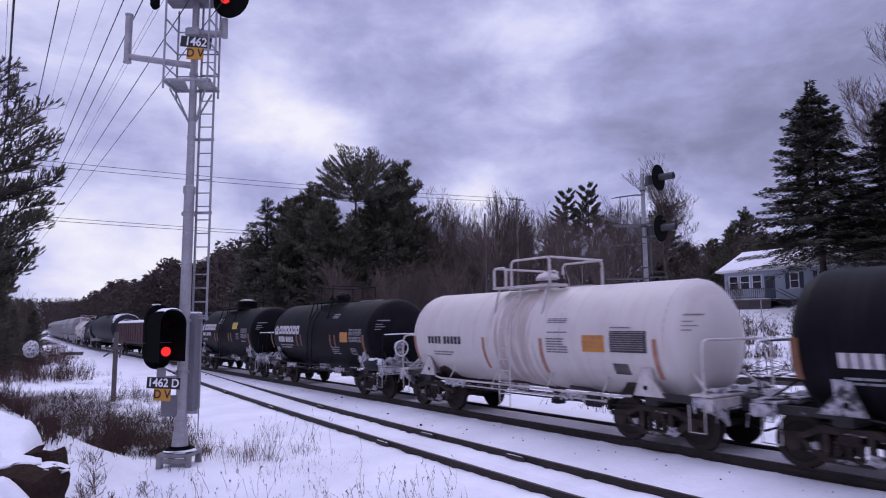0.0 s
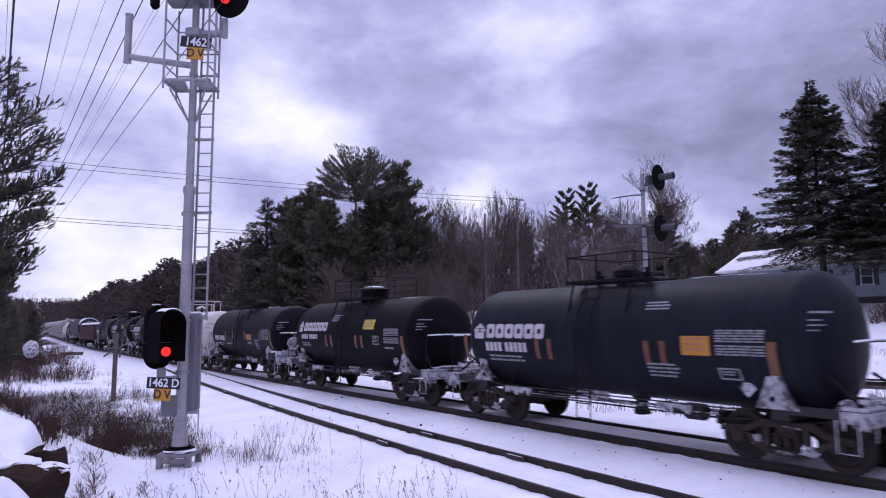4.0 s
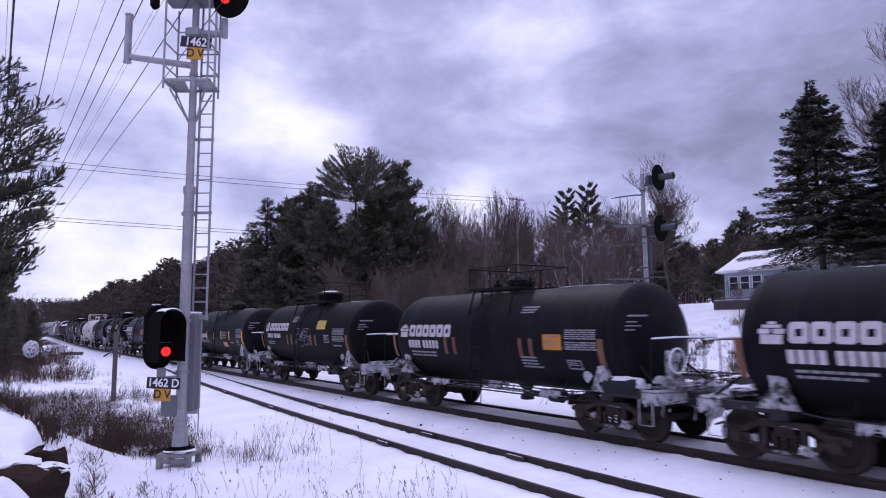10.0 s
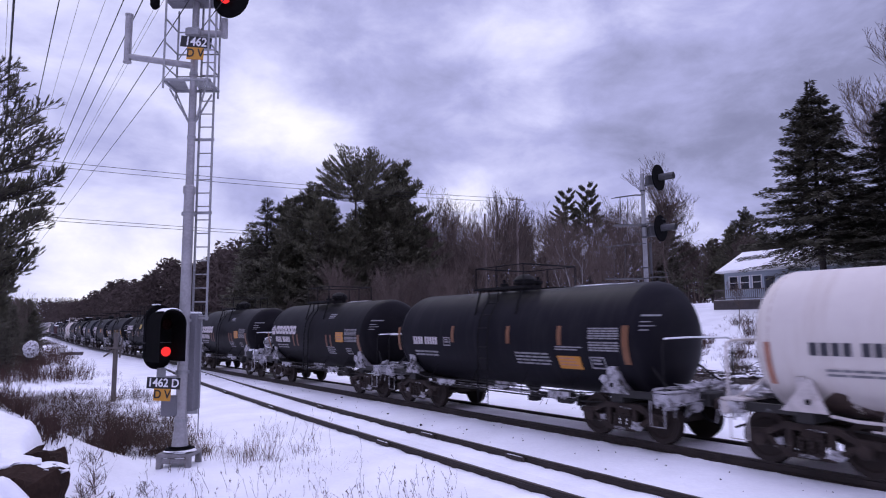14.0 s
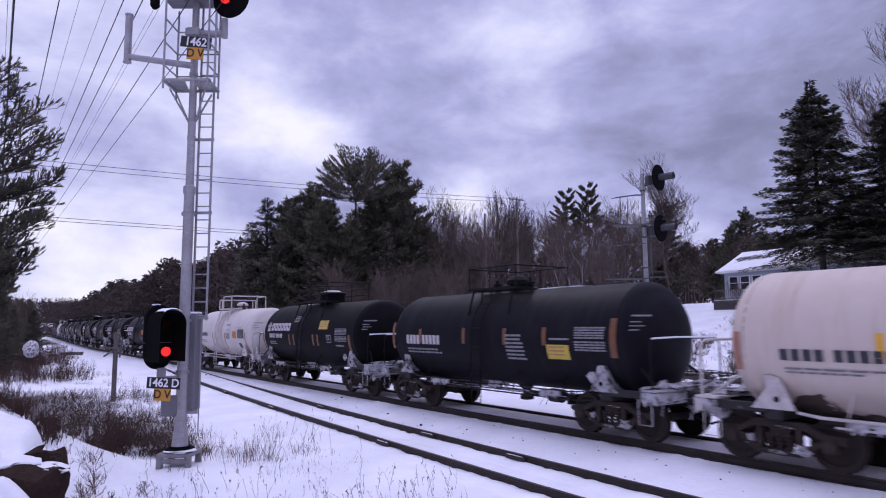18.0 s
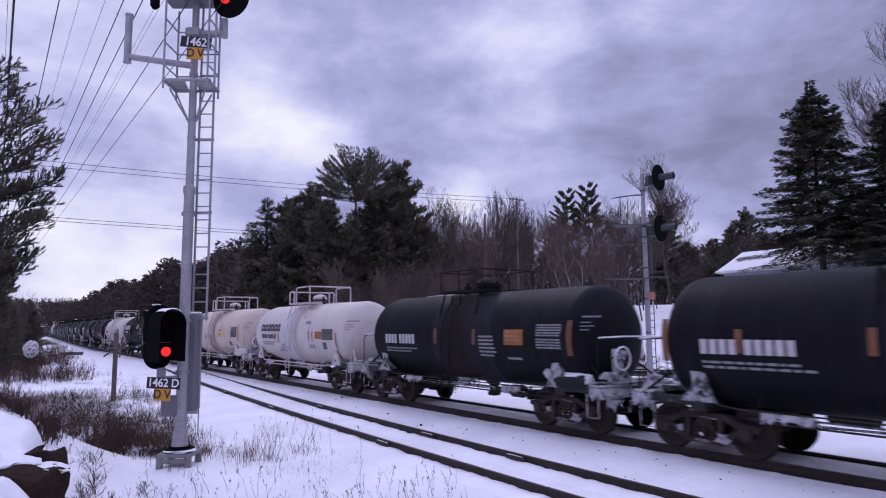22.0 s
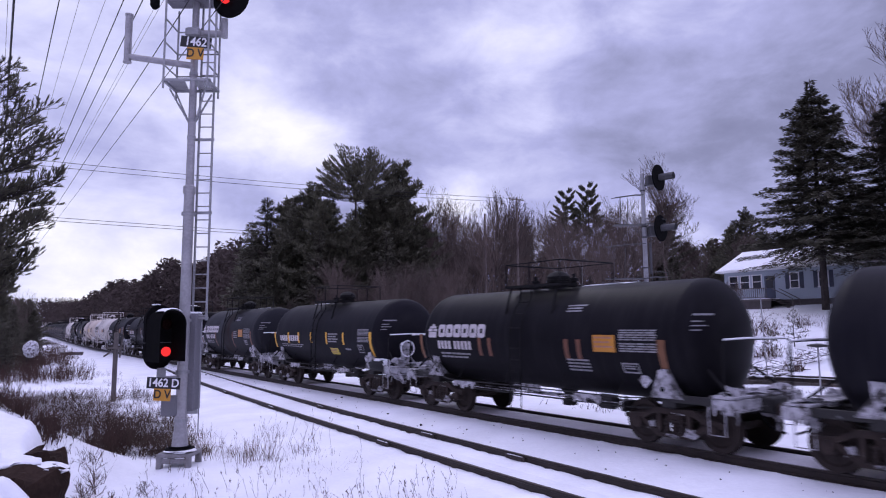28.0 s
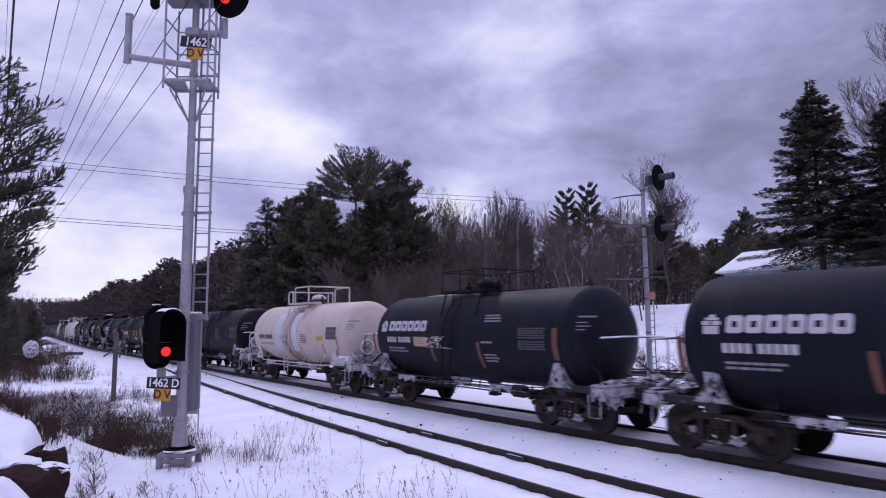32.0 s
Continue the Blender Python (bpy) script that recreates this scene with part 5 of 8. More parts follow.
# ---------------------------------------------------------------- cloud backdrop
def cloud_material():
    m = bpy.data.materials.new("drifting_cloud_cover")
    nt, n, l = nodes_of(m)
    out = n.new("ShaderNodeOutputMaterial")
    em = n.new("ShaderNodeEmission")
    l.new(em.outputs[0], out.inputs["Surface"])
    tc = n.new("ShaderNodeTexCoord")
    nrm = n.new("ShaderNodeVectorMath")
    nrm.operation = "NORMALIZE"
    l.new(tc.outputs["Object"], nrm.inputs[0])
    n1 = add(n, "ShaderNodeTexNoise", Scale=2.9, Detail=9.0, Roughness=0.46)
    flat = n.new("ShaderNodeVectorMath")
    flat.operation = "MULTIPLY"
    flat.inputs[1].default_value = (1.0, 1.0, 1.95)
    l.new(nrm.outputs[0], flat.inputs[0])
    l.new(flat.outputs[0], n1.inputs["Vector"])

    def blob(az, el, size, gain):
        d = n.new("ShaderNodeVectorMath")
        d.operation = "DISTANCE"
        a, e = radians(az), radians(el)
        d.inputs[1].default_value = (math.sin(a) * math.cos(e), math.cos(a) * math.cos(e), math.sin(e))
        l.new(nrm.outputs[0], d.inputs[0])
        mr = n.new("ShaderNodeMapRange")
        mr.interpolation_type = "SMOOTHERSTEP"
        mr.inputs["From Min"].default_value, mr.inputs["From Max"].default_value = 0.0, size
        mr.inputs["To Min"].default_value, mr.inputs["To Max"].default_value = gain, 0.0
        l.new(d.outputs["Value"], mr.inputs["Value"])
        return mr.outputs[0]

    n2 = add(n, "ShaderNodeTexNoise", Scale=7.0, Detail=9.0, Roughness=0.60)
    n2.inputs["Distortion"].default_value = 0.25
    l.new(flat.outputs[0], n2.inputs["Vector"])
    soft = n.new("ShaderNodeMapRange")
    soft.inputs["To Min"].default_value, soft.inputs["To Max"].default_value = -0.25, 0.265
    l.new(n2.outputs["Fac"], soft.inputs["Value"])
    both = n.new("ShaderNodeMath")
    l.new(n1.outputs["Fac"], both.inputs[0])
    l.new(soft.outputs[0], both.inputs[1])
    total = both.outputs[0]
    for b in CLOUD_FORMS:
        s_ = n.new("ShaderNodeMath")
        s_.operation = "ADD"
        l.new(total, s_.inputs[0])
        l.new(blob(*b), s_.inputs[1])
        total = s_.outputs[0]
    rp = ramp(n, [(0.15, (0.17, 0.175, 0.31)), (0.40, (0.28, 0.29, 0.49)), (0.58, (0.45, 0.46, 0.79)), (0.74, (0.70, 0.705, 1.04)), (0.92, (1.0, 0.985, 1.12))])
    l.new(total, rp.inputs["Fac"])
    l.new(rp.outputs["Color"], em.inputs["Color"])
    return m


# openings and thick parts of the cloud: azimuth, elevation, size, strength
CLOUD_FORMS = [(-12.7, 16.6, 0.14, 0.18), (-16.5, 19.0, 0.16, 0.16), (-9.5, 14.2, 0.11, 0.14), (-28, 5.5, 0.34, 0.20), (-31, 20, 0.34, 0.09), (-18, 28, 0.30, 0.10), (2, 16.5, 0.20, -0.08), (5, 27, 0.30, 0.27), (10, 22, 0.20, 0.06), (2.2, 9.2, 0.14, 0.26), (9, 9.5, 0.2, 0.12), (24, 12, 0.34, 0.0), (30, 27, 0.26, 0.07), (18, 8, 0.24, 0.10)]


def build_clouds():
    m = Mesh()
    rows = []
    for e in np.linspace(-1.5, 37, 20):
        rows.append([(3400 * math.sin(radians(a)) * math.cos(radians(e)), 3400 * math.cos(radians(a)) * math.cos(radians(e)), 3400 * math.sin(radians(e))) for a in np.linspace(-62, 62, 48)])
    m.quad_grid(rows)
    ob = part("cloud_backdrop", m, cloud_material(), smooth=True)
    return tagged(ob, "overcast violet-grey sky with a bright gap in the clouds", "sky", kind="structure")


clouds = build_clouds()


# ---------------------------------------------------------------- trees
def frond(vs, fs, p, d, up, ln, wd):
    """A flat tapered spray of needles."""
    s = d.cross(up)
    if s.length < 1e-4:
        s = d.orthogonal()
    s = s.normalized() * wd
    b = len(vs)
    vs.extend((tuple(p), tuple(p + d * ln * 0.5 + s), tuple(p + d * ln), tuple(p + d * ln * 0.5 - s)))
    fs.append((b, b + 1, b + 2, b + 3))


def whorled(rnd, h, radius, base, n_whorl, spray, dense, wood, vs, fs, lean):
    """A spruce of separate level whorls, slim above and wide below, with air between its boughs."""
    for i in range(n_whorl):
        tt = (i + 0.5) / n_whorl
        t = base + (0.99 - base) * tt
        reach = radius * float(np.interp(1 - tt, (0.0, 0.04, 0.09, 0.20, 0.35, 0.51, 0.62, 0.85, 1.0), (0.0, 0.0, 0.10, 0.34, 0.46, 0.68, 0.90, 1.0, 0.95)))
        az = rnd.uniform(0, 6.28)
        n = 5 if tt > 0.9 else rnd.choice((7, 8, 9, 10))
        for k in range(n):
            a = az + 6.283 * k / n + rnd.uniform(-0.25, 0.25)
            ln = reach * rnd.choice((0.6, 0.85, 0.95, 1.0, 1.12)) * rnd.uniform(0.85, 1.06) + 0.1
            out = Vector((math.cos(a), math.sin(a), 0))
            lat = Vector((-out.y, out.x, 0))
            p0 = lean * h * (t + rnd.uniform(-0.012, 0.012))
            drop = -0.34 + 0.68 * tt ** 2 + rnd.uniform(-0.08, 0.08)
            mid = p0 + out * ln * 0.55 + Vector((0, 0, drop * ln * 0.55))
            tip = p0 + out * ln + Vector((0, 0, drop * ln + 0.10 * ln))
            wood.rod(p0, mid, 0.02 + 0.006 * ln, 0.016, 4, False)
            wood.rod(mid, tip, 0.016, 0.005, 4, False)
            for _ in range(int((5 + ln * 24) * dense * (0.4 if tt < 0.1 else 1.0))):
                q = rnd.uniform(0.10, 1.02) ** 0.8
                p = p0.lerp(mid, q / 0.55) if q < 0.55 else mid.lerp(tip, (q - 0.55) / 0.45)
                side = rnd.choice((-1, 1)) * rnd.random() ** 0.7
                p = p + lat * side * (0.06 + 0.30 * ln * (1.1 - q)) + Vector((0, 0, rnd.uniform(-0.22, 0.04)))
                d = (out * rnd.uniform(0.5, 1) + lat * side * 0.9 + Vector((0, 0, rnd.uniform(-0.35, 0.12)))).normalized()
                frond(vs, fs, p, d, Vector((rnd.uniform(-0.5, 0.5), rnd.uniform(-0.5, 0.5), 1)), spray * rnd.uniform(0.6, 1.2), spray * rnd.uniform(0.10, 0.17))
    needles = Mesh()
    needles.v, needles.f = vs, fs
    return wood, needles


def conifer(rnd, h, radius, base, n_br, style, spray=0.5, dense=1.0):
    """Trunk-and-limbs mesh and needle mesh. style: spruce (drooping cone), whorl (level boughs), pine (ragged, full), crown (umbrella), layer, tuft (seen close)."""
    wood, vs, fs = Mesh(), [], []
    lean = Vector((rnd.uniform(-0.02, 0.02), rnd.uniform(-0.02, 0.02), 1)) if style != "whorl" else Vector((0, 0, 1))
    tr = 0.016 * h
    for k in range(6):
        a, b = k / 6, (k + 1) / 6
        wood.rod(lean * h * a, lean * h * b, tr * (1 - a * 0.92), tr * (1 - b * 0.92), 7, False)
    az = rnd.uniform(0, 6)
    if style == "whorl":
        return whorled(rnd, h, radius, base, n_br, spray, dense, wood, vs, fs, lean)
    for i in range(n_br):
        t = base + (0.985 - base) * (i + rnd.random()) / n_br
        az += 2.4 + rnd.uniform(-0.5, 0.5)
        tt = (t - base) / (1 - base)
        if style == "spruce":
            ln = radius * (1 - tt) ** 0.80 * rnd.choice((0.55, 0.8, 0.95, 1.0, 1.12)) * rnd.uniform(0.85, 1.05) + 0.12
            rise, sag = rnd.uniform(-0.30, 0.0) + 0.5 * t, 0.10
        elif style == "crown":                      # limbs sweep up from a short length of trunk into a wide dome
            t = base + 0.17 * tt + rnd.uniform(-0.012, 0.012)
            e = radians(6 + 40 * tt ** 1.4 + rnd.uniform(-8, 8))
            ln = radius * (1.0 - 0.40 * tt ** 1.5) * rnd.choice((0.36, 0.55, 0.75, 0.92, 1.0, 1.08))
            rise, sag, ln = math.tan(e) * 0.8, 0.36, ln * math.cos(e)
        elif style == "layer":
            ln = radius * (1.0 - 0.78 * tt) * rnd.uniform(0.7, 1.1) + 0.2
            rise, sag = 0.05 + 0.3 * tt + rnd.uniform(-0.08, 0.1), 0.6
        elif style == "tuft":
            ln = radius * float(np.interp(t, (0.30, 0.36, 0.41, 0.47, 0.62, 0.76, 0.79, 0.87, 0.92, 1.0), (0.3, 0.52, 0.70, 0.86, 0.98, 1.06, 1.08, 0.76, 0.62, 0.25))) * rnd.uniform(0.55, 1.04)
            rise, sag = rnd.uniform(-0.1, 0.25) + 0.3 * tt, 0.3
        else:
            ln = radius * (0.5 + 0.7 * math.sin(math.pi * min(1, tt * 0.85 + 0.18))) * rnd.uniform(0.45, 1.1) * (1 - 0.62 * tt)
            rise, sag = rnd.uniform(-0.05, 0.3) + 0.35 * tt, 0.15
        out = Vector((math.cos(az), math.sin(az), 0))
        lat = Vector((-out.y, out.x, 0))
        p0 = lean * h * t
        mid = p0 + out * ln * 0.5 + Vector((0, 0, rise * ln * (0.3 if style == "crown" else 0.5)))
        tip = p0 + out * ln + Vector((0, 0, rise * ln + sag * ln * 0.4))
        r = 0.005 * h * (1 - t) + 0.012
        wood.rod(p0, mid, r, r * 0.6, 4, False)
        wood.rod(mid, tip, r * 0.6, 0.006, 4, False)
        if style in ("crown", "layer"):             # upswept plates of needles on the upper side of each limb
            along = (tip - mid).normalized()
            for k in range(int((16 + (tip - p0).length * 26) * dense)):
                q = rnd.uniform(0.42, 1.04) ** 0.75
                p = p0.lerp(mid, q * 2) if q < 0.5 else mid.lerp(tip, (q - 0.5) * 2)
                side = rnd.uniform(-1, 1)
                p = p + lat * side * (0.115 * ln + 0.10) + Vector((0, 0, rnd.uniform(-0.02, 0.20)))
                d = (along * rnd.uniform(0.4, 1) + lat * side * 0.7 + Vector((0, 0, rnd.uniform(0.1, 0.8)))).normalized()
                frond(vs, fs, p, d, Vector((rnd.uniform(-0.8, 0.8), rnd.uniform(-0.8, 0.8), 1)), spray * rnd.uniform(0.6, 1.2), spray * rnd.uniform(0.08, 0.16))
            continue
        if style == "tuft":                         # separate brushes of needles with air between, fuller low down
            for k in range(int((4 + ln * 8) * dense * float(np.interp(t, (0.35, 0.55, 0.72, 0.95), (4.6, 3.6, 1.7, 0.8))))):
                q = rnd.uniform(0.15, 1.0) ** 0.6
                p = p0.lerp(mid, q * 2) if q < 0.5 else mid.lerp(tip, (q - 0.5) * 2)
                d = (out * rnd.uniform(0.15, 1.0) + lat * rnd.uniform(-0.8, 0.8) + Vector((0, 0, rnd.uniform(-0.1, 1.0)))).normalized()
                e = p + d * rnd.uniform(0.12, 0.32)
                f_ = e + (d + Vector((rnd.uniform(-0.3, 0.3), rnd.uniform(-0.3, 0.3), 0.5))).normalized() * rnd.uniform(0.10, 0.2)
                wood.rod(p, e, 0.008, 0.006, 3, False)
                wood.rod(e, f_, 0.006, 0.004, 3, False)
                ax = (f_ - e).normalized()
                for _ in range(20):
                    c = e.lerp(f_, rnd.uniform(0.0, 1.0))
                    nd = (ax * rnd.uniform(1.0, 1.5) + Vector((rnd.uniform(-1, 1), rnd.uniform(-1, 1), rnd.uniform(-1, 1))) * 0.5).normalized()
                    frond(vs, fs, c, nd, Vector((rnd.uniform(-1, 1), rnd.uniform(-1, 1), rnd.uniform(-1, 1))), spray * rnd.uniform(0.6, 1.0), spray * 0.055)
            continue
        for k in range(int((10 + ln * 16) * dense)):
            q = rnd.uniform(0.12 if style == "spruce" else 0.3, 1.03)
            p = p0.lerp(mid, q * 2) if q < 0.5 else mid.lerp(tip, (q - 0.5) * 2)
            wdt = 0.16 * ln * (1.15 - q) + 0.08
            side = rnd.uniform(-1, 1)
            p = p + lat * side * wdt * 1.6 + Vector((0, 0, rnd.uniform(-0.14, 0.06) * (1 if style == "spruce" else 1.5) * spray * 2))
            if style == "spruce":
                d = (out * rnd.uniform(0.4, 1) + lat * side * rnd.uniform(0.3, 1.1) + Vector((0, 0, rnd.uniform(-0.6, 0.2)))).normalized()
            else:
                d = (out * rnd.uniform(-0.2, 1) + lat * rnd.uniform(-0.9, 0.9) + Vector((0, 0, rnd.uniform(-0.1, 0.9)))).normalized()
            frond(vs, fs, p, d, Vector((rnd.uniform(-0.6, 0.6), rnd.uniform(-0.6, 0.6), 1)), spray * rnd.uniform(0.6, 1.2), spray * rnd.uniform(0.07, 0.15))
    needles = Mesh()
    needles.v, needles.f = vs, fs
    return wood, needles


def plain_mesh(mesh, name, mat):
    me = bpy.data.meshes.new(name)
    me.from_pydata(mesh.v, [], mesh.f)
    me.materials.append(mat)
    return me


def bare_tree(rnd, h, spread=0.5, levels=5, r0=None, thin=0.016):
    m = Mesh()

    def grow(p, d, ln, r, lev):
        n = 3 if lev < levels - 1 else 2
        q = p
        for k in range(n):
            d = (d + Vector((rnd.uniform(-1, 1), rnd.uniform(-1, 1), rnd.uniform(-0.3, 0.6))) * 0.13).normalized()
            e = q + d * ln / n
            ra, rb = max(thin, r * (1 - 0.35 * k / n)), max(thin * 0.8, r * (1 - 0.35 * (k + 1) / n))
            m.rod(q, e, ra, rb, 5 if lev < 2 else 3, False)
            if lev < levels and (k > 0 or lev > 0):
                for _ in range(1 if lev < 1 else rnd.choice((1, 2))):
                    side = Vector((rnd.uniform(-1, 1), rnd.uniform(-1, 1), rnd.uniform(0.0, 0.9))).normalized()
                    grow(e, (d * (1 - spread) + side * spread).normalized(), ln * rnd.uniform(0.45, 0.68), rb * 0.55, lev + 1)
            q = e
        if lev < levels:
            for _ in range(2):
                side = Vector((rnd.uniform(-1, 1), rnd.uniform(-1, 1), rnd.uniform(0.1, 1))).normalized()
                grow(q, (d * 0.62 + side * 0.38).normalized(), ln * rnd.uniform(0.5, 0.7), r * 0.5, lev + 1)

    grow(Vector((0, 0, -0.2)), Vector((0, 0, 1)), h * 0.48, r0 or h * 0.011, 0)
    return m


TREE = {}


def tree_proto(key, style, h, radius, base, n_br, spray, dense, seed, label, mat):
    rnd = random.Random(seed)
    wood, needles = conifer(rnd, h, radius, base, n_br, style, spray, dense)
    TREE[key] = (plain_mesh(wood, "trunk", M["bark"]), plain_mesh(needles, "crown", M[mat]), label)


def tall_of(key):
    return max(v.co.z for me in TREE[key][:2] if me for v in me.vertices)


def plant(key, x, y, scale=1.0, turn=0.0, z=None, group="", label=""):
    me_t, me_c, lab = TREE[key]
    name = {"s": "spruce_tree", "p": "pine_tree", "b": "bare_tree", "w": "birch_tree"}[key[0]]
    ob = thing(name, label or lab, "tree", group=group)
    ob.matrix_basis = Matrix.Translation((x, y, (ground_z(x, y) if z is None else z) - 0.05)) @ Matrix.Rotation(turn, 4, "Z") @ Matrix.Scale(scale, 4)
    part("trunk", me_t, None, ob)
    if me_c:
        part("crown", me_c, None, ob)
    return ob


def at_bearing(az, depth):
    """The plan point on that bearing, in degrees from north, as far north as depth."""
    return (math.tan(radians(az)) * depth, depth)


tree_proto("s1", "whorl", 19, 5.25, 0.225, 31, 0.44, 3.0, 1, "tall dark spruce with drooping boughs", "spruce")
tree_proto("s2", "spruce", 16, 4.4, 0.05, 170, 0.42, 2.2, 2, "dark conical spruce in the woods", "spruce")
tree_proto("p1", "crown", 17.6, 4.1, 0.775, 112, 0.30, 1.9, 3, "tall ragged white pine above the woods", "pine")
tree_proto("p2", "pine", 15, 4.6, 0.12, 140, 0.46, 3.6, 4, "dark full-crowned pine in the woods", "pine")
tree_proto("p4", "layer", 16, 2.9, 0.55, 40, 0.42, 3.0, 6, "slender layered pine above the bare woods", "pine")
tree_proto("p3", "tuft", 9.2, 1.75, 0.30, 120, 0.15, 1.25, 5, "near white pine with long needle tufts", "pine")
for i in range(4):
    TREE[f"b{i}"] = (plain_mesh(bare_tree(random.Random(40 + i), 14 + i, 0.42 + 0.05 * i, 4, 0.15, 0.013), "trunk", M["twig"]), None, "leafless grey hardwood tree")

TREE["b9"] = (plain_mesh(bare_tree(random.Random(91), 16, 0.55, 5, 0.15, 0.011), "trunk", M["twig"]), None, "tall bare hardwood with a fine spreading twig crown")


def birch_clump(rnd):
    """Three or four pale stems fanning out of one root."""
    m = Mesh()
    for lean, ln in ((-0.62, 6.6), (-0.40, 7.2), (-0.16, 6.4), (0.22, 3.6)):
        p, d = Vector((lean * 0.15, 0, -0.2)), Vector((lean * 1.2, rnd.uniform(-0.15, 0.15), 1)).normalized()
        n = 7
        for k in range(n):
            q = p + d * ln / n
            r0 = 0.075 * (1 - k / (n + 1.5))
            m.rod(p, q, r0, 0.075 * (1 - (k + 1) / (n + 1.5)), 6, False)
            if k > 1:
                for _ in range(2):
                    t = (d + Vector((rnd.uniform(-0.9, 0.9), rnd.uniform(-0.9, 0.9), rnd.uniform(0, 0.4)))).normalized()
                    e = q + t * ln * rnd.uniform(0.08, 0.22)
                    m.rod(q, e, r0 * 0.35, 0.012, 4, False)
                    m.rod(e, e + (t + Vector((rnd.uniform(-0.5, 0.5), 0, 0.4))).normalized() * 0.6, 0.012, 0.006, 3, False)
            p, d = q, (d + Vector((-lean * 0.07 + rnd.uniform(-0.06, 0.06), 0, 0.05))).normalized()
    return m


TREE["w0"] = (plain_mesh(birch_clump(random.Random(60)), "trunk", M["birch"]), None, "pale leaning birch stems fanning from one root")

TALL = {k: tall_of(k) for k in TREE}

# big trees one by one
plant("s1", *at_bearing(29.95, 51.6), 0.98, 0.4)
plant("s1", *at_bearing(35.3, 46.5), 0.86, 2.1, label="dark spruce with hanging boughs at the yard's edge")
plant("p1", *at_bearing(-7.45, 62), 19.8 / TALL["p1"], 0.5)
plant("p3", -11.15, 15.4, 1.0, 1.0)


def woods():
    rnd = random.Random(11)
    for az, rise, d, key in ((-4.15, 0.262, 66, "p2"), (-3.8, 0.220, 68, "p2"), (-10.2, 0.205, 60, "p2"), (-5.7, 0.222, 64, "p2"), (-11.5, 0.226, 62, "p2"), (-9.65, 0.196, 64, "s2"), (-15.02, 0.200, 66, "s2"), (-13.41, 0.205, 70, "p2"), (-12.6, 0.20, 64, "s2"), (-16.38, 0.161, 72, "s2"), (-6.05, 0.208, 68, "p2"), (-2.9, 0.172, 70, "s2"), (-8.22, 0.161, 58, "p2"), (-10.84, 0.148, 57, "s2"), (-13.64, 0.139, 60, "p2"), (-5.08, 0.148, 58, "s2"), (-7.5, 0.172, 60, "p2"), (-17.05, 0.122, 80, "s2"), (10.69, 0.209, 92, "p4"), (12.57, 0.218, 90, "p4"), (18.47, 0.189, 88, "p2"), (24.81, 0.177, 90, "p2"), (23.79, 0.155, 96, "p2"), (26.01, 0.148, 84, "s2"), (27.76, 0.139, 86, "p2"), (33.03, 0.208, 70, "s2"), (31.46, 0.148, 78, "p2"), (22.13, 0.131, 100, "p2")):
        x, y = at_bearing(az, d)
        g = ground_z(x, y)
        h = rise * d + 2.56 - g
        full = TALL[key]
        plant(key, x, y, h / full, rnd.uniform(0, 6), g, "conifers of the wood")
    for k in range(190):
        az, d = rnd.uniform(-19, 28.5), rnd.uniform(60, 105)
        x, y = at_bearing(az, d)
        if MAIN.beside(x, y)[0] < 24 or (az > 18.7 and d < 80):
            continue
        g = ground_z(x, y)
        rise = 0.172 + 0.012 * math.sin(az * 0.41) + rnd.uniform(-0.05, 0.026) if az > -2.2 else 0.122 + rnd.uniform(-0.05, 0.01)
        if az > 19.3:
            rise = min(rise, 0.125 + 0.02 * rnd.random())
        if abs(az - 1.6) < 1.3:
            rise = min(rise, 0.125 + 0.02 * rnd.random())
        h = max(5.0, rise * d + 2.56 - g)
        key = f"b{rnd.randrange(4)}"
        plant(key, x, y, h / TALL[key], rnd.uniform(0, 6), g, "bare hardwoods of the wood")
    for k in range(96):                             # slim young hardwoods before the conifers
        az, d = (-19 + 20 * (k + rnd.random()) / 80, rnd.uniform(48, 56)) if k < 80 else (rnd.uniform(1.5, 9), rnd.uniform(50, 57))
        x, y = at_bearing(az, d)
        if MAIN.beside(x, y)[0] < 8.5:
            continue
        key = f"b{rnd.randrange(4)}"
        plant(key, x, y, (rnd.uniform(3.0, 7.4) + (0.8 if -9 < az < 0 else 0.0) if k < 80 else rnd.uniform(4.0, 6.5)) / TALL[key], rnd.uniform(0, 6), None, "bare hardwoods of the wood")
    for az, d, sc, turn in ((12.6, 56, 1.0, 0.0), (-3.4, 50, 0.55, 1.2)):
        plant("w0", *at_bearing(az, d), sc, turn)
    plant("b9", *at_bearing(18.9, 84), 20.0 / TALL["b9"], 0.3, label="tall bare hardwood with a fine twig crown")
    plant("b9", *at_bearing(34.6, 58), 25.0 / TALL["b9"], 1.3, label="tall bare hardwood behind the spruces")
    plant("b9", *at_bearing(-1.4, 74), 17.5 / TALL["b9"], 2.3)
    plant("b1", *at_bearing(23.92, 50), 4.0 / TALL["b1"], 1.3, label="small leafless yard tree before the house")


woods()


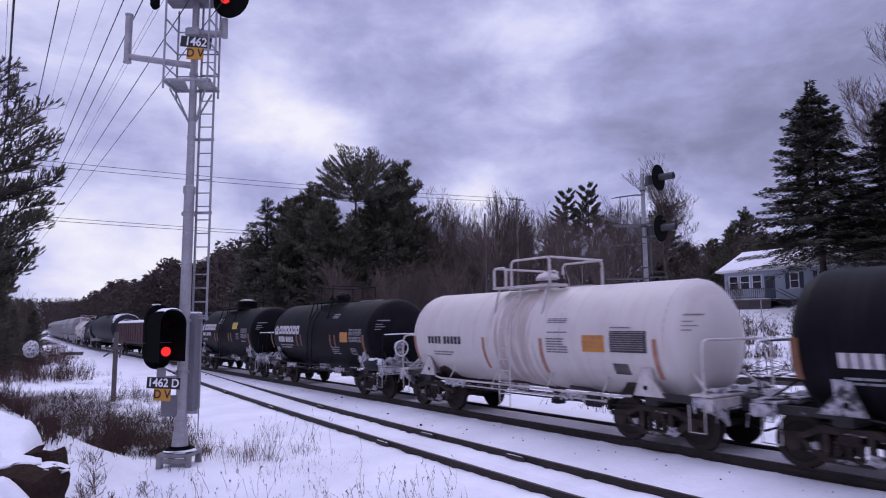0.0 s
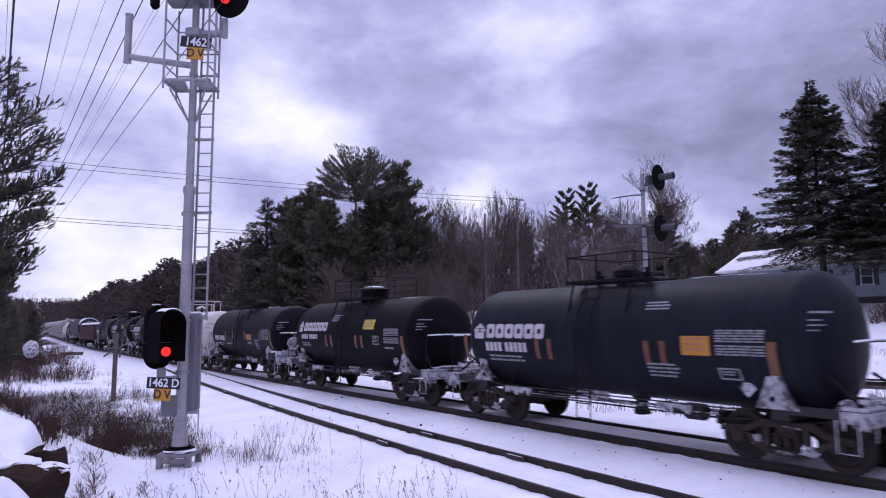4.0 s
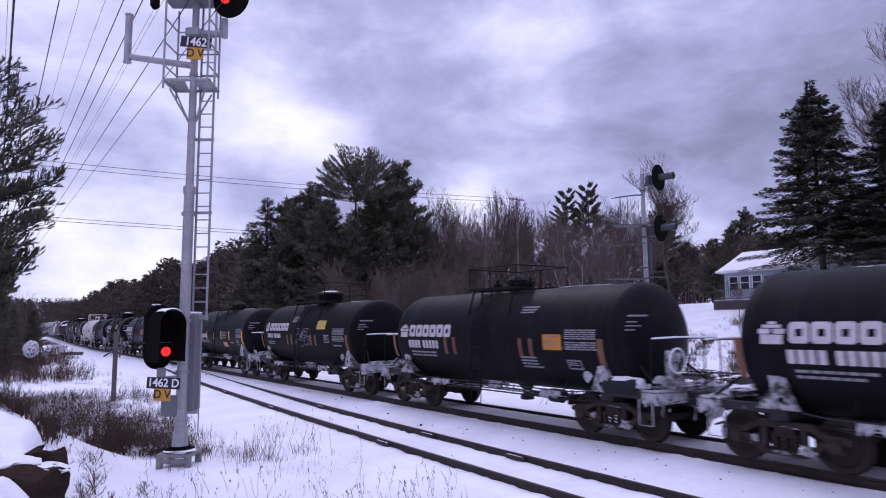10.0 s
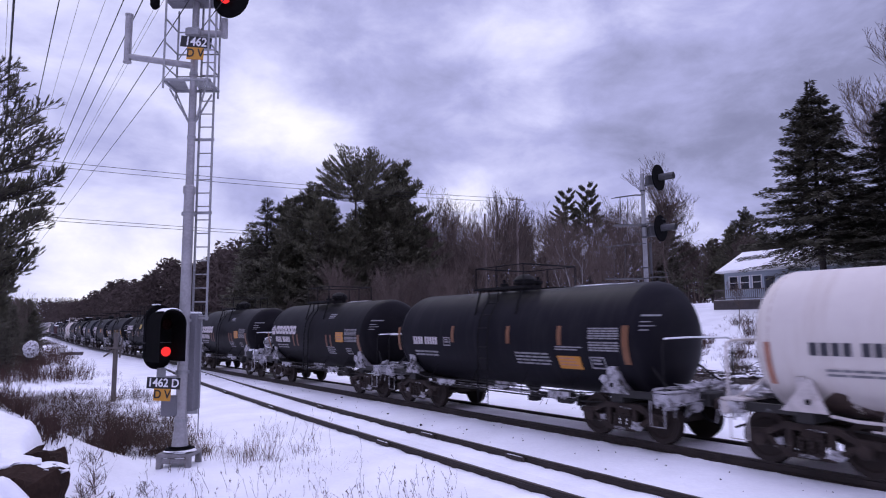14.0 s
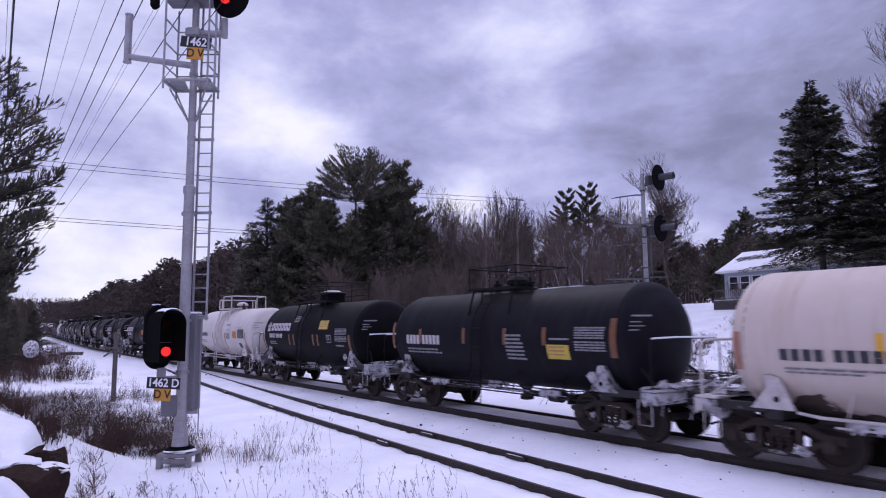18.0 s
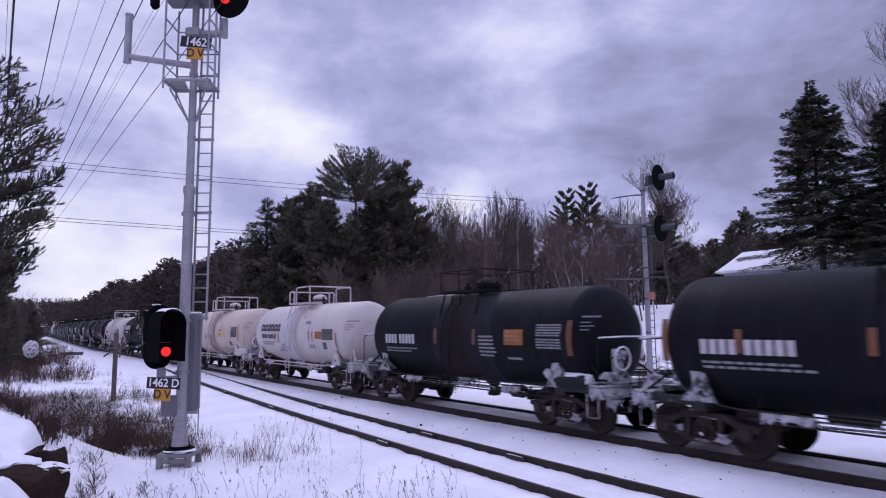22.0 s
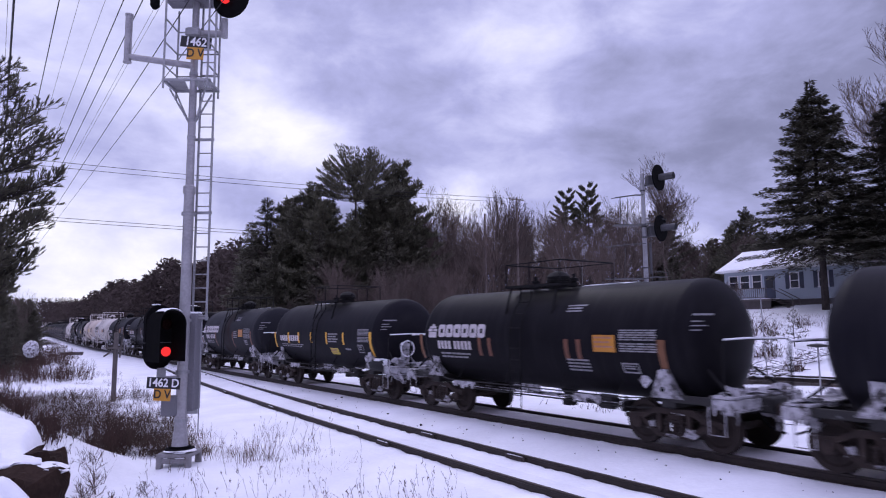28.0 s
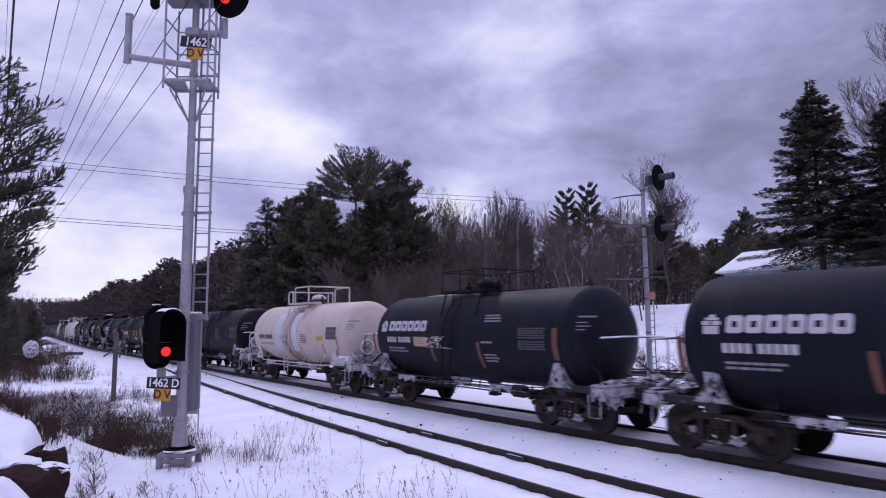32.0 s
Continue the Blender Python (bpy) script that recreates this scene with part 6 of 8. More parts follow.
def far_woods():
    """Woods that close the distance, and unseen ones added behind: many ragged crowns in one sheet of stuff."""
    rnd = random.Random(5)
    vs, fs = [], []

    def crown(x, y, z, h, w):
        cone = rnd.random() < 0.45
        for _ in range(70):
            k = rnd.random() ** 0.8
            wid = w * ((1.05 - k) if cone else math.sin(math.pi * (0.18 + 0.75 * k)) * 0.9) * math.sqrt(rnd.random())
            a = rnd.uniform(0, 2 * math.pi)
            c = Vector((x + wid * math.cos(a), y + wid * math.sin(a), z + h * (0.06 + 0.94 * k)))
            u = Vector((rnd.uniform(-1, 1), rnd.uniform(-1, 1), rnd.uniform(-0.6, 0.8))).normalized() * w * rnd.uniform(0.14, 0.34)
            v = u.cross(Vector((rnd.uniform(-1, 1), rnd.uniform(-1, 1), rnd.uniform(-1, 1)))).normalized() * w * rnd.uniform(0.06, 0.16)
            b = len(vs)
            vs.extend((tuple(c - u), tuple(c + v), tuple(c + u)))
            fs.append((b, b + 1, b + 2))
        b = len(vs)
        vs.extend(((x - 0.12, y, z - 1), (x + 0.12, y, z - 1), (x, y, z + h)))
        fs.append((b, b + 1, b + 2))

    def band(a0, a1, d0, d1, count, rise, spread, clear=9):
        for _ in range(count):
            az, d = rnd.uniform(a0, a1), rnd.uniform(d0, d1)
            x, y = at_bearing(az, d)
            if abs(MAIN.beside(x, y)[0]) < clear:
                continue
            z = ground_z(x, y)
            h = (rise(az) + rnd.uniform(-spread, spread)) * d + 2.56 - z
            if h > 2:
                crown(x, y, z, h, min(h * 0.22, 3.2))

    band(-47, -31.7, 90, 170, 260, lambda a: 0.025 + max(0, -34 - a) * 0.002, 0.010)
    def crest(a):
        return float(np.interp(a, (-36, -29.2, -28.4, -27.3, -26.6, -24.6, -24.2, -23.6, -23.0, -22.4, -21.6, -20.5, -18.5, -15.5), (0.043, 0.043, 0.050, 0.063, 0.074, 0.073, 0.083, 0.092, 0.105, 0.109, 0.104, 0.10, 0.12, 0.125)))

    band(-36.8, -29.0, 590, 720, 420, lambda a: 0.042, 0.004, 0)   # closes the end of the cutting
    band(-36.8, -27.0, 330, 480, 620, lambda a: min(0.042, crest(a)) - 0.006, 0.005)
    band(-30.0, -21.2, 250, 330, 420, lambda a: min(0.058, crest(a)) - 0.008, 0.006)
    band(-28.6, -15.5, 130, 240, 620, lambda a: crest(a) - 0.010, 0.009)
    band(-19, 38, 105, 150, 900, lambda a: (0.112 if a < -2 or a > 17 else 0.094) + 0.008 * math.sin(a * 0.27), 0.02)
    band(36.5, 64, 60, 150, 300, lambda a: 0.2, 0.05)
    for _ in range(420):                            # unseen woods added behind and beside the viewpoint, to darken sides that face it
        az, d = rnd.uniform(55, 305), rnd.uniform(32, 75)
        x, y = d * math.sin(radians(az)), d * math.cos(radians(az))
        if abs(MAIN.beside(x, y)[0]) > 9:
            h = rnd.uniform(9, 16)
            crown(x, y, ground_z(x, y), h, h * 0.26)
    m = Mesh()
    m.v, m.f = vs, fs
    ob = part("far_woods", plain_mesh(m, "far_woods", M["farwood"]), None)
    return tagged(ob, "dense dark leafless and evergreen woods on the hills", "woods", kind="stuff")


far_woods()


# ---------------------------------------------------------------- near signal mast
def ring_disc(m, c, nrm, r, thick, n=28):
    """A flat round plate."""
    c, nrm = Vector(c), Vector(nrm).normalized()
    m.rod(c - nrm * thick / 2, c + nrm * thick / 2, r, r, n)
    return m


def hood(m, c, nrm, r, ln, n=14, open_angle=0.9):
    """A visor: an open tube over a lens, cut away below."""
    c, nrm = Vector(c), Vector(nrm).normalized()
    up = Vector((0, 0, 1))
    side = nrm.cross(up).normalized()
    for rr, flip in ((r, 1), (r - 0.012, -1)):
        rows = []
        for d in (0, ln):
            row = []
            for i in range(n + 1):
                a = -math.pi / 2 + open_angle + (2 * math.pi - 2 * open_angle) * i / n
                row.append(c + nrm * d + side * rr * math.cos(a) + up * rr * math.sin(a))
            rows.append(row)
        m.quad_grid(rows)
    return m


def plate(parent, name, cx, cz, y, w, h, back, text, ink, size, label, tilt=2.5):
    p = part(name, Mesh().box(cx, y, cz, w, 0.012, h, 0.004), back, parent, label)
    lettering(text, size, ink, "lettering", p, Matrix.Translation((cx, y - 0.008, cz)) @ Matrix.Rotation(math.pi / 2, 4, "X"))
    p.matrix_basis = Matrix.Translation((cx, y, cz)) @ Matrix.Rotation(radians(tilt), 4, "Y") @ Matrix.Translation((-cx, -y, -cz))
    return p


def near_signal():
    gz = ground_z(-5.53, 14.2)
    sg = thing("signal_mast", "tall silver railway signal mast with ladder, platform and red lights", "railway signal", pose(-5.53, 14.2, 0))
    # foundation frame
    fm = Mesh().box(0, 0, gz + 0.23, 0.70, 0.70, 0.08, 0.015)
    part("base_plate", fm, M["concrete"], sg, "grey steel foundation plate with snow")
    for x in (-0.29, 0.29):
        for y in (-0.29, 0.29):
            part("base_leg", Mesh().box(x, y, gz + 0.05, 0.12, 0.12, 0.36, 0.02), M["concrete"], sg)
    part("base_beam", Mesh().box(0, -0.30, gz + 0.12, 0.5, 0.06, 0.1, 0.01), M["concrete"], sg)
    part("snow_crust", lump(Mesh(), (0.1, -0.1, gz + 0.30), (0.32, 0.3, 0.03), 3, 3, 0.5), M["snow_cap"], sg)
    part("flange", Mesh().lathe([(gz + 0.29, 0.30), (gz + 0.33, 0.30), (gz + 0.34, 0.22), (gz + 0.38, 0.22)], "z", 20), M["signal_black"], sg)
    ps = Mesh().lathe([(gz + 0.32, 0.185), (gz + 0.42, 0.16), (gz + 0.75, 0.128), (0.85, 0.116), (5.42, 0.108), (5.46, 0.13), (5.60, 0.13), (5.64, 0.085), (10.9, 0.072)], "z", 20)
    part("mast", shade_by_angle(ps.data("mast", M["silver"]), 0.5), M["silver"], sg)
    for z in (0.62, 1.62, 2.7, 5.0, 6.7, 7.1, 8.15, 8.75):
        part("clamp", Mesh().lathe([(z - 0.035, 0.092 if z > 5.6 else 0.145), (z + 0.035, 0.092 if z > 5.6 else 0.145)], "z", 16), M["galv"], sg)
    # ladder on the track side
    lx0, lx1, ly = 0.10, 0.40, 0.18
    for x in (lx0, lx1):
        part("ladder_rail", Mesh().box(x, ly, 6.40, 0.035, 0.05, 7.4), M["galv"], sg)
    lad = Mesh().rod((lx0, ly, 0), (lx1, ly, 0), 0.014, n=6).data("rung", M["galv"])
    part("conduit", Mesh().rod((lx1 - 0.1, ly, 0.3), (lx1 - 0.1, ly, 2.75), 0.014), M["galv"], sg)
    for k in range(22):
        part("rung", lad, None, sg, at=pose(0, 0, 2.8 + 0.3 * k))
    for z in (2.75, 5.05, 6.7):
        part("ladder_bracket", Mesh().box(0.2, 0.15, z, 0.5, 0.03, 0.06), M["galv"], sg)
    # service platform and its cage
    pl = part("platform", Mesh().box(0.0, 0.25, 7.86, 0.98, 0.06, 0.05).box(0.0, -0.45, 7.86, 0.98, 0.06, 0.05).box(-0.48, -0.1, 7.86, 0.06, 0.72, 0.05).box(0.47, -0.1, 7.86, 0.06, 0.72, 0.05), M["galv"], sg)
    slat = Mesh().box(0, 0, 0, 0.02, 0.7, 0.03, rot=None).data("grating_bar", M["galv"])
    for k in range(26):
        x = -0.45 + 0.036 * k
        if abs(x) > 0.12:
            part("grating_bar", slat, None, pl, at=pose(x, -0.1, 7.88, 0, 0, 12))
    for x in (-0.48, 0.47):
        for y in (0.25, -0.45):
            part("cage_post", Mesh().rod((x, y, 7.68), (x, y, 9.75), 0.024), M["galv"], sg)
    part("cage_post", Mesh().rod((0.62, -0.45, 7.7), (0.62, -0.45, 9.4), 0.02), M["galv"], sg)
    for z in (8.2, 8.72, 9.25):
        cr = Mesh().rod((-0.48, 0.25, z), (-0.48, -0.45, z), 0.018).rod((0.47, 0.25, z), (0.47, -0.45, z), 0.018).rod((-0.48, 0.25, z), (0.47, 0.25, z), 0.018)
        part("cage_rail", cr, M["galv"], sg)
    for x, y in ((-0.40, -0.3), (-0.40, 0.1), (0.38, -0.3), (0.38, 0.1)):
        part("brace", Mesh().rod((x, y, 7.72), (0.07 * (1 if x > 0 else -1), 0, 7.05), 0.022), M["galv"], sg)
    part("top_platform", Mesh().box(-0.05, -0.1, 9.86, 1.2, 0.75, 0.06, 0.01).box(-0.3, -0.3, 9.72, 0.4, 0.2, 0.12, 0.02), M["cabinet"], sg)
    part("marker_lamp", Mesh().lathe([(9.55, 0.05), (9.62, 0.10), (9.78, 0.10), (9.84, 0.05)], "z", 12, (-0.80, -0.3, 0)).rod((-0.8, -0.3, 9.8), (-0.5, -0.2, 9.86), 0.03), M["signal_black"], sg)
    # the empty bracket on one side
    ar = Mesh().rod((-1.48, 0.0, 8.58), (0.0, 0.0, 8.35), 0.07, 0.075, 14)
    part("bracket_arm", shade_by_angle(ar.data("bracket_arm", M["silver"]), 0.6), M["silver"], sg)
    st = Mesh().lathe([(8.44, 0.09), (8.47, 0.09), (8.47, 0.078), (9.53, 0.078), (9.53, 0.09), (9.57, 0.09), (9.57, 0.02)], "z", 16, (-1.50, 0, 0))
    part("bracket_stub", shade_by_angle(st.data("bracket_stub", M["silver"]), 0.6), M["silver"], sg)
    # the upper head on the other side
    a2 = Mesh().rod((0.0, -0.05, 9.10), (0.74, -0.2, 8.99), 0.07, 0.075, 14).rod((0.72, -0.2, 8.92), (0.72, -0.2, 9.34), 0.075, 0.075, 14)
    part("bracket_arm", shade_by_angle(a2.data("bracket_arm", M["silver"]), 0.6), M["silver"], sg)
    part("mast_clamp", Mesh().box(0, -0.05, 9.08, 0.32, 0.3, 0.20, 0.03), M["galv"], sg)
    f = Vector((-0.25, -1.0, 0)).normalized()
    hd = part("signal_head", ring_disc(Mesh(), (0.90, -0.35, 9.74), f, 0.43, 0.05), M["signal_black"], sg, "round black signal head with a lit red lens")
    part("lamp_case", Mesh().box(0.90, -0.18, 9.74, 0.36, 0.3, 0.36, 0.06), M["signal_black"], hd)
    c = Vector((0.80, -0.42, 9.72))
    part("visor", hood(Mesh(), c, f, 0.17, 0.34), M["signal_black"], hd)
    part("lens", ring_disc(Mesh(), c, f, 0.12, 0.02, 20), M["lamp_red"], hd, "lit red lens")
    plate(sg, "number_plate", 0.14, 8.77, -0.30, 0.68, 0.25, M["plate_black"], "1462", M["plate_white"], 0.27, "black plate with white numerals", 6)
    plate(sg, "letter_plate", 0.13, 8.515, -0.30, 0.37, 0.28, M["plate_amber"], "D V", M["plate_black"], 0.26, "amber plate with black letters")
    # the low head
    g = Vector((0.74, -0.67, 0)).normalized()
    w = g.cross(Vector((0, 0, 1))).normalized()
    if w.x < 0:
        w = -w
    cx, cy, cz = -0.45, -0.22, 2.36
    mid = Vector((cx, cy, cz))

    def oval(half_w, straight, n=28):
        """An upright oval outline: half width, half length of its straight sides."""
        pts = []
        for i in range(n):
            a = 2 * math.pi * (i + 0.5) / n
            pts.append((half_w * math.cos(a), half_w * math.sin(a) + (straight if math.sin(a) >= 0 else -straight)))
        return pts

    out = oval(0.29, 0.38)
    bp = Mesh().quad_grid([[mid + w * u + Vector((0, 0, v)) + g * d for u, v in out] for d in (-0.03, 0.03)], True)
    bp.f.append(tuple(range(27, -1, -1)))
    bp.f.append(tuple(range(28, 56)))
    low = part("signal_head", bp, M["signal_black"], sg, "black two-lens signal head with the red lens lit")
    # one deep tunnel visor over both lenses, open below and in front
    arch = [(0.275, -0.50)] + [(0.275 * math.cos(math.pi * k / 12), 0.27 + 0.275 * math.sin(math.pi * k / 12)) for k in range(13)] + [(-0.275, -0.50)]
    vis = Mesh()
    for sc in (1.0, 0.955):
        vis.quad_grid([[mid + w * u * sc + Vector((0, 0, v if v < 0 else 0.27 + (v - 0.27) * sc)) + g * d for u, v in arch] for d in (0.02, 0.3, 0.66)])
    a_, b_ = [[mid + w * u * sc + Vector((0, 0, v if v < 0 else 0.27 + (v - 0.27) * sc)) + g * 0.66 for u, v in arch] for sc in (1.0, 0.955)]
    vis.quad_grid([a_, b_])
    vm = vis.data("visor", M["signal_black"])
    part("visor", shade_by_angle(vm, 0.9), M["signal_black"], low, "deep black tunnel visor with snow on top")
    sn = [(0.30 * math.cos(math.pi * (0.28 + 0.44 * k / 8)), 0.27 + 0.30 * math.sin(math.pi * (0.28 + 0.44 * k / 8))) for k in range(9)]
    part("snow_cap", Mesh().quad_grid([[mid + w * u + Vector((0, 0, v + lift)) + g * d for u, v in sn] for d, lift in ((0.22, 0.0), (0.26, 0.02), (0.62, 0.022), (0.645, 0.0))]), M["snow_cap"], low)
    part("snow_cap", Mesh().box(cx - 0.08, cy + 0.02, cz + 0.67, 0.16, 0.10, 0.03, 0.01), M["snow_cap"], low)
    part("lamp_case", Mesh().box(0, 0, 0, 0.42, 0.26, 0.95, 0.05).data("lamp_case", M["signal_black"]), None, low, at=Matrix.Translation(mid - g * 0.17) @ Matrix.Rotation(math.atan2(w.y, w.x), 4, "Z"))
    part("lens", ring_disc(Mesh(), Vector((cx, cy, 2.05)) + w * 0.15 + g * 0.05, g, 0.10, 0.02, 22), M["lamp_red"], low, "lit red lens")
    part("lens", ring_disc(Mesh(), Vector((cx, cy, 2.62)) + w * 0.15 + g * 0.05, g, 0.115, 0.02, 22), M["lens_dark"], low, "unlit dark lens")
    part("seam", Mesh().box(0, 0, 0, 0.60, 0.07, 0.015).data("seam", M["galv_dark"]), None, low, at=Matrix.Translation(mid + Vector((0, 0, -0.12))) @ Matrix.Rotation(math.atan2(w.y, w.x), 4, "Z"))
    part("head_post", Mesh().rod((-0.36, cy, 1.2), (-0.36, cy, 1.72), 0.09, n=12).rod((-0.36, cy, 1.5), (0, 0, 1.5), 0.05, n=10), M["galv"], sg)
    plate(sg, "number_plate", -0.17, 1.43, -0.54, 0.68, 0.23, M["plate_black"], "1462 D", M["plate_white"], 0.235, "black plate with white numerals")
    plate(sg, "letter_plate", -0.19, 1.20, -0.54, 0.35, 0.25, M["plate_amber"], "D V", M["plate_black"], 0.235, "amber plate with black letters")
    part("junction_box", Mesh().box(-0.22, 0.0, 0.92, 0.34, 0.25, 0.42, 0.02), M["cabinet"], sg)
    cb = part("equipment_cabinet", Mesh().box(0.08, 0.22, 1.82, 0.33, 0.40, 2.04, 0.02), M["cabinet"], sg, "tall grey equipment cabinet with a snowy top")
    part("snow_cap", Mesh().box(0.08, 0.22, 2.86, 0.31, 0.38, 0.05, 0.02), M["snow_cap"], cb)
    part("cabinet_bracket", Mesh().box(0.1, 0.08, 0.78, 0.42, 0.06, 0.08), M["galv"], sg)
    return sg


near_signal()


# ---------------------------------------------------------------- far signal mast
def far_signal():
    x, y = 8.55, 27.8
    gz = ground_z(x, y)
    sg = thing("signal_mast", "grey railway signal mast with two round heads and platforms", "railway signal", pose(x, y, 0))
    part("base_plate", Mesh().box(0, 0, gz + 0.1, 0.7, 0.7, 0.3, 0.03), M["concrete"], sg)
    part("mast", shade_by_angle(Mesh().lathe([(gz + 0.2, 0.13), (4.0, 0.10), (6.9, 0.095), (6.92, 0.088), (8.95, 0.085), (8.97, 0.05)], "z", 16).data("mast", M["galv"]), 0.5), M["galv"], sg)
    f = Vector((0.72, -0.69, 0))
    for z in (8.72, 6.55):
        hd = part("signal_head", ring_disc(Mesh(), (0.62, -0.25, z), f, 0.56, 0.05), M["signal_black"], sg, "round black signal target with a long visor")
        part("lamp_case", Mesh().box(0.35, -0.1, z - 0.1, 0.42, 0.35, 0.45, 0.04), M["galv_dark"], hd)
        part("visor", hood(Mesh(), Vector((0.66, -0.27, z)), f, 0.15, 0.62, 14, 0.5), M["galv_dark"], hd)
        part("bracket_arm", Mesh().rod((0, 0, z - 0.3), (0.5, -0.2, z - 0.25), 0.05), M["galv_dark"], sg)
    for z0, z1, xl in ((6.72, 7.95, -1.25), (4.45, 5.85, -1.65)):
        part("platform", Mesh().box(xl / 2, 0.0, z0, -xl + 0.1, 0.42, 0.04, 0.01), M["galv_dark"], sg)
        part("platform", Mesh().box(0.45, 0, z0 + 0.06, 0.9, 0.25, 0.03, 0.01), M["galv_dark"], sg)
        for yy in (-0.3, 0.3):
            part("cage_rail", Mesh().tube([(xl * 1.02, yy, z1 - 0.05 + 0.12 * yy), (xl * 0.35, yy * 0.9, z1 + 0.06 + 0.1 * yy), (0, yy * 0.4, z1 + 0.08)], 0.016), M["galv_dark"], sg)
            part("cage_post", Mesh().rod((xl * (0.85 if yy < 0 else 0.5), yy, z0), (xl * (0.85 if yy < 0 else 0.45), yy, z1 - 0.05), 0.018 if z0 > 6 else 0.009), M["galv_dark"], sg)
        part("cage_rail", Mesh().tube([(0.05, -0.1, z0 + 0.25), (0.5, -0.2, z0 + 0.28), (0.9, -0.2, z0 + 0.2)], 0.014), M["galv_dark"], sg)
        for s_ in (-1, 1):
            part("brace", Mesh().rod((0.6 * s_, 0, z0), (0, 0, z0 - 0.5), 0.02), M["galv_dark"], sg)
    for z in (2.2, 3.6, 4.9, 6.2, 6.65, 8.2):
        part("clamp", Mesh().lathe([(z - 0.03, 0.125), (z + 0.03, 0.125)], "z", 12), M["galv_dark"], sg)
    for xx in (0.16, 0.36):
        part("ladder_rail", Mesh().rod((xx, 0.3, gz + 0.4), (xx, 0.3, 7.4), 0.018), M["galv_dark"], sg)
    rung = Mesh().rod((0.16, 0.3, 0), (0.36, 0.3, 0), 0.012).data("rung", M["galv_dark"])
    for k in range(22):
        part("rung", rung, None, sg, at=pose(0, 0, 0.6 + 0.3 * k))
    part("number_plate", Mesh().box(0.12, -0.17, 3.72, 0.30, 0.02, 0.34, 0.01), M["mk_rust"], sg, "small orange number plate")
    part("wire_box", Mesh().box(0.22, 0, 5.3, 0.1, 0.1, 1.3, 0.02), M["galv_dark"], sg)


far_signal()


# ---------------------------------------------------------------- house on the rise
def house():
    yaw = math.atan2(-0.809, 0.588)
    ho = thing("house", "pale blue bungalow with a snow-covered roof behind spruces", "house", Matrix.Translation((26.2, 61.5, 4.60)) @ Matrix.Rotation(yaw, 4, "Z"))
    L, D, H = 17.0, 8.4, 2.72
    part("wall", Mesh().box(L / 2, D / 2, H / 2 - 0.1, L, D, H + 0.2), M["siding"], ho, "pale blue clapboard walls")
    board = Mesh().box(L / 2, -0.012, 0, L, 0.024, 0.17).data("clapboard", M["siding"])
    for k in range(15):
        part("clapboard", board, None, ho, at=pose(0, 0, 0.12 + 0.178 * k, 5))
    part("foundation", Mesh().box(L / 2, D / 2, -0.55, L + 0.02, D + 0.02, 1.0), M["house_base"], ho)
    e, rz = 0.55, H + 2.0
    rf = Mesh()
    rf.v = [(-e, -e, H), (L + e, -e, H), (L + e, D + e, H), (-e, D + e, H), (-e, D / 2, rz), (L + e, D / 2, rz), (-e, -e, H - 0.16), (L + e, -e, H - 0.16), (L + e, D + e, H - 0.16), (-e, D + e, H - 0.16)]
    rf.f = [(0, 1, 5, 4), (1, 2, 5), (2, 3, 4, 5), (3, 0, 4), (0, 6, 7, 1), (1, 7, 8, 2), (2, 8, 9, 3), (3, 9, 6, 0), (6, 9, 8, 7)]
    part("gable", Mesh().prism([(0.0, H), (D, H), (D / 2, rz - 0.22)], "x", 0.01, 0.14), M["siding"], ho)
    roof = part("roof", rf, M["house_white"], ho)
    sn = Mesh()
    sn.v = [(-e + .1, -e + .1, H + .07), (L + e - .1, -e + .1, H + .07), (L + e - .1, D + e - .1, H + .07), (-e + .1, D + e - .1, H + .07), (-e + .1, D / 2, rz + .12), (L + e - .1, D / 2, rz + .12)]
    sn.f = [(0, 1, 5, 4), (1, 2, 5), (2, 3, 4, 5), (3, 0, 4)]
    part("snow_cover", sn, M["snow_cap"], roof, "thick snow on the roof")
    part("gutter", Mesh().box(L / 2, -e - 0.05, H - 0.06, L + 1.1, 0.12, 0.12, 0.02), M["house_white"], ho)

    def window(x, z, w, h, shutters):
        wf = Mesh().box(x, -0.05, z + h / 2, w + 0.16, 0.06, 0.08).box(x, -0.05, z - h / 2, w + 0.2, 0.09, 0.08).box(x - w / 2, -0.05, z, 0.08, 0.06, h).box(x + w / 2, -0.05, z, 0.08, 0.06, h).box(x, -0.05, z, w, 0.05, 0.05)
        wi = part("window", wf, M["house_white"], ho)
        for s in (1, -1):
            part("pane", Mesh().box(x, -0.03, z + s * h / 4, w - 0.06, 0.02, h / 2 - 0.06), M["glass"], wi)
        if shutters:
            for s in (1, -1):
                sh = Mesh().box(x + s * (w / 2 + 0.24), -0.05, z, 0.34, 0.05, h + 0.1, 0.01)
                for k in range(8):
                    sh.box(x + s * (w / 2 + 0.24), -0.085, z - h / 2 + 0.1 + k * h / 8, 0.26, 0.02, 0.05)
                part("shutter", sh, M["shutter"], ho)

    window(6.4, 1.55, 0.72, 1.3, True)
    window(8.75, 1.55, 0.75, 1.3, True)
    window(12.0, 1.55, 0.85, 1.3, True)
    for x in (0.9, 2.0, 3.1):
        window(x, 1.6, 0.85, 1.2, False)
    dr = part("door", Mesh().box(4.25, -0.05, 1.03, 0.92, 0.06, 2.05, 0.01), M["shutter"], ho, "dark front door")
    part("pane", Mesh().box(4.25, -0.09, 1.45, 0.6, 0.02, 0.9), M["glass"], dr)
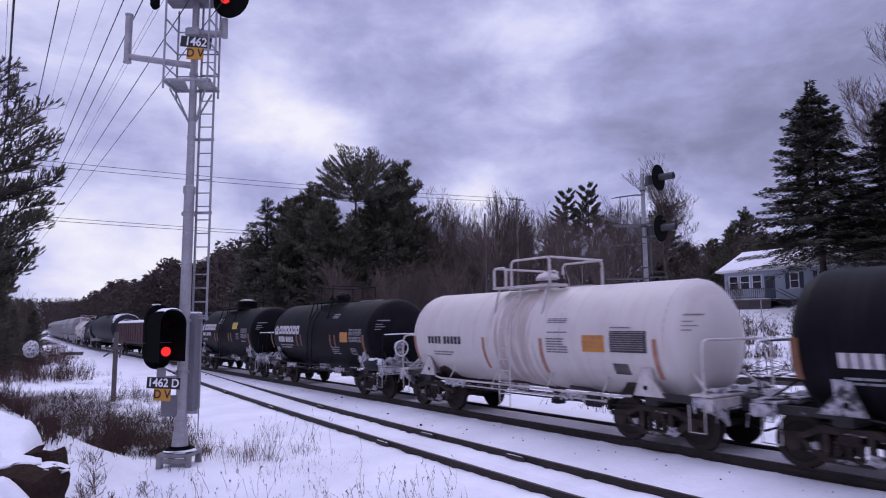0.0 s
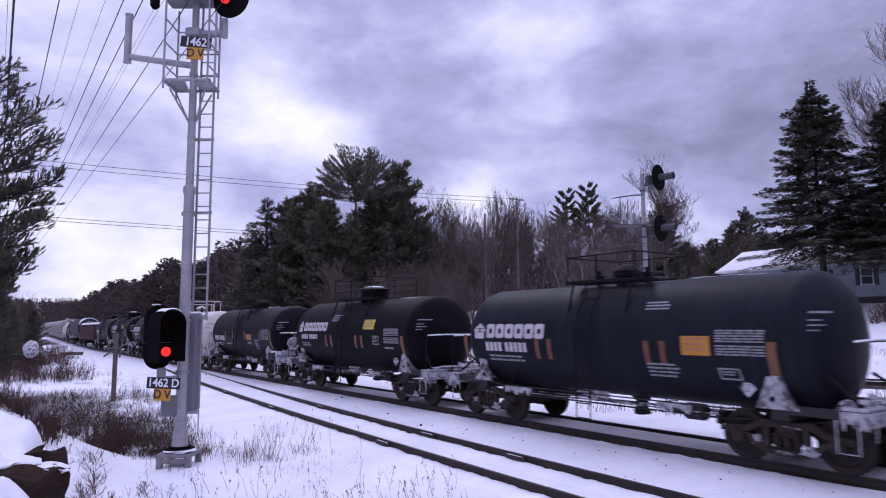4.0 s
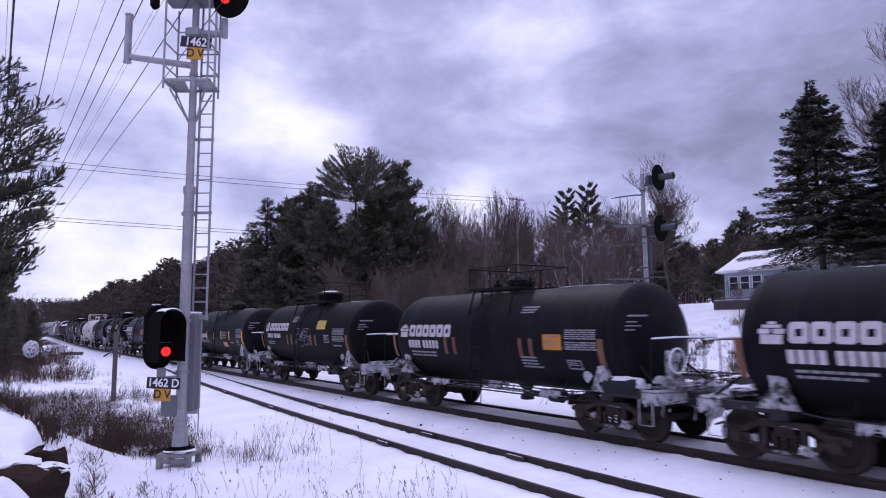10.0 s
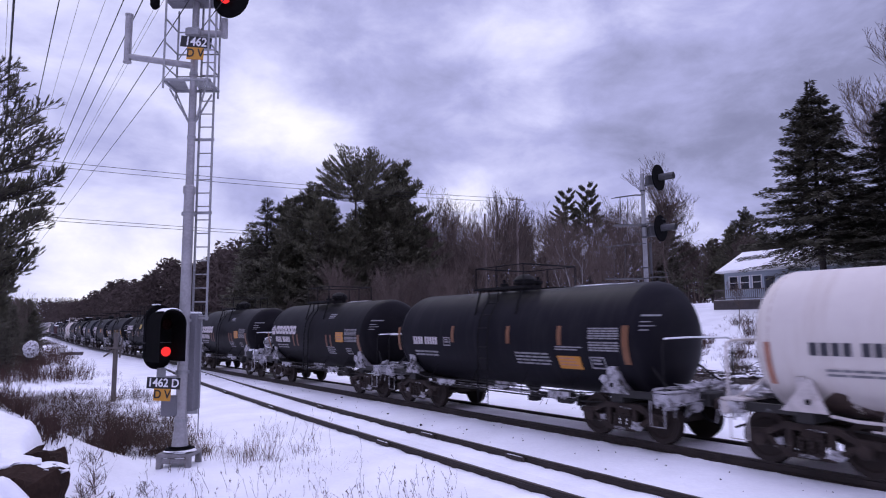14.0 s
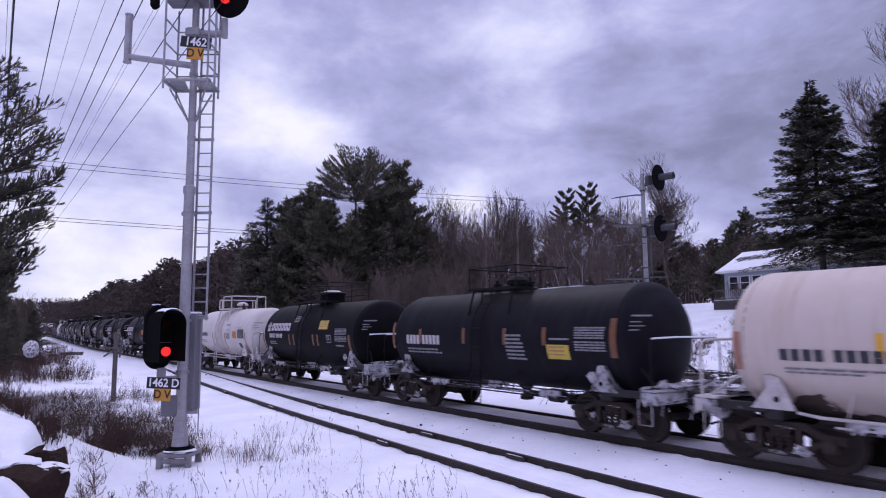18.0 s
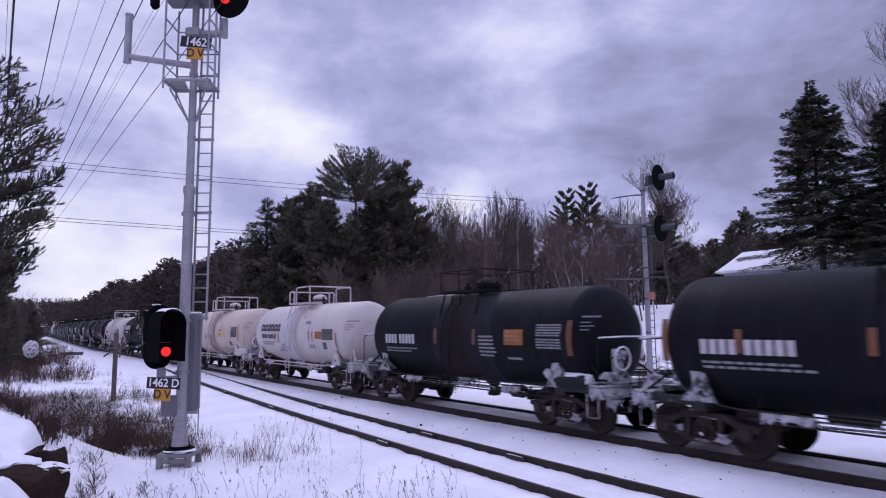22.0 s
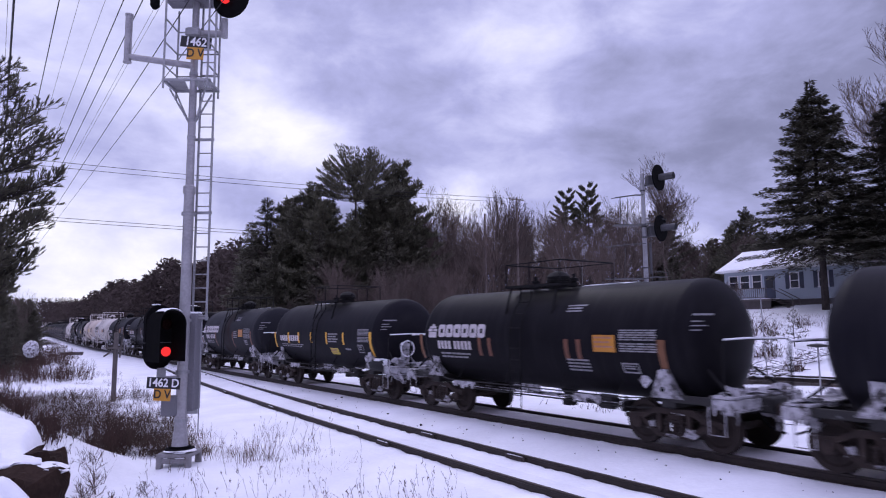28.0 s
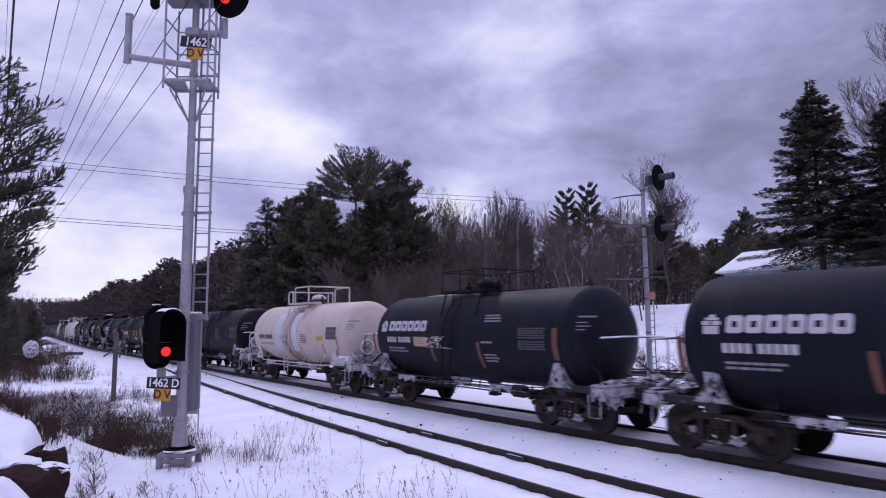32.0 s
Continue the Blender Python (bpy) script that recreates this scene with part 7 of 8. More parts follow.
    # porch with rails and steps
    part("porch_deck", Mesh().box(2.5, -0.95, -0.08, 5.4, 1.8, 0.14, 0.01), M["wood_grey"], ho)
    part("snow_cover", Mesh().box(2.5, -0.95, 0.02, 5.2, 1.6, 0.06, 0.02), M["snow_cap"], ho)
    part("porch_skirt", Mesh().box(2.5, -1.75, -0.55, 5.3, 0.06, 0.85), M["house_base"], ho)
    part("railing", Mesh().box(2.4, -1.78, 0.92, 5.0, 0.07, 0.07).box(2.4, -1.78, 0.15, 5.0, 0.05, 0.05), M["wood_grey"], ho)
    bal = Mesh().box(0, -1.78, 0.53, 0.04, 0.04, 0.74).data("baluster", M["wood_grey"])
    for k in range(26):
        part("baluster", bal, None, ho, at=pose(0.05 + 0.19 * k, 0, 0))
    for k in range(5):
        part("step", Mesh().box(5.45 + 0.28 * k, -1.0, -0.1 - 0.17 * k, 0.32, 1.2, 0.08, 0.01), M["wood_grey"], ho)
    for y in (-1.6, -0.4):
        part("stair_rail", Mesh().rod((5.2, y, 0.9), (6.9, y, -0.05), 0.04).rod((6.9, y, -0.9), (6.9, y, -0.05), 0.04), M["wood_grey"], ho)


house()


# ---------------------------------------------------------------- poles and wires
def wire(points, r, label, sag=0.0):
    m = Mesh()
    a, b = Vector(points[0]), Vector(points[1])
    n = 14
    pts = [a.lerp(b, i / n) - Vector((0, 0, sag * 4 * (i / n) * (1 - i / n))) for i in range(n + 1)]
    m.tube(pts, r, 5)
    ob = part("overhead_wire", m, M["wire"])
    return tagged(ob, label, "wire", group="overhead wires")


ALONG = Vector((-0.678, 1.0, 0.0392))
for x, y, z, r in ((-7.91, 11.63, 8.6, 0.022), (-9.88, 14.32, 10.0, 0.005), (-8.25, 13.57, 9.6, 0.012), (-8.71, 15.12, 10.4, 0.005), (-8.29, 15.51, 10.6, 0.005), (-7.06, 13.97, 9.8, 0.012), (-6.73, 14.17, 9.9, 0.012), (-7.16, 15.92, 10.8, 0.005), (-7.03, 15.92, 10.8, 0.005), (-5.30, 13.22, 9.4, 0.012), (-4.58, 13.23, 9.4, 0.011)):
    p = Vector((x, y, z))
    wire((p - ALONG * 14, p + ALONG * 150), r, "dark power cable strung along the railway")
for off in (0.0, 0.4):
    wire(((-33.2, 45.0, 14.76 - off), (7.9, 70.0, 16.0 - off)), 0.020, "dark power cable across the tracks", 0.35)
    wire(((-37.0, 60.0, 12.75 - off * 0.8), (2.0, 97.0, 15.0 - off * 0.8)), 0.026, "dark power cable across the tracks", 0.3)
wire(((7.9, 70.0, 15.6), (30, 120, 18)), 0.022, "dark power cable leading into the woods", 0.5)


def utility_pole(x, y, top, arm):
    gz = ground_z(x, y)
    po = thing("utility_pole", "weathered wooden utility pole at the wood's edge", "pole", pose(x, y, 0))
    part("pole", Mesh().rod((0, 0, gz - 0.1), (0, 0, top), 0.14, 0.10, 12), M["pole"], po)
    if arm:
        part("crossarm", Mesh().box(0, 0, top - 0.25, 1.9, 0.1, 0.12, 0.01, Matrix.Rotation(0.5, 3, "Z")), M["pole"], po)
        for dx in (-0.8, 0.8):
            part("insulator", Mesh().lathe([(top - 0.19, 0.03), (top - 0.12, 0.05), (top - 0.05, 0.03)], "z", 8, (dx * 0.88, dx * 0.48, 0)), M["galv"], po)


utility_pole(7.95, 70.0, 16.15, True)
utility_pole(4.51, 70.0, 14.4, False)


# ---------------------------------------------------------------- siding and lineside posts
def siding():
    ob = thing("siding_track", "rusty siding track on a low dark bed behind the main line", "track", kind="structure")
    side = Vector((0.69, 0.72, 0))
    for off, nm in ((0.0, "rail"), (1.5, "rail")):
        a = SIDE_AT + side * off - SIDE_DIR * 45
        b = SIDE_AT + side * off + SIDE_DIR * 60
        m = Mesh()
        rows = [[p + side * o + Vector((0, 0, 0.12 + h)) for o, h in rail_profile()] for p in (a, b)]
        m.quad_grid(rows, True)
        part(nm, m, M["rail"], ob)
    m = Mesh()
    rows = []
    for p in (SIDE_AT - SIDE_DIR * 45, SIDE_AT + SIDE_DIR * 60):
        rows.append([p + side * o + Vector((0, 0, h)) for o, h in ((-0.55, -0.4), (-0.32, -0.06), (1.9, -0.02), (2.3, -0.4))])
    m.quad_grid(rows, False)
    part("bed", m, M["tie"], ob, "dark timber and ballast bed")
    m = Mesh()
    rows = []
    for p in (SIDE_AT - SIDE_DIR * 45, SIDE_AT + SIDE_DIR * 60):
        rows.append([p + side * o + Vector((0, 0, h)) for o, h in ((0.1, -0.02), (0.3, 0.05), (1.2, 0.05), (1.4, -0.02))])
    m.quad_grid(rows, False)
    part("snow_fill", m, M["snow"], ob)


siding()


def marker(x, y, h, r, lean, kind):
    gz = ground_z(x, y)
    if kind == "post":
        ob = thing("fence_post", "thin leaning steel post standing in the snow", "post", pose(x, y, gz))
        part("post", Mesh().rod((0, 0, -0.2), (lean * h, 0, h), r, r, 6), M["galv"], ob)
        part("cap", Mesh().lathe([(h - 0.02, r * 1.3), (h + 0.03, r * 1.3)], "z", 6, (lean * h, 0, 0)), M["galv"], ob)
    else:
        ob = thing("switch_marker", "steel marker post with a flat oval target", "marker", pose(x, y, gz))
        part("post", Mesh().rod((0, 0, -0.2), (0, 0, h), r, r, 6), M["galv"], ob)
        part("target", Mesh().lathe([(h - 0.14, 0.10), (h - 0.10, 0.36), (h - 0.05, 0.36), (h + 0.0, 0.08)], "z", 18), M["steel_dark"], ob)


marker(16.0, 33.2, 4.1, 0.027, -0.03, "post")
marker(13.6, 24.3, 2.0, 0.03, 0.0, "target")
marker(20.4, 33.6, 1.5, 0.05, 0.02, "target")


def parked_car():
    x, y = 12.6, 57.0
    gz = ground_z(x, y)
    ob = thing("parked_car", "snow-covered pale car parked at the wood's edge", "car", Matrix.Translation((x, y, gz)) @ Matrix.Rotation(-0.7, 4, "Z"))
    prof = [(-2.2, 0.35), (-2.25, 0.75), (-1.9, 0.95), (-1.0, 1.05), (-0.5, 1.45), (0.9, 1.48), (1.55, 1.02), (2.15, 0.9), (2.25, 0.6), (2.2, 0.35)]
    part("body", Mesh().prism(prof, "y", -0.85, 0.85), M["house_white"], ob)
    part("snow_cap", Mesh().prism([(-2.1, 0.93), (-1.0, 1.05), (-0.5, 1.46), (0.9, 1.49), (0.8, 1.62), (-0.5, 1.6), (-1.1, 1.2), (-2.0, 1.08)], "y", -0.8, 0.8), M["snow_cap"], ob)
    part("window", Mesh().prism([(-0.85, 1.08), (-0.42, 1.38), (0.85, 1.4), (1.25, 1.08)], "y", -0.865, -0.855), M["glass"], ob)
    for wx in (-1.4, 1.4):
        for sy in (-0.8, 0.8):
            part("tyre", Mesh().lathe([(sy - 0.1, 0.2), (sy - 0.1, 0.33), (sy + 0.1, 0.33), (sy + 0.1, 0.2)], "y", 16, (wx, 0, 0.33)), M["signal_black"], ob)


parked_car()


def lineside_sign():
    x, y = -13.5, 27.5
    gz = ground_z(x, y)
    ob = thing("wooden_sign_post", "weathered wooden post with broken crossarms beside the track", "sign post", pose(x, y, 0))
    part("post", Mesh().box(0, 0, (gz + 2.25) / 2, 0.15, 0.14, 2.25 - gz + 0.2, 0.015), M["wood_grey"], ob)
    part("arm", Mesh().box(0, -0.09, 1.72, 0.72, 0.03, 0.10, 0.01), M["wood_grey"], ob)
    part("arm", Mesh().box(-0.24, -0.12, 1.50, 0.45, 0.03, 0.07, 0.01, Matrix.Rotation(-0.6, 3, "Y")), M["wood_grey"], ob)
    part("arm", Mesh().box(0.28, -0.12, 1.75, 0.07, 0.03, 0.85, 0.01, Matrix.Rotation(0.12, 3, "Y")), M["wood_grey"], ob)


lineside_sign()


def timber_stack(x, y, w, d, h, yaw, label):
    gz = ground_z(x, y)
    ob = thing("timber_stack", label, "timber", Matrix.Translation((x, y, gz)) @ Matrix.Rotation(yaw, 4, "Z"))
    n = max(1, int(h / 0.2))
    for k in range(n):
        part("sleeper", Mesh().box(0.03 * k, 0, 0.1 + 0.2 * k, w, d, 0.18, 0.02), M["wood_grey"], ob)
    part("snow_cap", Mesh().box(0, 0, n * 0.2 + 0.04, w * 0.96, d * 0.92, 0.09, 0.03), M["snow_cap"], ob)


timber_stack(-41.2, 74.0, 2.2, 1.2, 0.6, 0.4, "low stack of old sleepers under snow")


# ---------------------------------------------------------------- rock, shrubs, weeds
def chunk(m, outline, z0, z1, taper, c, seed):
    """An angular broken block of rock."""
    rnd = random.Random(seed)
    bm = bmesh.new()
    for x, y in outline:
        for z, k in ((z0, 1.08), (z0 + (z1 - z0) * 0.6, 1.0 + rnd.uniform(-0.05, 0.05)), (z1, taper)):
            bm.verts.new((x * k + c[0] + rnd.uniform(-0.05, 0.05), y * k + c[1] + rnd.uniform(-0.05, 0.05), z + rnd.uniform(-0.07, 0.07) + 0.12 * x * (z > z0 + 0.1) * -1))
    bmesh.ops.convex_hull(bm, input=bm.verts)
    bmesh.ops.delete(bm, geom=[v for v in bm.verts if not v.link_faces], context="VERTS")
    bmesh.ops.triangulate(bm, faces=bm.faces)
    bmesh.ops.subdivide_edges(bm, edges=bm.edges, cuts=5, use_grid_fill=True)
    b = len(m.v)
    bm.verts.index_update()
    for v in bm.verts:
        q = v.co + Vector((0.07, 0.07, 0.07)) * (noise.noise(v.co * 3.5) + 0.6 * noise.noise(v.co * 9) + 0.45 * noise.cell(v.co * 7) - 0.3)
        m.v.append(tuple(q))
    for f in bm.faces:
        m.f.append(tuple(b + v.index for v in f.verts))
    bm.free()
    return m


def snow_bank():
    """The drifted bank that the boulder sticks out of."""
    m = Mesh()
    rows = []
    for iy in range(64):
        y = 6.9 + 5.6 * iy / 63
        row = []
        for ix in range(56):
            x = -8.6 + 4.3 * ix / 55
            rag = 0.10 * noise.noise((x * 1.3, y * 1.3, 2)) + 0.05 * noise.noise((x * 4, y * 4, 7))
            e = -0.552 * y + rag
            a = smooth(e, e - 0.62, x)
            b = smooth(7.98, 8.42, y + rag * 0.8) * (1.27 + 0.34 * smooth(8.3, 9.6, y)) * smooth(12.3, 10.4, y)
            front = min(1.5, max(0.0, 1.44 + (-4.82 - x) * 0.9)) * smooth(-4.28, -4.62, x) * smooth(7.0, 7.45, y)
            lump_ = max(a * b, front * smooth(7.95, 7.6, y))
            row.append((x, y, min(ground_z(x, y), 0.3) - 0.06 + lump_ * (1 + 0.25 * rag)))
        rows.append(row)
    m.quad_grid(rows)
    ob = part("snow_bank", m, M["snow"], smooth=True)
    tagged(ob, "smooth drifted snow bank over the boulder", "snow bank")


def boulder():
    ob = thing("boulder", "dark brown split boulder poking out of a snow bank", "rock", pose(-5.1, 8.02, 0))
    part("rock", chunk(Mesh(), [(-0.75, -0.12), (-0.3, -0.20), (0.42, -0.16), (0.54, 0.05), (0.40, 0.45), (-0.7, 0.45)], -0.4, 0.93, 0.93, (0, 0), 2), M["rock"], ob)
    part("rock", chunk(Mesh(), [(-0.20, -0.12), (0.16, -0.16), (0.26, 0.05), (0.14, 0.22), (-0.2, 0.2)], -0.3, 1.0, 0.8, (0.06, 0.52), 5), M["rock"], ob)
    part("snow_cap", shade_by_angle(lump(Mesh(), (-0.40, 0.20, 0.94), (0.62, 0.34, 0.11), 5, 4, 0.4).data("snow_cap", M["snow_cap"]), 1.2), None, ob)
    part("snow_cap", shade_by_angle(lump(Mesh(), (0.16, 0.20, 0.87), (0.38, 0.24, 0.075), 6, 4, 0.4).data("snow_cap", M["snow_cap"]), 1.2), None, ob)


snow_bank()
boulder()


def blade(vs, fs, p, d, ln, w):
    b = len(vs)
    s = Vector((d.y, -d.x, 0))
    s = (s.normalized() if s.length > 1e-3 else Vector((1, 0, 0))) * w
    m_ = p + d * ln * 0.55
    t = p + d * ln + Vector((d.x, d.y, 0)) * ln * 0.25
    vs.extend((tuple(p - s), tuple(p + s), tuple(m_ + s * 0.8), tuple(m_ - s * 0.8), tuple(t)))
    fs.append((b, b + 1, b + 2, b + 3))
    fs.append((b + 3, b + 2, b + 4))


def weeds():
    rnd = random.Random(21)
    sets = {"weed": ([], []), "weed_dark": ([], [])}

    def clump(x, y, h, n, key, lean=0.5, w=0.006):
        vs, fs = sets[key]
        z = ground_z(x, y)
        for _ in range(n):
            d = Vector((rnd.uniform(-lean, lean), rnd.uniform(-lean, lean), 1)).normalized()
            blade(vs, fs, Vector((x + rnd.uniform(-0.15, 0.15), y + rnd.uniform(-0.15, 0.15), z - 0.02)), d, h * rnd.uniform(0.5, 1.15), w * rnd.uniform(0.7, 1.4))

    for _ in range(3600):                           # brush below the bank
        az = rnd.uniform(-38, -19)
        y = rnd.uniform(15.4, 33) if rnd.random() < 0.85 else rnd.uniform(33, 46)
        x = y * math.tan(radians(az))
        off = PASS.beside(x, y)[0]
        if off > -3.4 or y < 15.4 + max(0.0, -7.0 - x) * rnd.uniform(0.75, 1.1):
            continue
        dens = 0.6 * noise.noise((x * 0.35, y * 0.35, 1.7)) + 0.8 * noise.noise((x * 1.1, y * 0.8, 4.7)) + 0.12
        if dens < rnd.uniform(-0.05, 0.4):
            continue
        clump(x, y, rnd.uniform(0.2, 0.7) * (0.6 + 0.8 * max(0, dens)), 8, "weed_dark" if noise.noise((x * 0.5, y * 0.5, 9)) > 0.05 else "weed", rnd.uniform(0.6, 1.8), 0.004)
    for _ in range(8500):                         # tangled twigs of the low thickets
        az, y = rnd.uniform(-38, -20.5), rnd.uniform(15.6, 30)
        x = y * math.tan(radians(az))
        edge = 15.5 + max(0.0, -7.0 - x) * 1.0
        if PASS.beside(x, y)[0] > -4.2 or y < edge + rnd.uniform(0, 0.5) or rnd.random() < 0.75 * smooth(edge + 2.5, edge + 6.5, y) or 0.6 * noise.noise((x * 0.5, y * 0.4, 3.1)) + 0.7 * noise.noise((x * 1.4, y * 1.0, 8.1)) < -0.08 - 0.25 * smooth(edge + 3.0, edge + 0.5, y) + rnd.uniform(-0.12, 0.12):
            continue
        vs, fs = sets["weed_dark"]
        z = ground_z(x, y)
        for _ in range(5):
            d = Vector((rnd.uniform(-1, 1), rnd.uniform(-1, 1), rnd.uniform(-0.2, 1.2))).normalized()
            blade(vs, fs, Vector((x + rnd.uniform(-0.2, 0.2), y + rnd.uniform(-0.2, 0.2), z + rnd.uniform(0, 0.35))), d, rnd.uniform(0.12, 0.36), 0.006)
    for _ in range(420):                            # weeds on the spoil bank
        x, y = rnd.uniform(-11.5, -6.4), rnd.uniform(11.0, 14.6)
        if noise.noise((x * 0.8, y * 0.8, 12)) > -0.1:
            clump(x, y, rnd.uniform(0.1, 0.4), 5, "weed_dark", 0.9, 0.004)
    for _ in range(1000):                           # thin grass through the snow near the mast
        az = rnd.uniform(-34, 4)
        y = rnd.uniform(10.2, 17.5)
        x = y * math.tan(radians(az))
        off = PASS.beside(x, y)[0]
        if off > -1.9 or noise.noise((x * 0.5, y * 0.5, 5)) + 0.5 * noise.noise((x * 1.9, y * 1.9, 2)) < rnd.uniform(-0.05, 0.22):
            continue
        clump(x, y, rnd.uniform(0.05, 0.24), 4, "weed", 0.8, 0.0022)
    for _ in range(150):                            # taller dead stalks on the near verge
        y = rnd.uniform(9.3, 11.4)
        x = y * math.tan(radians(rnd.uniform(-11, 3)))
        if PASS.beside(x, y)[0] < -1.7 and noise.noise((x * 1.1, y * 1.1, 31)) > -0.05:
            clump(x, y, rnd.uniform(0.12, 0.40), 3, "weed_dark" if rnd.random() < 0.4 else "weed", 0.45, 0.0035)
    for _ in range(55):                            # tufts round the mast's foot
        x, y = -4.6 + rnd.gauss(0, 0.9), 16.2 + rnd.gauss(0, 1.3)
        if PASS.beside(x, y)[0] < -1.6:
            clump(x, y, rnd.uniform(0.25, 0.55), 8, "weed", 0.55, 0.004)
    for _ in range(4600):                           # dry grass and twigs on the far slope
        az, y = rnd.uniform(-12, 35), rnd.uniform(20, 56)
        x = y * math.tan(radians(az))
        u = MAIN.beside(x, y)[0]
        if u < 3.2 or u > 48 or noise.noise((x * 0.22, y * 0.22, 6)) < rnd.uniform(-0.15, 0.3):
            continue
        clump(x, y, rnd.uniform(0.12, 0.5), 6, "weed_dark" if rnd.random() < 0.5 else "weed", 0.7, 0.006)
    for key, (vs, fs) in sets.items():
        m = Mesh()
        m.v, m.f = vs, fs
        tagged(part("dry_grass" if key == "weed" else "dry_brush", plain_mesh(m, "weeds", M[key]), None), "dry brown weeds standing through thin snow" if key == "weed" else "dark leafless brush and weeds below the bank", "weeds", kind="stuff")


weeds()


def weed_stalk(m, x, y, h, rnd):
    """One dry stalk with side twigs and seed heads, added to the stand."""
    p, d = Vector((x, y, ground_z(x, y) - 0.03)), Vector((rnd.uniform(-0.3, 0.3), rnd.uniform(-0.3, 0.3), 1)).normalized()
    n, r = 5, rnd.uniform(0.0028, 0.005)
    twiggy = rnd.random()
    for k in range(n):
        q = p + d * h / n
        m.rod(p, q, r * (1 - 0.13 * k), r * (1 - 0.13 * (k + 1)), 3, False)
        if k > 0 and twiggy > 0.25:
            for _ in range(rnd.choice((1, 1, 2))):
                t = (d + Vector((rnd.uniform(-1, 1), rnd.uniform(-1, 1), rnd.uniform(0.1, 0.7)))).normalized()
                e = q + t * h * rnd.uniform(0.08, 0.28)
                m.rod(q, e, r * 0.6, 0.0015, 3, False)
                if rnd.random() < 0.35:
                    m.rod(e, e + t * 0.03, 0.008, 0.002, 4)
        p, d = q, (d + Vector((rnd.uniform(-0.25, 0.25), rnd.uniform(-0.25, 0.25), 0))).normalized()
    if twiggy < 0.4:
        for _ in range(6):
            m.rod(p, p + Vector((rnd.uniform(-0.03, 0.03), rnd.uniform(-0.03, 0.03), rnd.uniform(-0.06, 0.03))), 0.006, 0.002, 3)


def weed_stand():
    rnd = random.Random(77)
    m = Mesh()
    for i in range(170):
        y = rnd.uniform(9.9, 12.9)
        x = y * math.tan(radians(rnd.uniform(-33, 1.5)))
        if PASS.beside(x, y)[0] < -1.6 and noise.noise((x * 0.9, y * 0.9, 31)) > -0.15:
            weed_stalk(m, x, y, rnd.uniform(0.15, 0.62), rnd)
    for i in range(46):                             # the tall ones nearest the viewpoint
        y = rnd.uniform(9.3, 10.3)
        weed_stalk(m, y * math.tan(radians(rnd.uniform(-14.0, 1.0))), y, rnd.uniform(0.3, 0.75), rnd)
    for i in range(16):
        weed_stalk(m, -7.2 + rnd.gauss(0, 0.45), 11.4 + rnd.gauss(0, 0.5), rnd.uniform(0.4, 1.0), rnd)
    for i in range(40):                             # round the mast and along the ditch edge
        weed_stalk(m, -4.2 + rnd.gauss(0, 1.0), 15.4 + rnd.gauss(0, 1.2), rnd.uniform(0.3, 0.9), rnd)
    tagged(part("weed_stalks", plain_mesh(m, "weed_stalks", M["weed_stem"]), None), "dry brown weed stalks standing through the snow", "weeds", kind="stuff")


weed_stand()


def shrub(x, y, h, w, seed, label, snow=False, stems=64):
    rnd = random.Random(seed)
    m = Mesh()
    for _ in range(stems):
        a, rr = rnd.uniform(0, 2 * math.pi), w * 0.75 * math.sqrt(rnd.random())
        p = Vector((math.cos(a) * rr, math.sin(a) * rr, -0.1))
        d = Vector((math.cos(a) * rnd.uniform(-0.2, 0.6), math.sin(a) * rnd.uniform(-0.2, 0.6), 1)).normalized()
        hh = h * rnd.uniform(0.45, 1.1) * (1.15 - 0.5 * rr / w)
        for k in range(3):
            q = p + d * hh * 0.36 * rnd.uniform(0.7, 1.1)
            m.rod(p, q, 0.012 * (1 - 0.25 * k), 0.009 * (1 - 0.3 * k), 3, False)
            for _ in range(3):
                t = (d + Vector((rnd.uniform(-1, 1), rnd.uniform(-1, 1), rnd.uniform(-0.2, 0.8)))).normalized()
                m.rod(q, q + t * hh * rnd.uniform(0.12, 0.34), 0.006, 0.002, 3, False)
            p, d = q, (d + Vector((rnd.uniform(-0.4, 0.4), rnd.uniform(-0.4, 0.4), 0.1))).normalized()
    ob = thing("shrub", label, "shrub", pose(x, y, ground_z(x, y) - 0.05))
    tagged(part("branchwork", m, M["thicket"], ob), kind="stuff")
    if snow:
        part("snow_cap", lump(Mesh(), (0, 0, h * 0.62), (w * 0.8, w * 0.8, h * 0.42), seed, 3, 0.2), M["snow_cap"], ob)
        pts = Mesh()
        for _ in range(160):
            a, b = rnd.uniform(0, 6.28), rnd.uniform(-0.4, 1.4)
            d = Vector((math.cos(a) * math.cos(b), math.sin(a) * math.cos(b), math.sin(b)))
            c = Vector((d.x * w * 0.78, d.y * w * 0.78, h * 0.62 + d.z * h * 0.4))
            pts.rod(c, c + d * 0.1 + Vector((rnd.uniform(-0.1, 0.1), 0, 0.04)), 0.012, 0.004, 3, False)
        part("branch_tip", pts, M["weed_dark"], ob)
    return ob


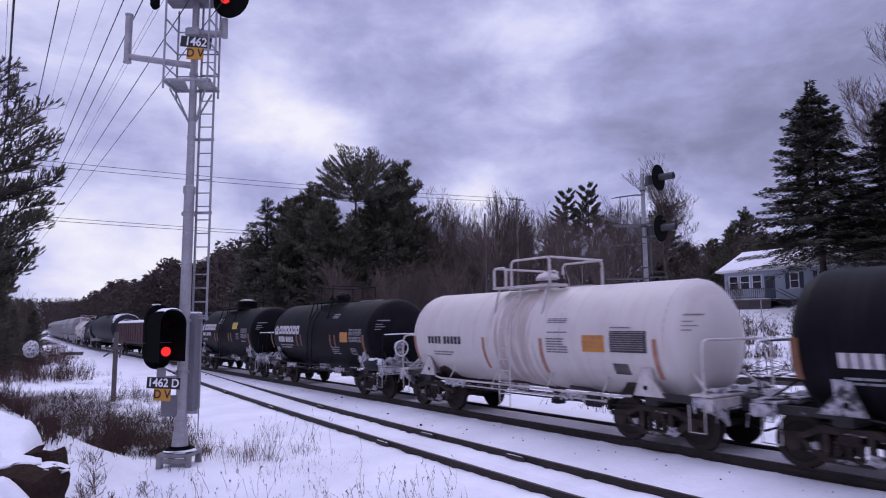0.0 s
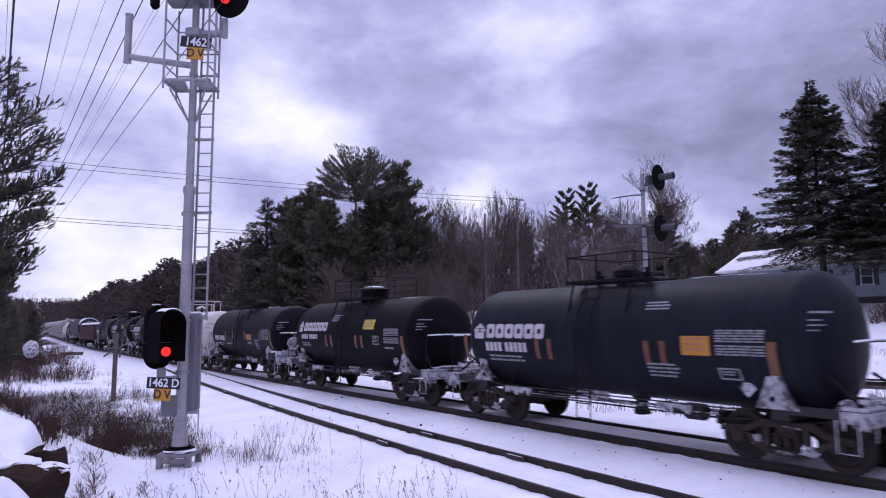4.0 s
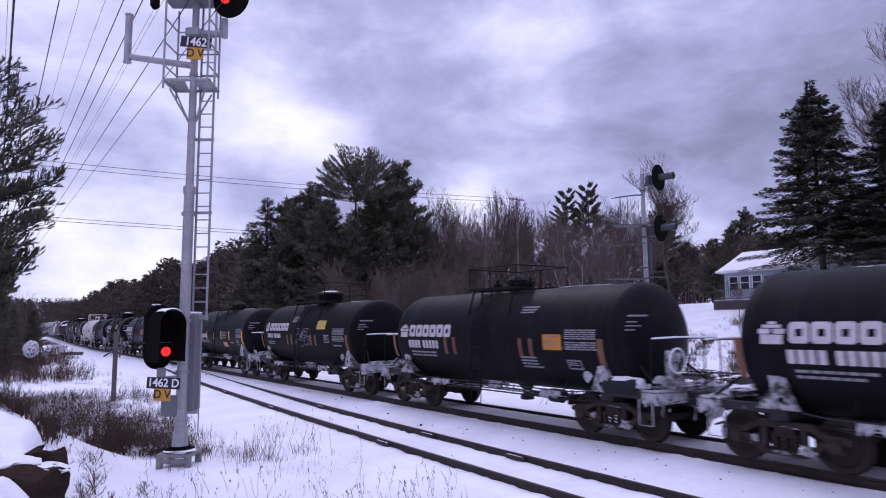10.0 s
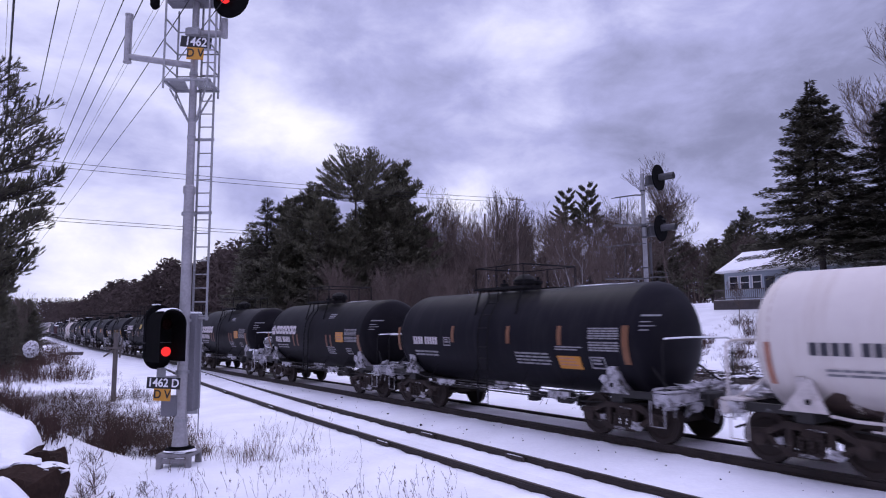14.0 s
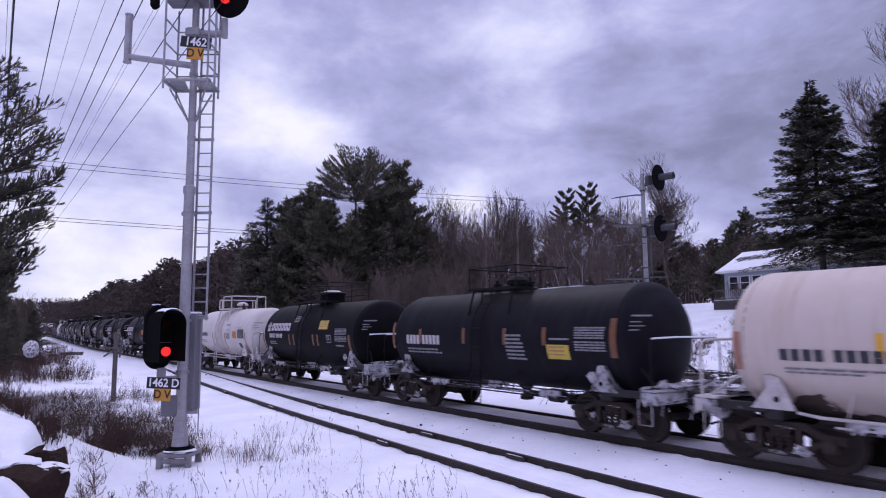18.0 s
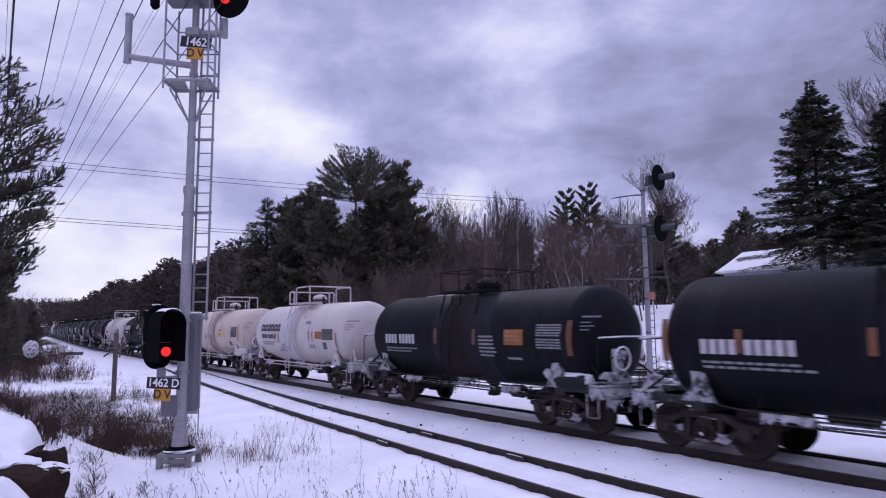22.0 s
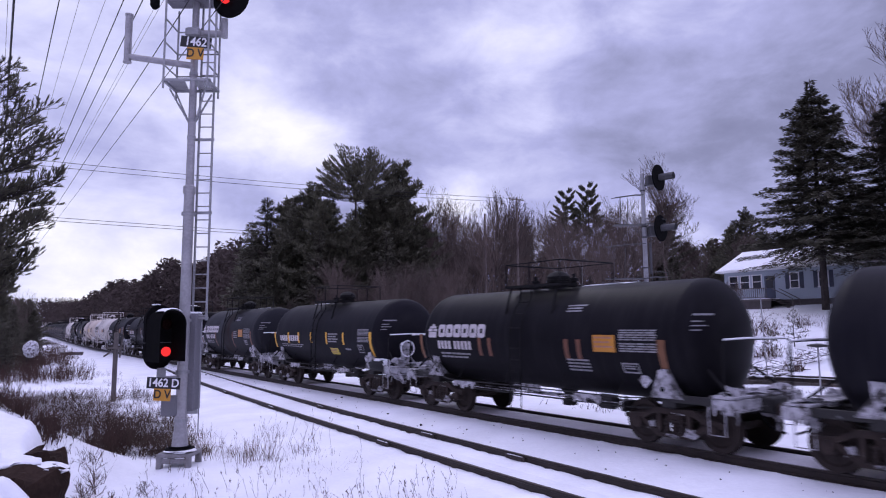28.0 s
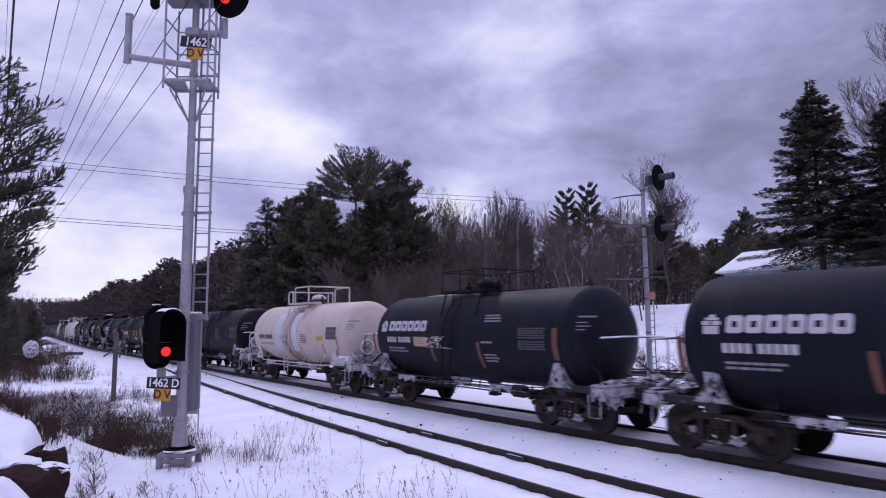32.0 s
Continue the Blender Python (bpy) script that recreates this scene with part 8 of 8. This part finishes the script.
_sb = shrub(-24.7, 40.0, 2.1, 0.45, 3, "tall shrub with a round head plastered white with snow")
part("snow_head", shade_by_angle(lump(Mesh(), (0, 0, 1.85), (0.44, 0.44, 0.52), 3, 4, 0.06).data("snow_head", M["snow_brush"]), 1.2), None, _sb)
for i, (x, y, h, w) in enumerate(((-23.0, 39.5, 1.3, 1.2), (-22.2, 37.5, 1.2, 1.4), (-23.6, 36.5, 1.2, 1.4), (-24.8, 38.5, 1.3, 1.3), (-25.2, 42.0, 1.2, 1.4), (-23.8, 43.5, 1.1, 1.4), (-21.2, 38.5, 1.2, 1.2), (-25.5, 37.5, 1.1, 1.1), (-27.0, 39.0, 1.2, 1.2), (-26.0, 35.0, 1.0, 1.2))):
    shrub(x, y, h, w, 10 + i, "bare reddish-brown thicket beside the track")
for i in range(34):
    rr = random.Random(600 + i)
    d = rr.uniform(50, 72) if i < 16 else rr.uniform(74, 115)
    x = -(rr.uniform(0.56, 0.645) if i < 16 else rr.uniform(0.575, 0.66)) * d
    shrub(x, d, rr.uniform(0.7, 1.4), rr.uniform(0.9, 1.6), 620 + i, "snow-dusted brush beside the far track", i % 3 == 5)
for i in range(44):
    rr = random.Random(300 + i)
    az, d = rr.uniform(10, 35), rr.uniform(34, 52)
    x, y = d * math.tan(radians(az)), d
    shrub(x, y, rr.uniform(0.5, 1.5), rr.uniform(0.4, 1.0), 400 + i, "leafless shrub poking through the snowy slope")


for i in range(12):
    rr = random.Random(800 + i)
    y = rr.uniform(16.0, 19.5)
    shrub(rr.uniform(-0.56, -0.42) * y, y, rr.uniform(0.35, 0.75), rr.uniform(0.4, 0.7), 820 + i, "low tangled brown shrub in the ditch")
for i in range(6):
    rr = random.Random(850 + i)
    shrub(rr.uniform(-10.5, -7.6), rr.uniform(12.6, 14.4), rr.uniform(0.3, 0.6), rr.uniform(0.3, 0.5), 860 + i, "low leafless shrub on the snowy bank")
def sapling(x, y, h, seed):
    ob = thing("shrub", "thin leafless sapling standing in the snow", "shrub", pose(x, y, ground_z(x, y) - 0.05))
    part("stem", plain_mesh(bare_tree(random.Random(seed), h, 0.75, 3, 0.011, 0.0028), "stem", M["weed_stem"]), None, ob)


for i, (x, y, h) in enumerate(((-5.55, 10.5, 0.95), (-5.3, 10.9, 0.7), (-5.9, 11.3, 0.9), (-6.2, 12.2, 1.1), (-5.2, 12.0, 0.6))):
    sapling(x, y, h, 871 + i)


def small_pine(x, y, h, seed):
    rnd = random.Random(seed)
    wood, needles = conifer(rnd, h, h * 0.42, 0.12, 22, "pine", 0.22, 0.8)
    ob = thing("pine_sapling", "small young pine in the snow on the slope", "tree", pose(x, y, ground_z(x, y)))
    part("trunk", plain_mesh(wood, "trunk", M["bark"]), None, ob)
    part("crown", plain_mesh(needles, "crown", M["pine"]), None, ob)


small_pine(21.8, 41.5, 2.3, 4)
small_pine(19.6, 40.0, 1.5, 5)
small_pine(15.5, 36.0, 1.1, 6)


def fallen_brush(x, y, seed):
    rnd = random.Random(seed)
    m = Mesh()
    for _ in range(60):
        w = rnd.uniform(-1.6, 1.6)
        a = Vector((w, rnd.uniform(-0.7, 0.7), rnd.uniform(0.02, 0.75) * (1 - abs(w) / 2.0)))
        d = Vector((rnd.uniform(-1, 1), rnd.uniform(-0.6, 0.6), rnd.uniform(-0.25, 0.3)))
        m.rod(a, a + d * rnd.uniform(0.4, 1.1), 0.026, 0.008, 4, False)
    ob = thing("brush_pile", "dark heap of cut branches lying in the snow", "branches", pose(x, y, ground_z(x, y)))
    tagged(part("branches", m, M["bark"], ob), kind="stuff")
    for k in range(7):
        part("snow_patch", shared("brush_snow", lambda: lump(Mesh(), (0, 0, 0), (0.26, 0.18, 0.05), 3, 2, 0.6), M["snow_cap"], 1.2), None, ob, at=pose(rnd.uniform(-1.2, 1.2), rnd.uniform(-0.6, 0.3), rnd.uniform(0.1, 0.5), 0, 0, rnd.uniform(0, 360)))


fallen_brush(17.2, 35.2, 1)
fallen_brush(20.6, 36.5, 2)
fallen_brush(12.0, 35.0, 3)
fallen_brush(8.9, 23.6, 4)
fallen_brush(13.4, 30.6, 5)
fallen_brush(15.2, 32.0, 6)
fallen_brush(11.9, 30.2, 7)


# dark spruces at the left edge of the clearing
for i, (az, d, sc) in enumerate(((-32.7, 62, 0.32), (-32.1, 66, 0.28), (-31.6, 72, 0.26), (-33.2, 58, 0.31))):
    plant("s2", *at_bearing(az, d), sc, i * 2.1, group="conifers of the wood")
for i in range(16):
    rr = random.Random(900 + i)
    az, d = -34.6 + 2.75 * i / 15, rr.uniform(64, 92)
    x, y = at_bearing(az, d)
    if MAIN.beside(x, y)[0] < -4.5:
        g = ground_z(x, y)
        key = ("s2", "p2")[i % 2]
        plant(key, x, y, (2.56 - g + d * (0.034 + 0.014 * rr.random())) / TALL[key], i * 1.7, g, "conifers of the wood")
plant("b2", *at_bearing(-32.9, 52), 6.2 / TALL["b2"], 0.6, label="slim bare birch leaning out of the thicket")
for i, (x, y, sc) in enumerate(((-28.6, 43.0, 0.27), (-29.8, 46.0, 0.30), (-28.0, 45.0, 0.22), (-31.6, 48.0, 0.34), (-34.6, 52, 0.38), (-26.9, 41.0, 0.2))):
    plant("s2", x, y, sc, i * 1.3, group="conifers of the wood")


# ---------------------------------------------------------------- the head of the train
def gondola():
    ob = thing("gondola_car", "oxide red open freight car with a snow-covered load", "freight car", group="cars of the train")
    L = 16.5
    body = part("body", Mesh().box(0, 0, 1.25, L, 2.7, 0.25).box(0, 1.33, 2.1, L, 0.08, 1.7).box(0, -1.33, 2.1, L, 0.08, 1.7).box(L / 2, 0, 2.1, 0.08, 2.7, 1.7).box(-L / 2, 0, 2.1, 0.08, 2.7, 1.7), M["gondola"], ob)
    rib = Mesh().box(0, 0, 2.1, 0.12, 2.86, 1.7, 0.02).data("rib", M["gondola"])
    for k in range(15):
        part("rib", rib, None, body, at=pose(-L / 2 + 0.3 + k * (L - 0.6) / 14, 0, 0))
    part("snow_load", Mesh().box(0, 0, 2.95, L - 0.2, 2.55, 0.5, 0.2), M["snow_cap"], ob, "snow-covered load")
    part("frame", Mesh().box(0, 0, 0.95, L + 0.8, 0.6, 0.35), M["steel_dark"], ob)
    for s in (1, -1):
        part("coupler", Mesh().box(s * 8.55, 0, 0.86, 0.6, 0.22, 0.24, 0.04), M["truck"], ob)
        add_truck(ob, s * 6.4)
    return ob


def hopper():
    ob = thing("hopper_car", "grey covered hopper car with rounded ribbed sides", "freight car", group="cars of the train")
    L = 14.6
    out = [(1.5 * math.copysign(abs(math.cos(a)) ** 0.7, math.cos(a)), 2.75 + 1.42 * math.copysign(abs(math.sin(a)) ** 0.8, math.sin(a))) for a in (2 * math.pi * i / 28 for i in range(28))]
    body = part("body", Mesh().prism(out, "x", -6.2, 6.2), M["hopper"], ob, "rounded pale grey side sheets")
    for s in (1, -1):
        part("end_slope", Mesh().prism([(s * 6.2, 2.2), (s * 6.2, 3.2), (s * 7.2, 3.2), (s * 7.2, 3.0)], "y", -1.0, 1.0), M["steel_dark"], ob)
        part("end_post", Mesh().box(s * 7.1, 1.1, 2.1, 0.12, 0.12, 2.0).box(s * 7.1, -1.1, 2.1, 0.12, 0.12, 2.0), M["hopper"], ob)
    rib = Mesh().box(0, 0, 2.5, 0.10, 3.06, 1.5, 0.02).data("rib", M["hopper"])
    for k in range(9):
        part("rib", rib, None, body, at=pose(-5.6 + k * 1.4, 0, 0))
    for k in range(3):
        part("chute", Mesh().prism([(-1.8, 1.35), (1.8, 1.35), (0.4, 0.45), (-0.4, 0.45)], "y", -1.2, 1.2), M["hopper"], ob, at=pose(-4.2 + 4.2 * k, 0, 0))
    part("roof_hatch", Mesh().box(0, 0, 4.2, 11.6, 0.6, 0.14, 0.03), M["snow_cap"], ob)
    part("frame", Mesh().box(0, 0, 1.0, L + 1.0, 0.5, 0.3), M["steel_dark"], ob)
    for s in (1, -1):
        part("coupler", Mesh().box(s * 7.8, 0, 0.86, 0.5, 0.22, 0.24, 0.04), M["truck"], ob)
        add_truck(ob, s * 6.0)
    return ob


def long_tank():
    """A long, large-bellied tank car at the head of the row."""
    ob = thing("tank_car", "long grey tank car with snow over its rounded end", "tank car", group="tank cars of the train")
    L, R, zc = 17.4, 1.50, 2.50
    prof = tank_profile(R, L)
    tank = part("tank", shade_by_angle(Mesh().lathe(prof[8:10], "x", 40, (0, 0, zc)).data("tank", M["t_grey"]), 0.7), None, ob)
    for half in (prof[:9], prof[9:]):
        part("tank_head", shade_by_angle(Mesh().lathe(half, "x", 40, (0, 0, zc)).data("tank_head", M["t_grey"]), 0.7), None, tank)
    rows = []
    for i in range(15):                                 # white sheet over the crown and the trailing head
        x = -L / 2 + 0.12 + 0.34 * i
        r = (R if x > -L / 2 + 0.62 else R * math.sqrt(max(0.04, 1 - ((-L / 2 + 0.62 - x) / 0.62) ** 2))) + 0.02
        w = (1.25 - 0.07 * i) * (1 + 0.2 * noise.noise((i * 0.8, 2, 1)))
        rows.append([(x, r * math.sin(w * j / 5), zc + r * math.cos(w * j / 5)) for j in range(-5, 6)])
    sn = Mesh()
    sn.quad_grid(rows)
    part("snow_cover", sn, M["snow_cap"], ob, "snow frozen on the shell")
    part("manway_dome", Mesh().lathe([(zc + R - 0.1, 0.4), (zc + R + 0.25, 0.4), (zc + R + 0.33, 0.2)], "z", 18), M["gear_black"], ob)
    part("walkway", Mesh().box(0, 0.85, zc + R - 0.05, 3.2, 0.5, 0.06).box(0, -0.85, zc + R - 0.05, 3.2, 0.5, 0.06), M["gear_black"], ob)
    part("frame", Mesh().box(0, 0, 0.95, L + 0.6, 0.6, 0.3), M["steel_dark"], ob)
    for s in (1, -1):
        part("saddle", Mesh().box(s * 6.6, 0, 1.25, 0.4, 2.2, 0.5, 0.05), M["rime"], ob)
        part("coupler", Mesh().box(s * 9.0, 0, 0.86, 0.6, 0.22, 0.24, 0.04), M["truck"], ob)
        add_truck(ob, s * 6.6)
    return ob


CARS.append((gondola(), -53.3))
CARS.append((long_tank(), -72.0))
hop = hopper()
CARS.append((hop, -114.9))
for k in range(6):
    CARS.append((copy_thing(hop, Matrix.Identity(4)), -131.1 - 16.2 * k))
for lag, tone, k in ((-88.0, "t_fade", 32), (-100.4, "t_white", 33)):
    light = tone == "t_white"
    CARS.append((tank_car("white" if light else "dark", tone, "pale tank car far along the curve" if light else "faded grey tank car far along the curve", 10.3, "white" if light else "block_wide", False, k), lag))


# ---------------------------------------------------------------- track details
def joint_bars():
    for s, off in ((5.35, -0.752), (4.95, 0.752), (1.75, -0.752), (-2.9, 0.752), (-5.6, -0.752), (12.6, -0.752), (13.4, 0.752), (20.0, 0.752)):
        x, y, t = PASS.at(s, off)
        jb = Mesh().box(0, 0.055, -0.09, 0.66, 0.035, 0.10, 0.012).box(0, -0.055, -0.09, 0.66, 0.035, 0.10, 0.012)
        ob = part("joint_bar", jb, M["joint"], track_pass, "rusty bolted joint bar", at=Matrix.Translation((x, y, -0.18)) @ Matrix.Rotation(t + math.pi / 2, 4, "Z"))
        for dy in (0.062, -0.062):
            part("snow_line", Mesh().box(0, dy, -0.037, 0.52, 0.02, 0.010, 0.003), M["snow_cap"], ob)
        for k in range(4):
            part("bolt", Mesh().lathe([(0.07, 0.02), (0.11, 0.02)], "y", 6, (-0.24 + 0.16 * k, 0, -0.09)), M["joint"], ob)


joint_bars()


def clods():
    """Bits of ballast and ice thrown on the snow beside the rails."""
    rnd = random.Random(8)
    m = Mesh()
    for _ in range(260):
        s = rnd.uniform(-12, 40)
        off = rnd.gauss(1.9, 0.55) if rnd.random() < 0.7 else rnd.uniform(-0.5, 0.5)
        x, y, t = MAIN.at(s, off)
        r = rnd.uniform(0.006, 0.019) * (2.4 if rnd.random() < 0.06 else 1)
        z = ground_z(x, y)
        m.box(x, y, z + r * 0.4, r * 2.2, r * 1.6, r * 1.3, r * 0.4, Matrix.Rotation(rnd.uniform(0, 3), 3, "Z"))
    tagged(part("ballast_clods", m, M["tie"]), "scattered dark ballast stones on the snow", "stones", kind="stuff")


clods()


def main_bed():
    """Wind-scoured bed between and beside the rails of the main track."""
    m = sweep(MAIN, 0.0, -24, 240, 2.0, [(-0.70, -0.075), (-0.4, -0.065), (0.4, -0.06), (0.70, -0.075), (0.70, -0.22), (-0.70, -0.22)], 0.0)
    part("bed_snow", m, M["ballast_snow"], track_main, "grey trampled snow between the rails")


main_bed()


motions()
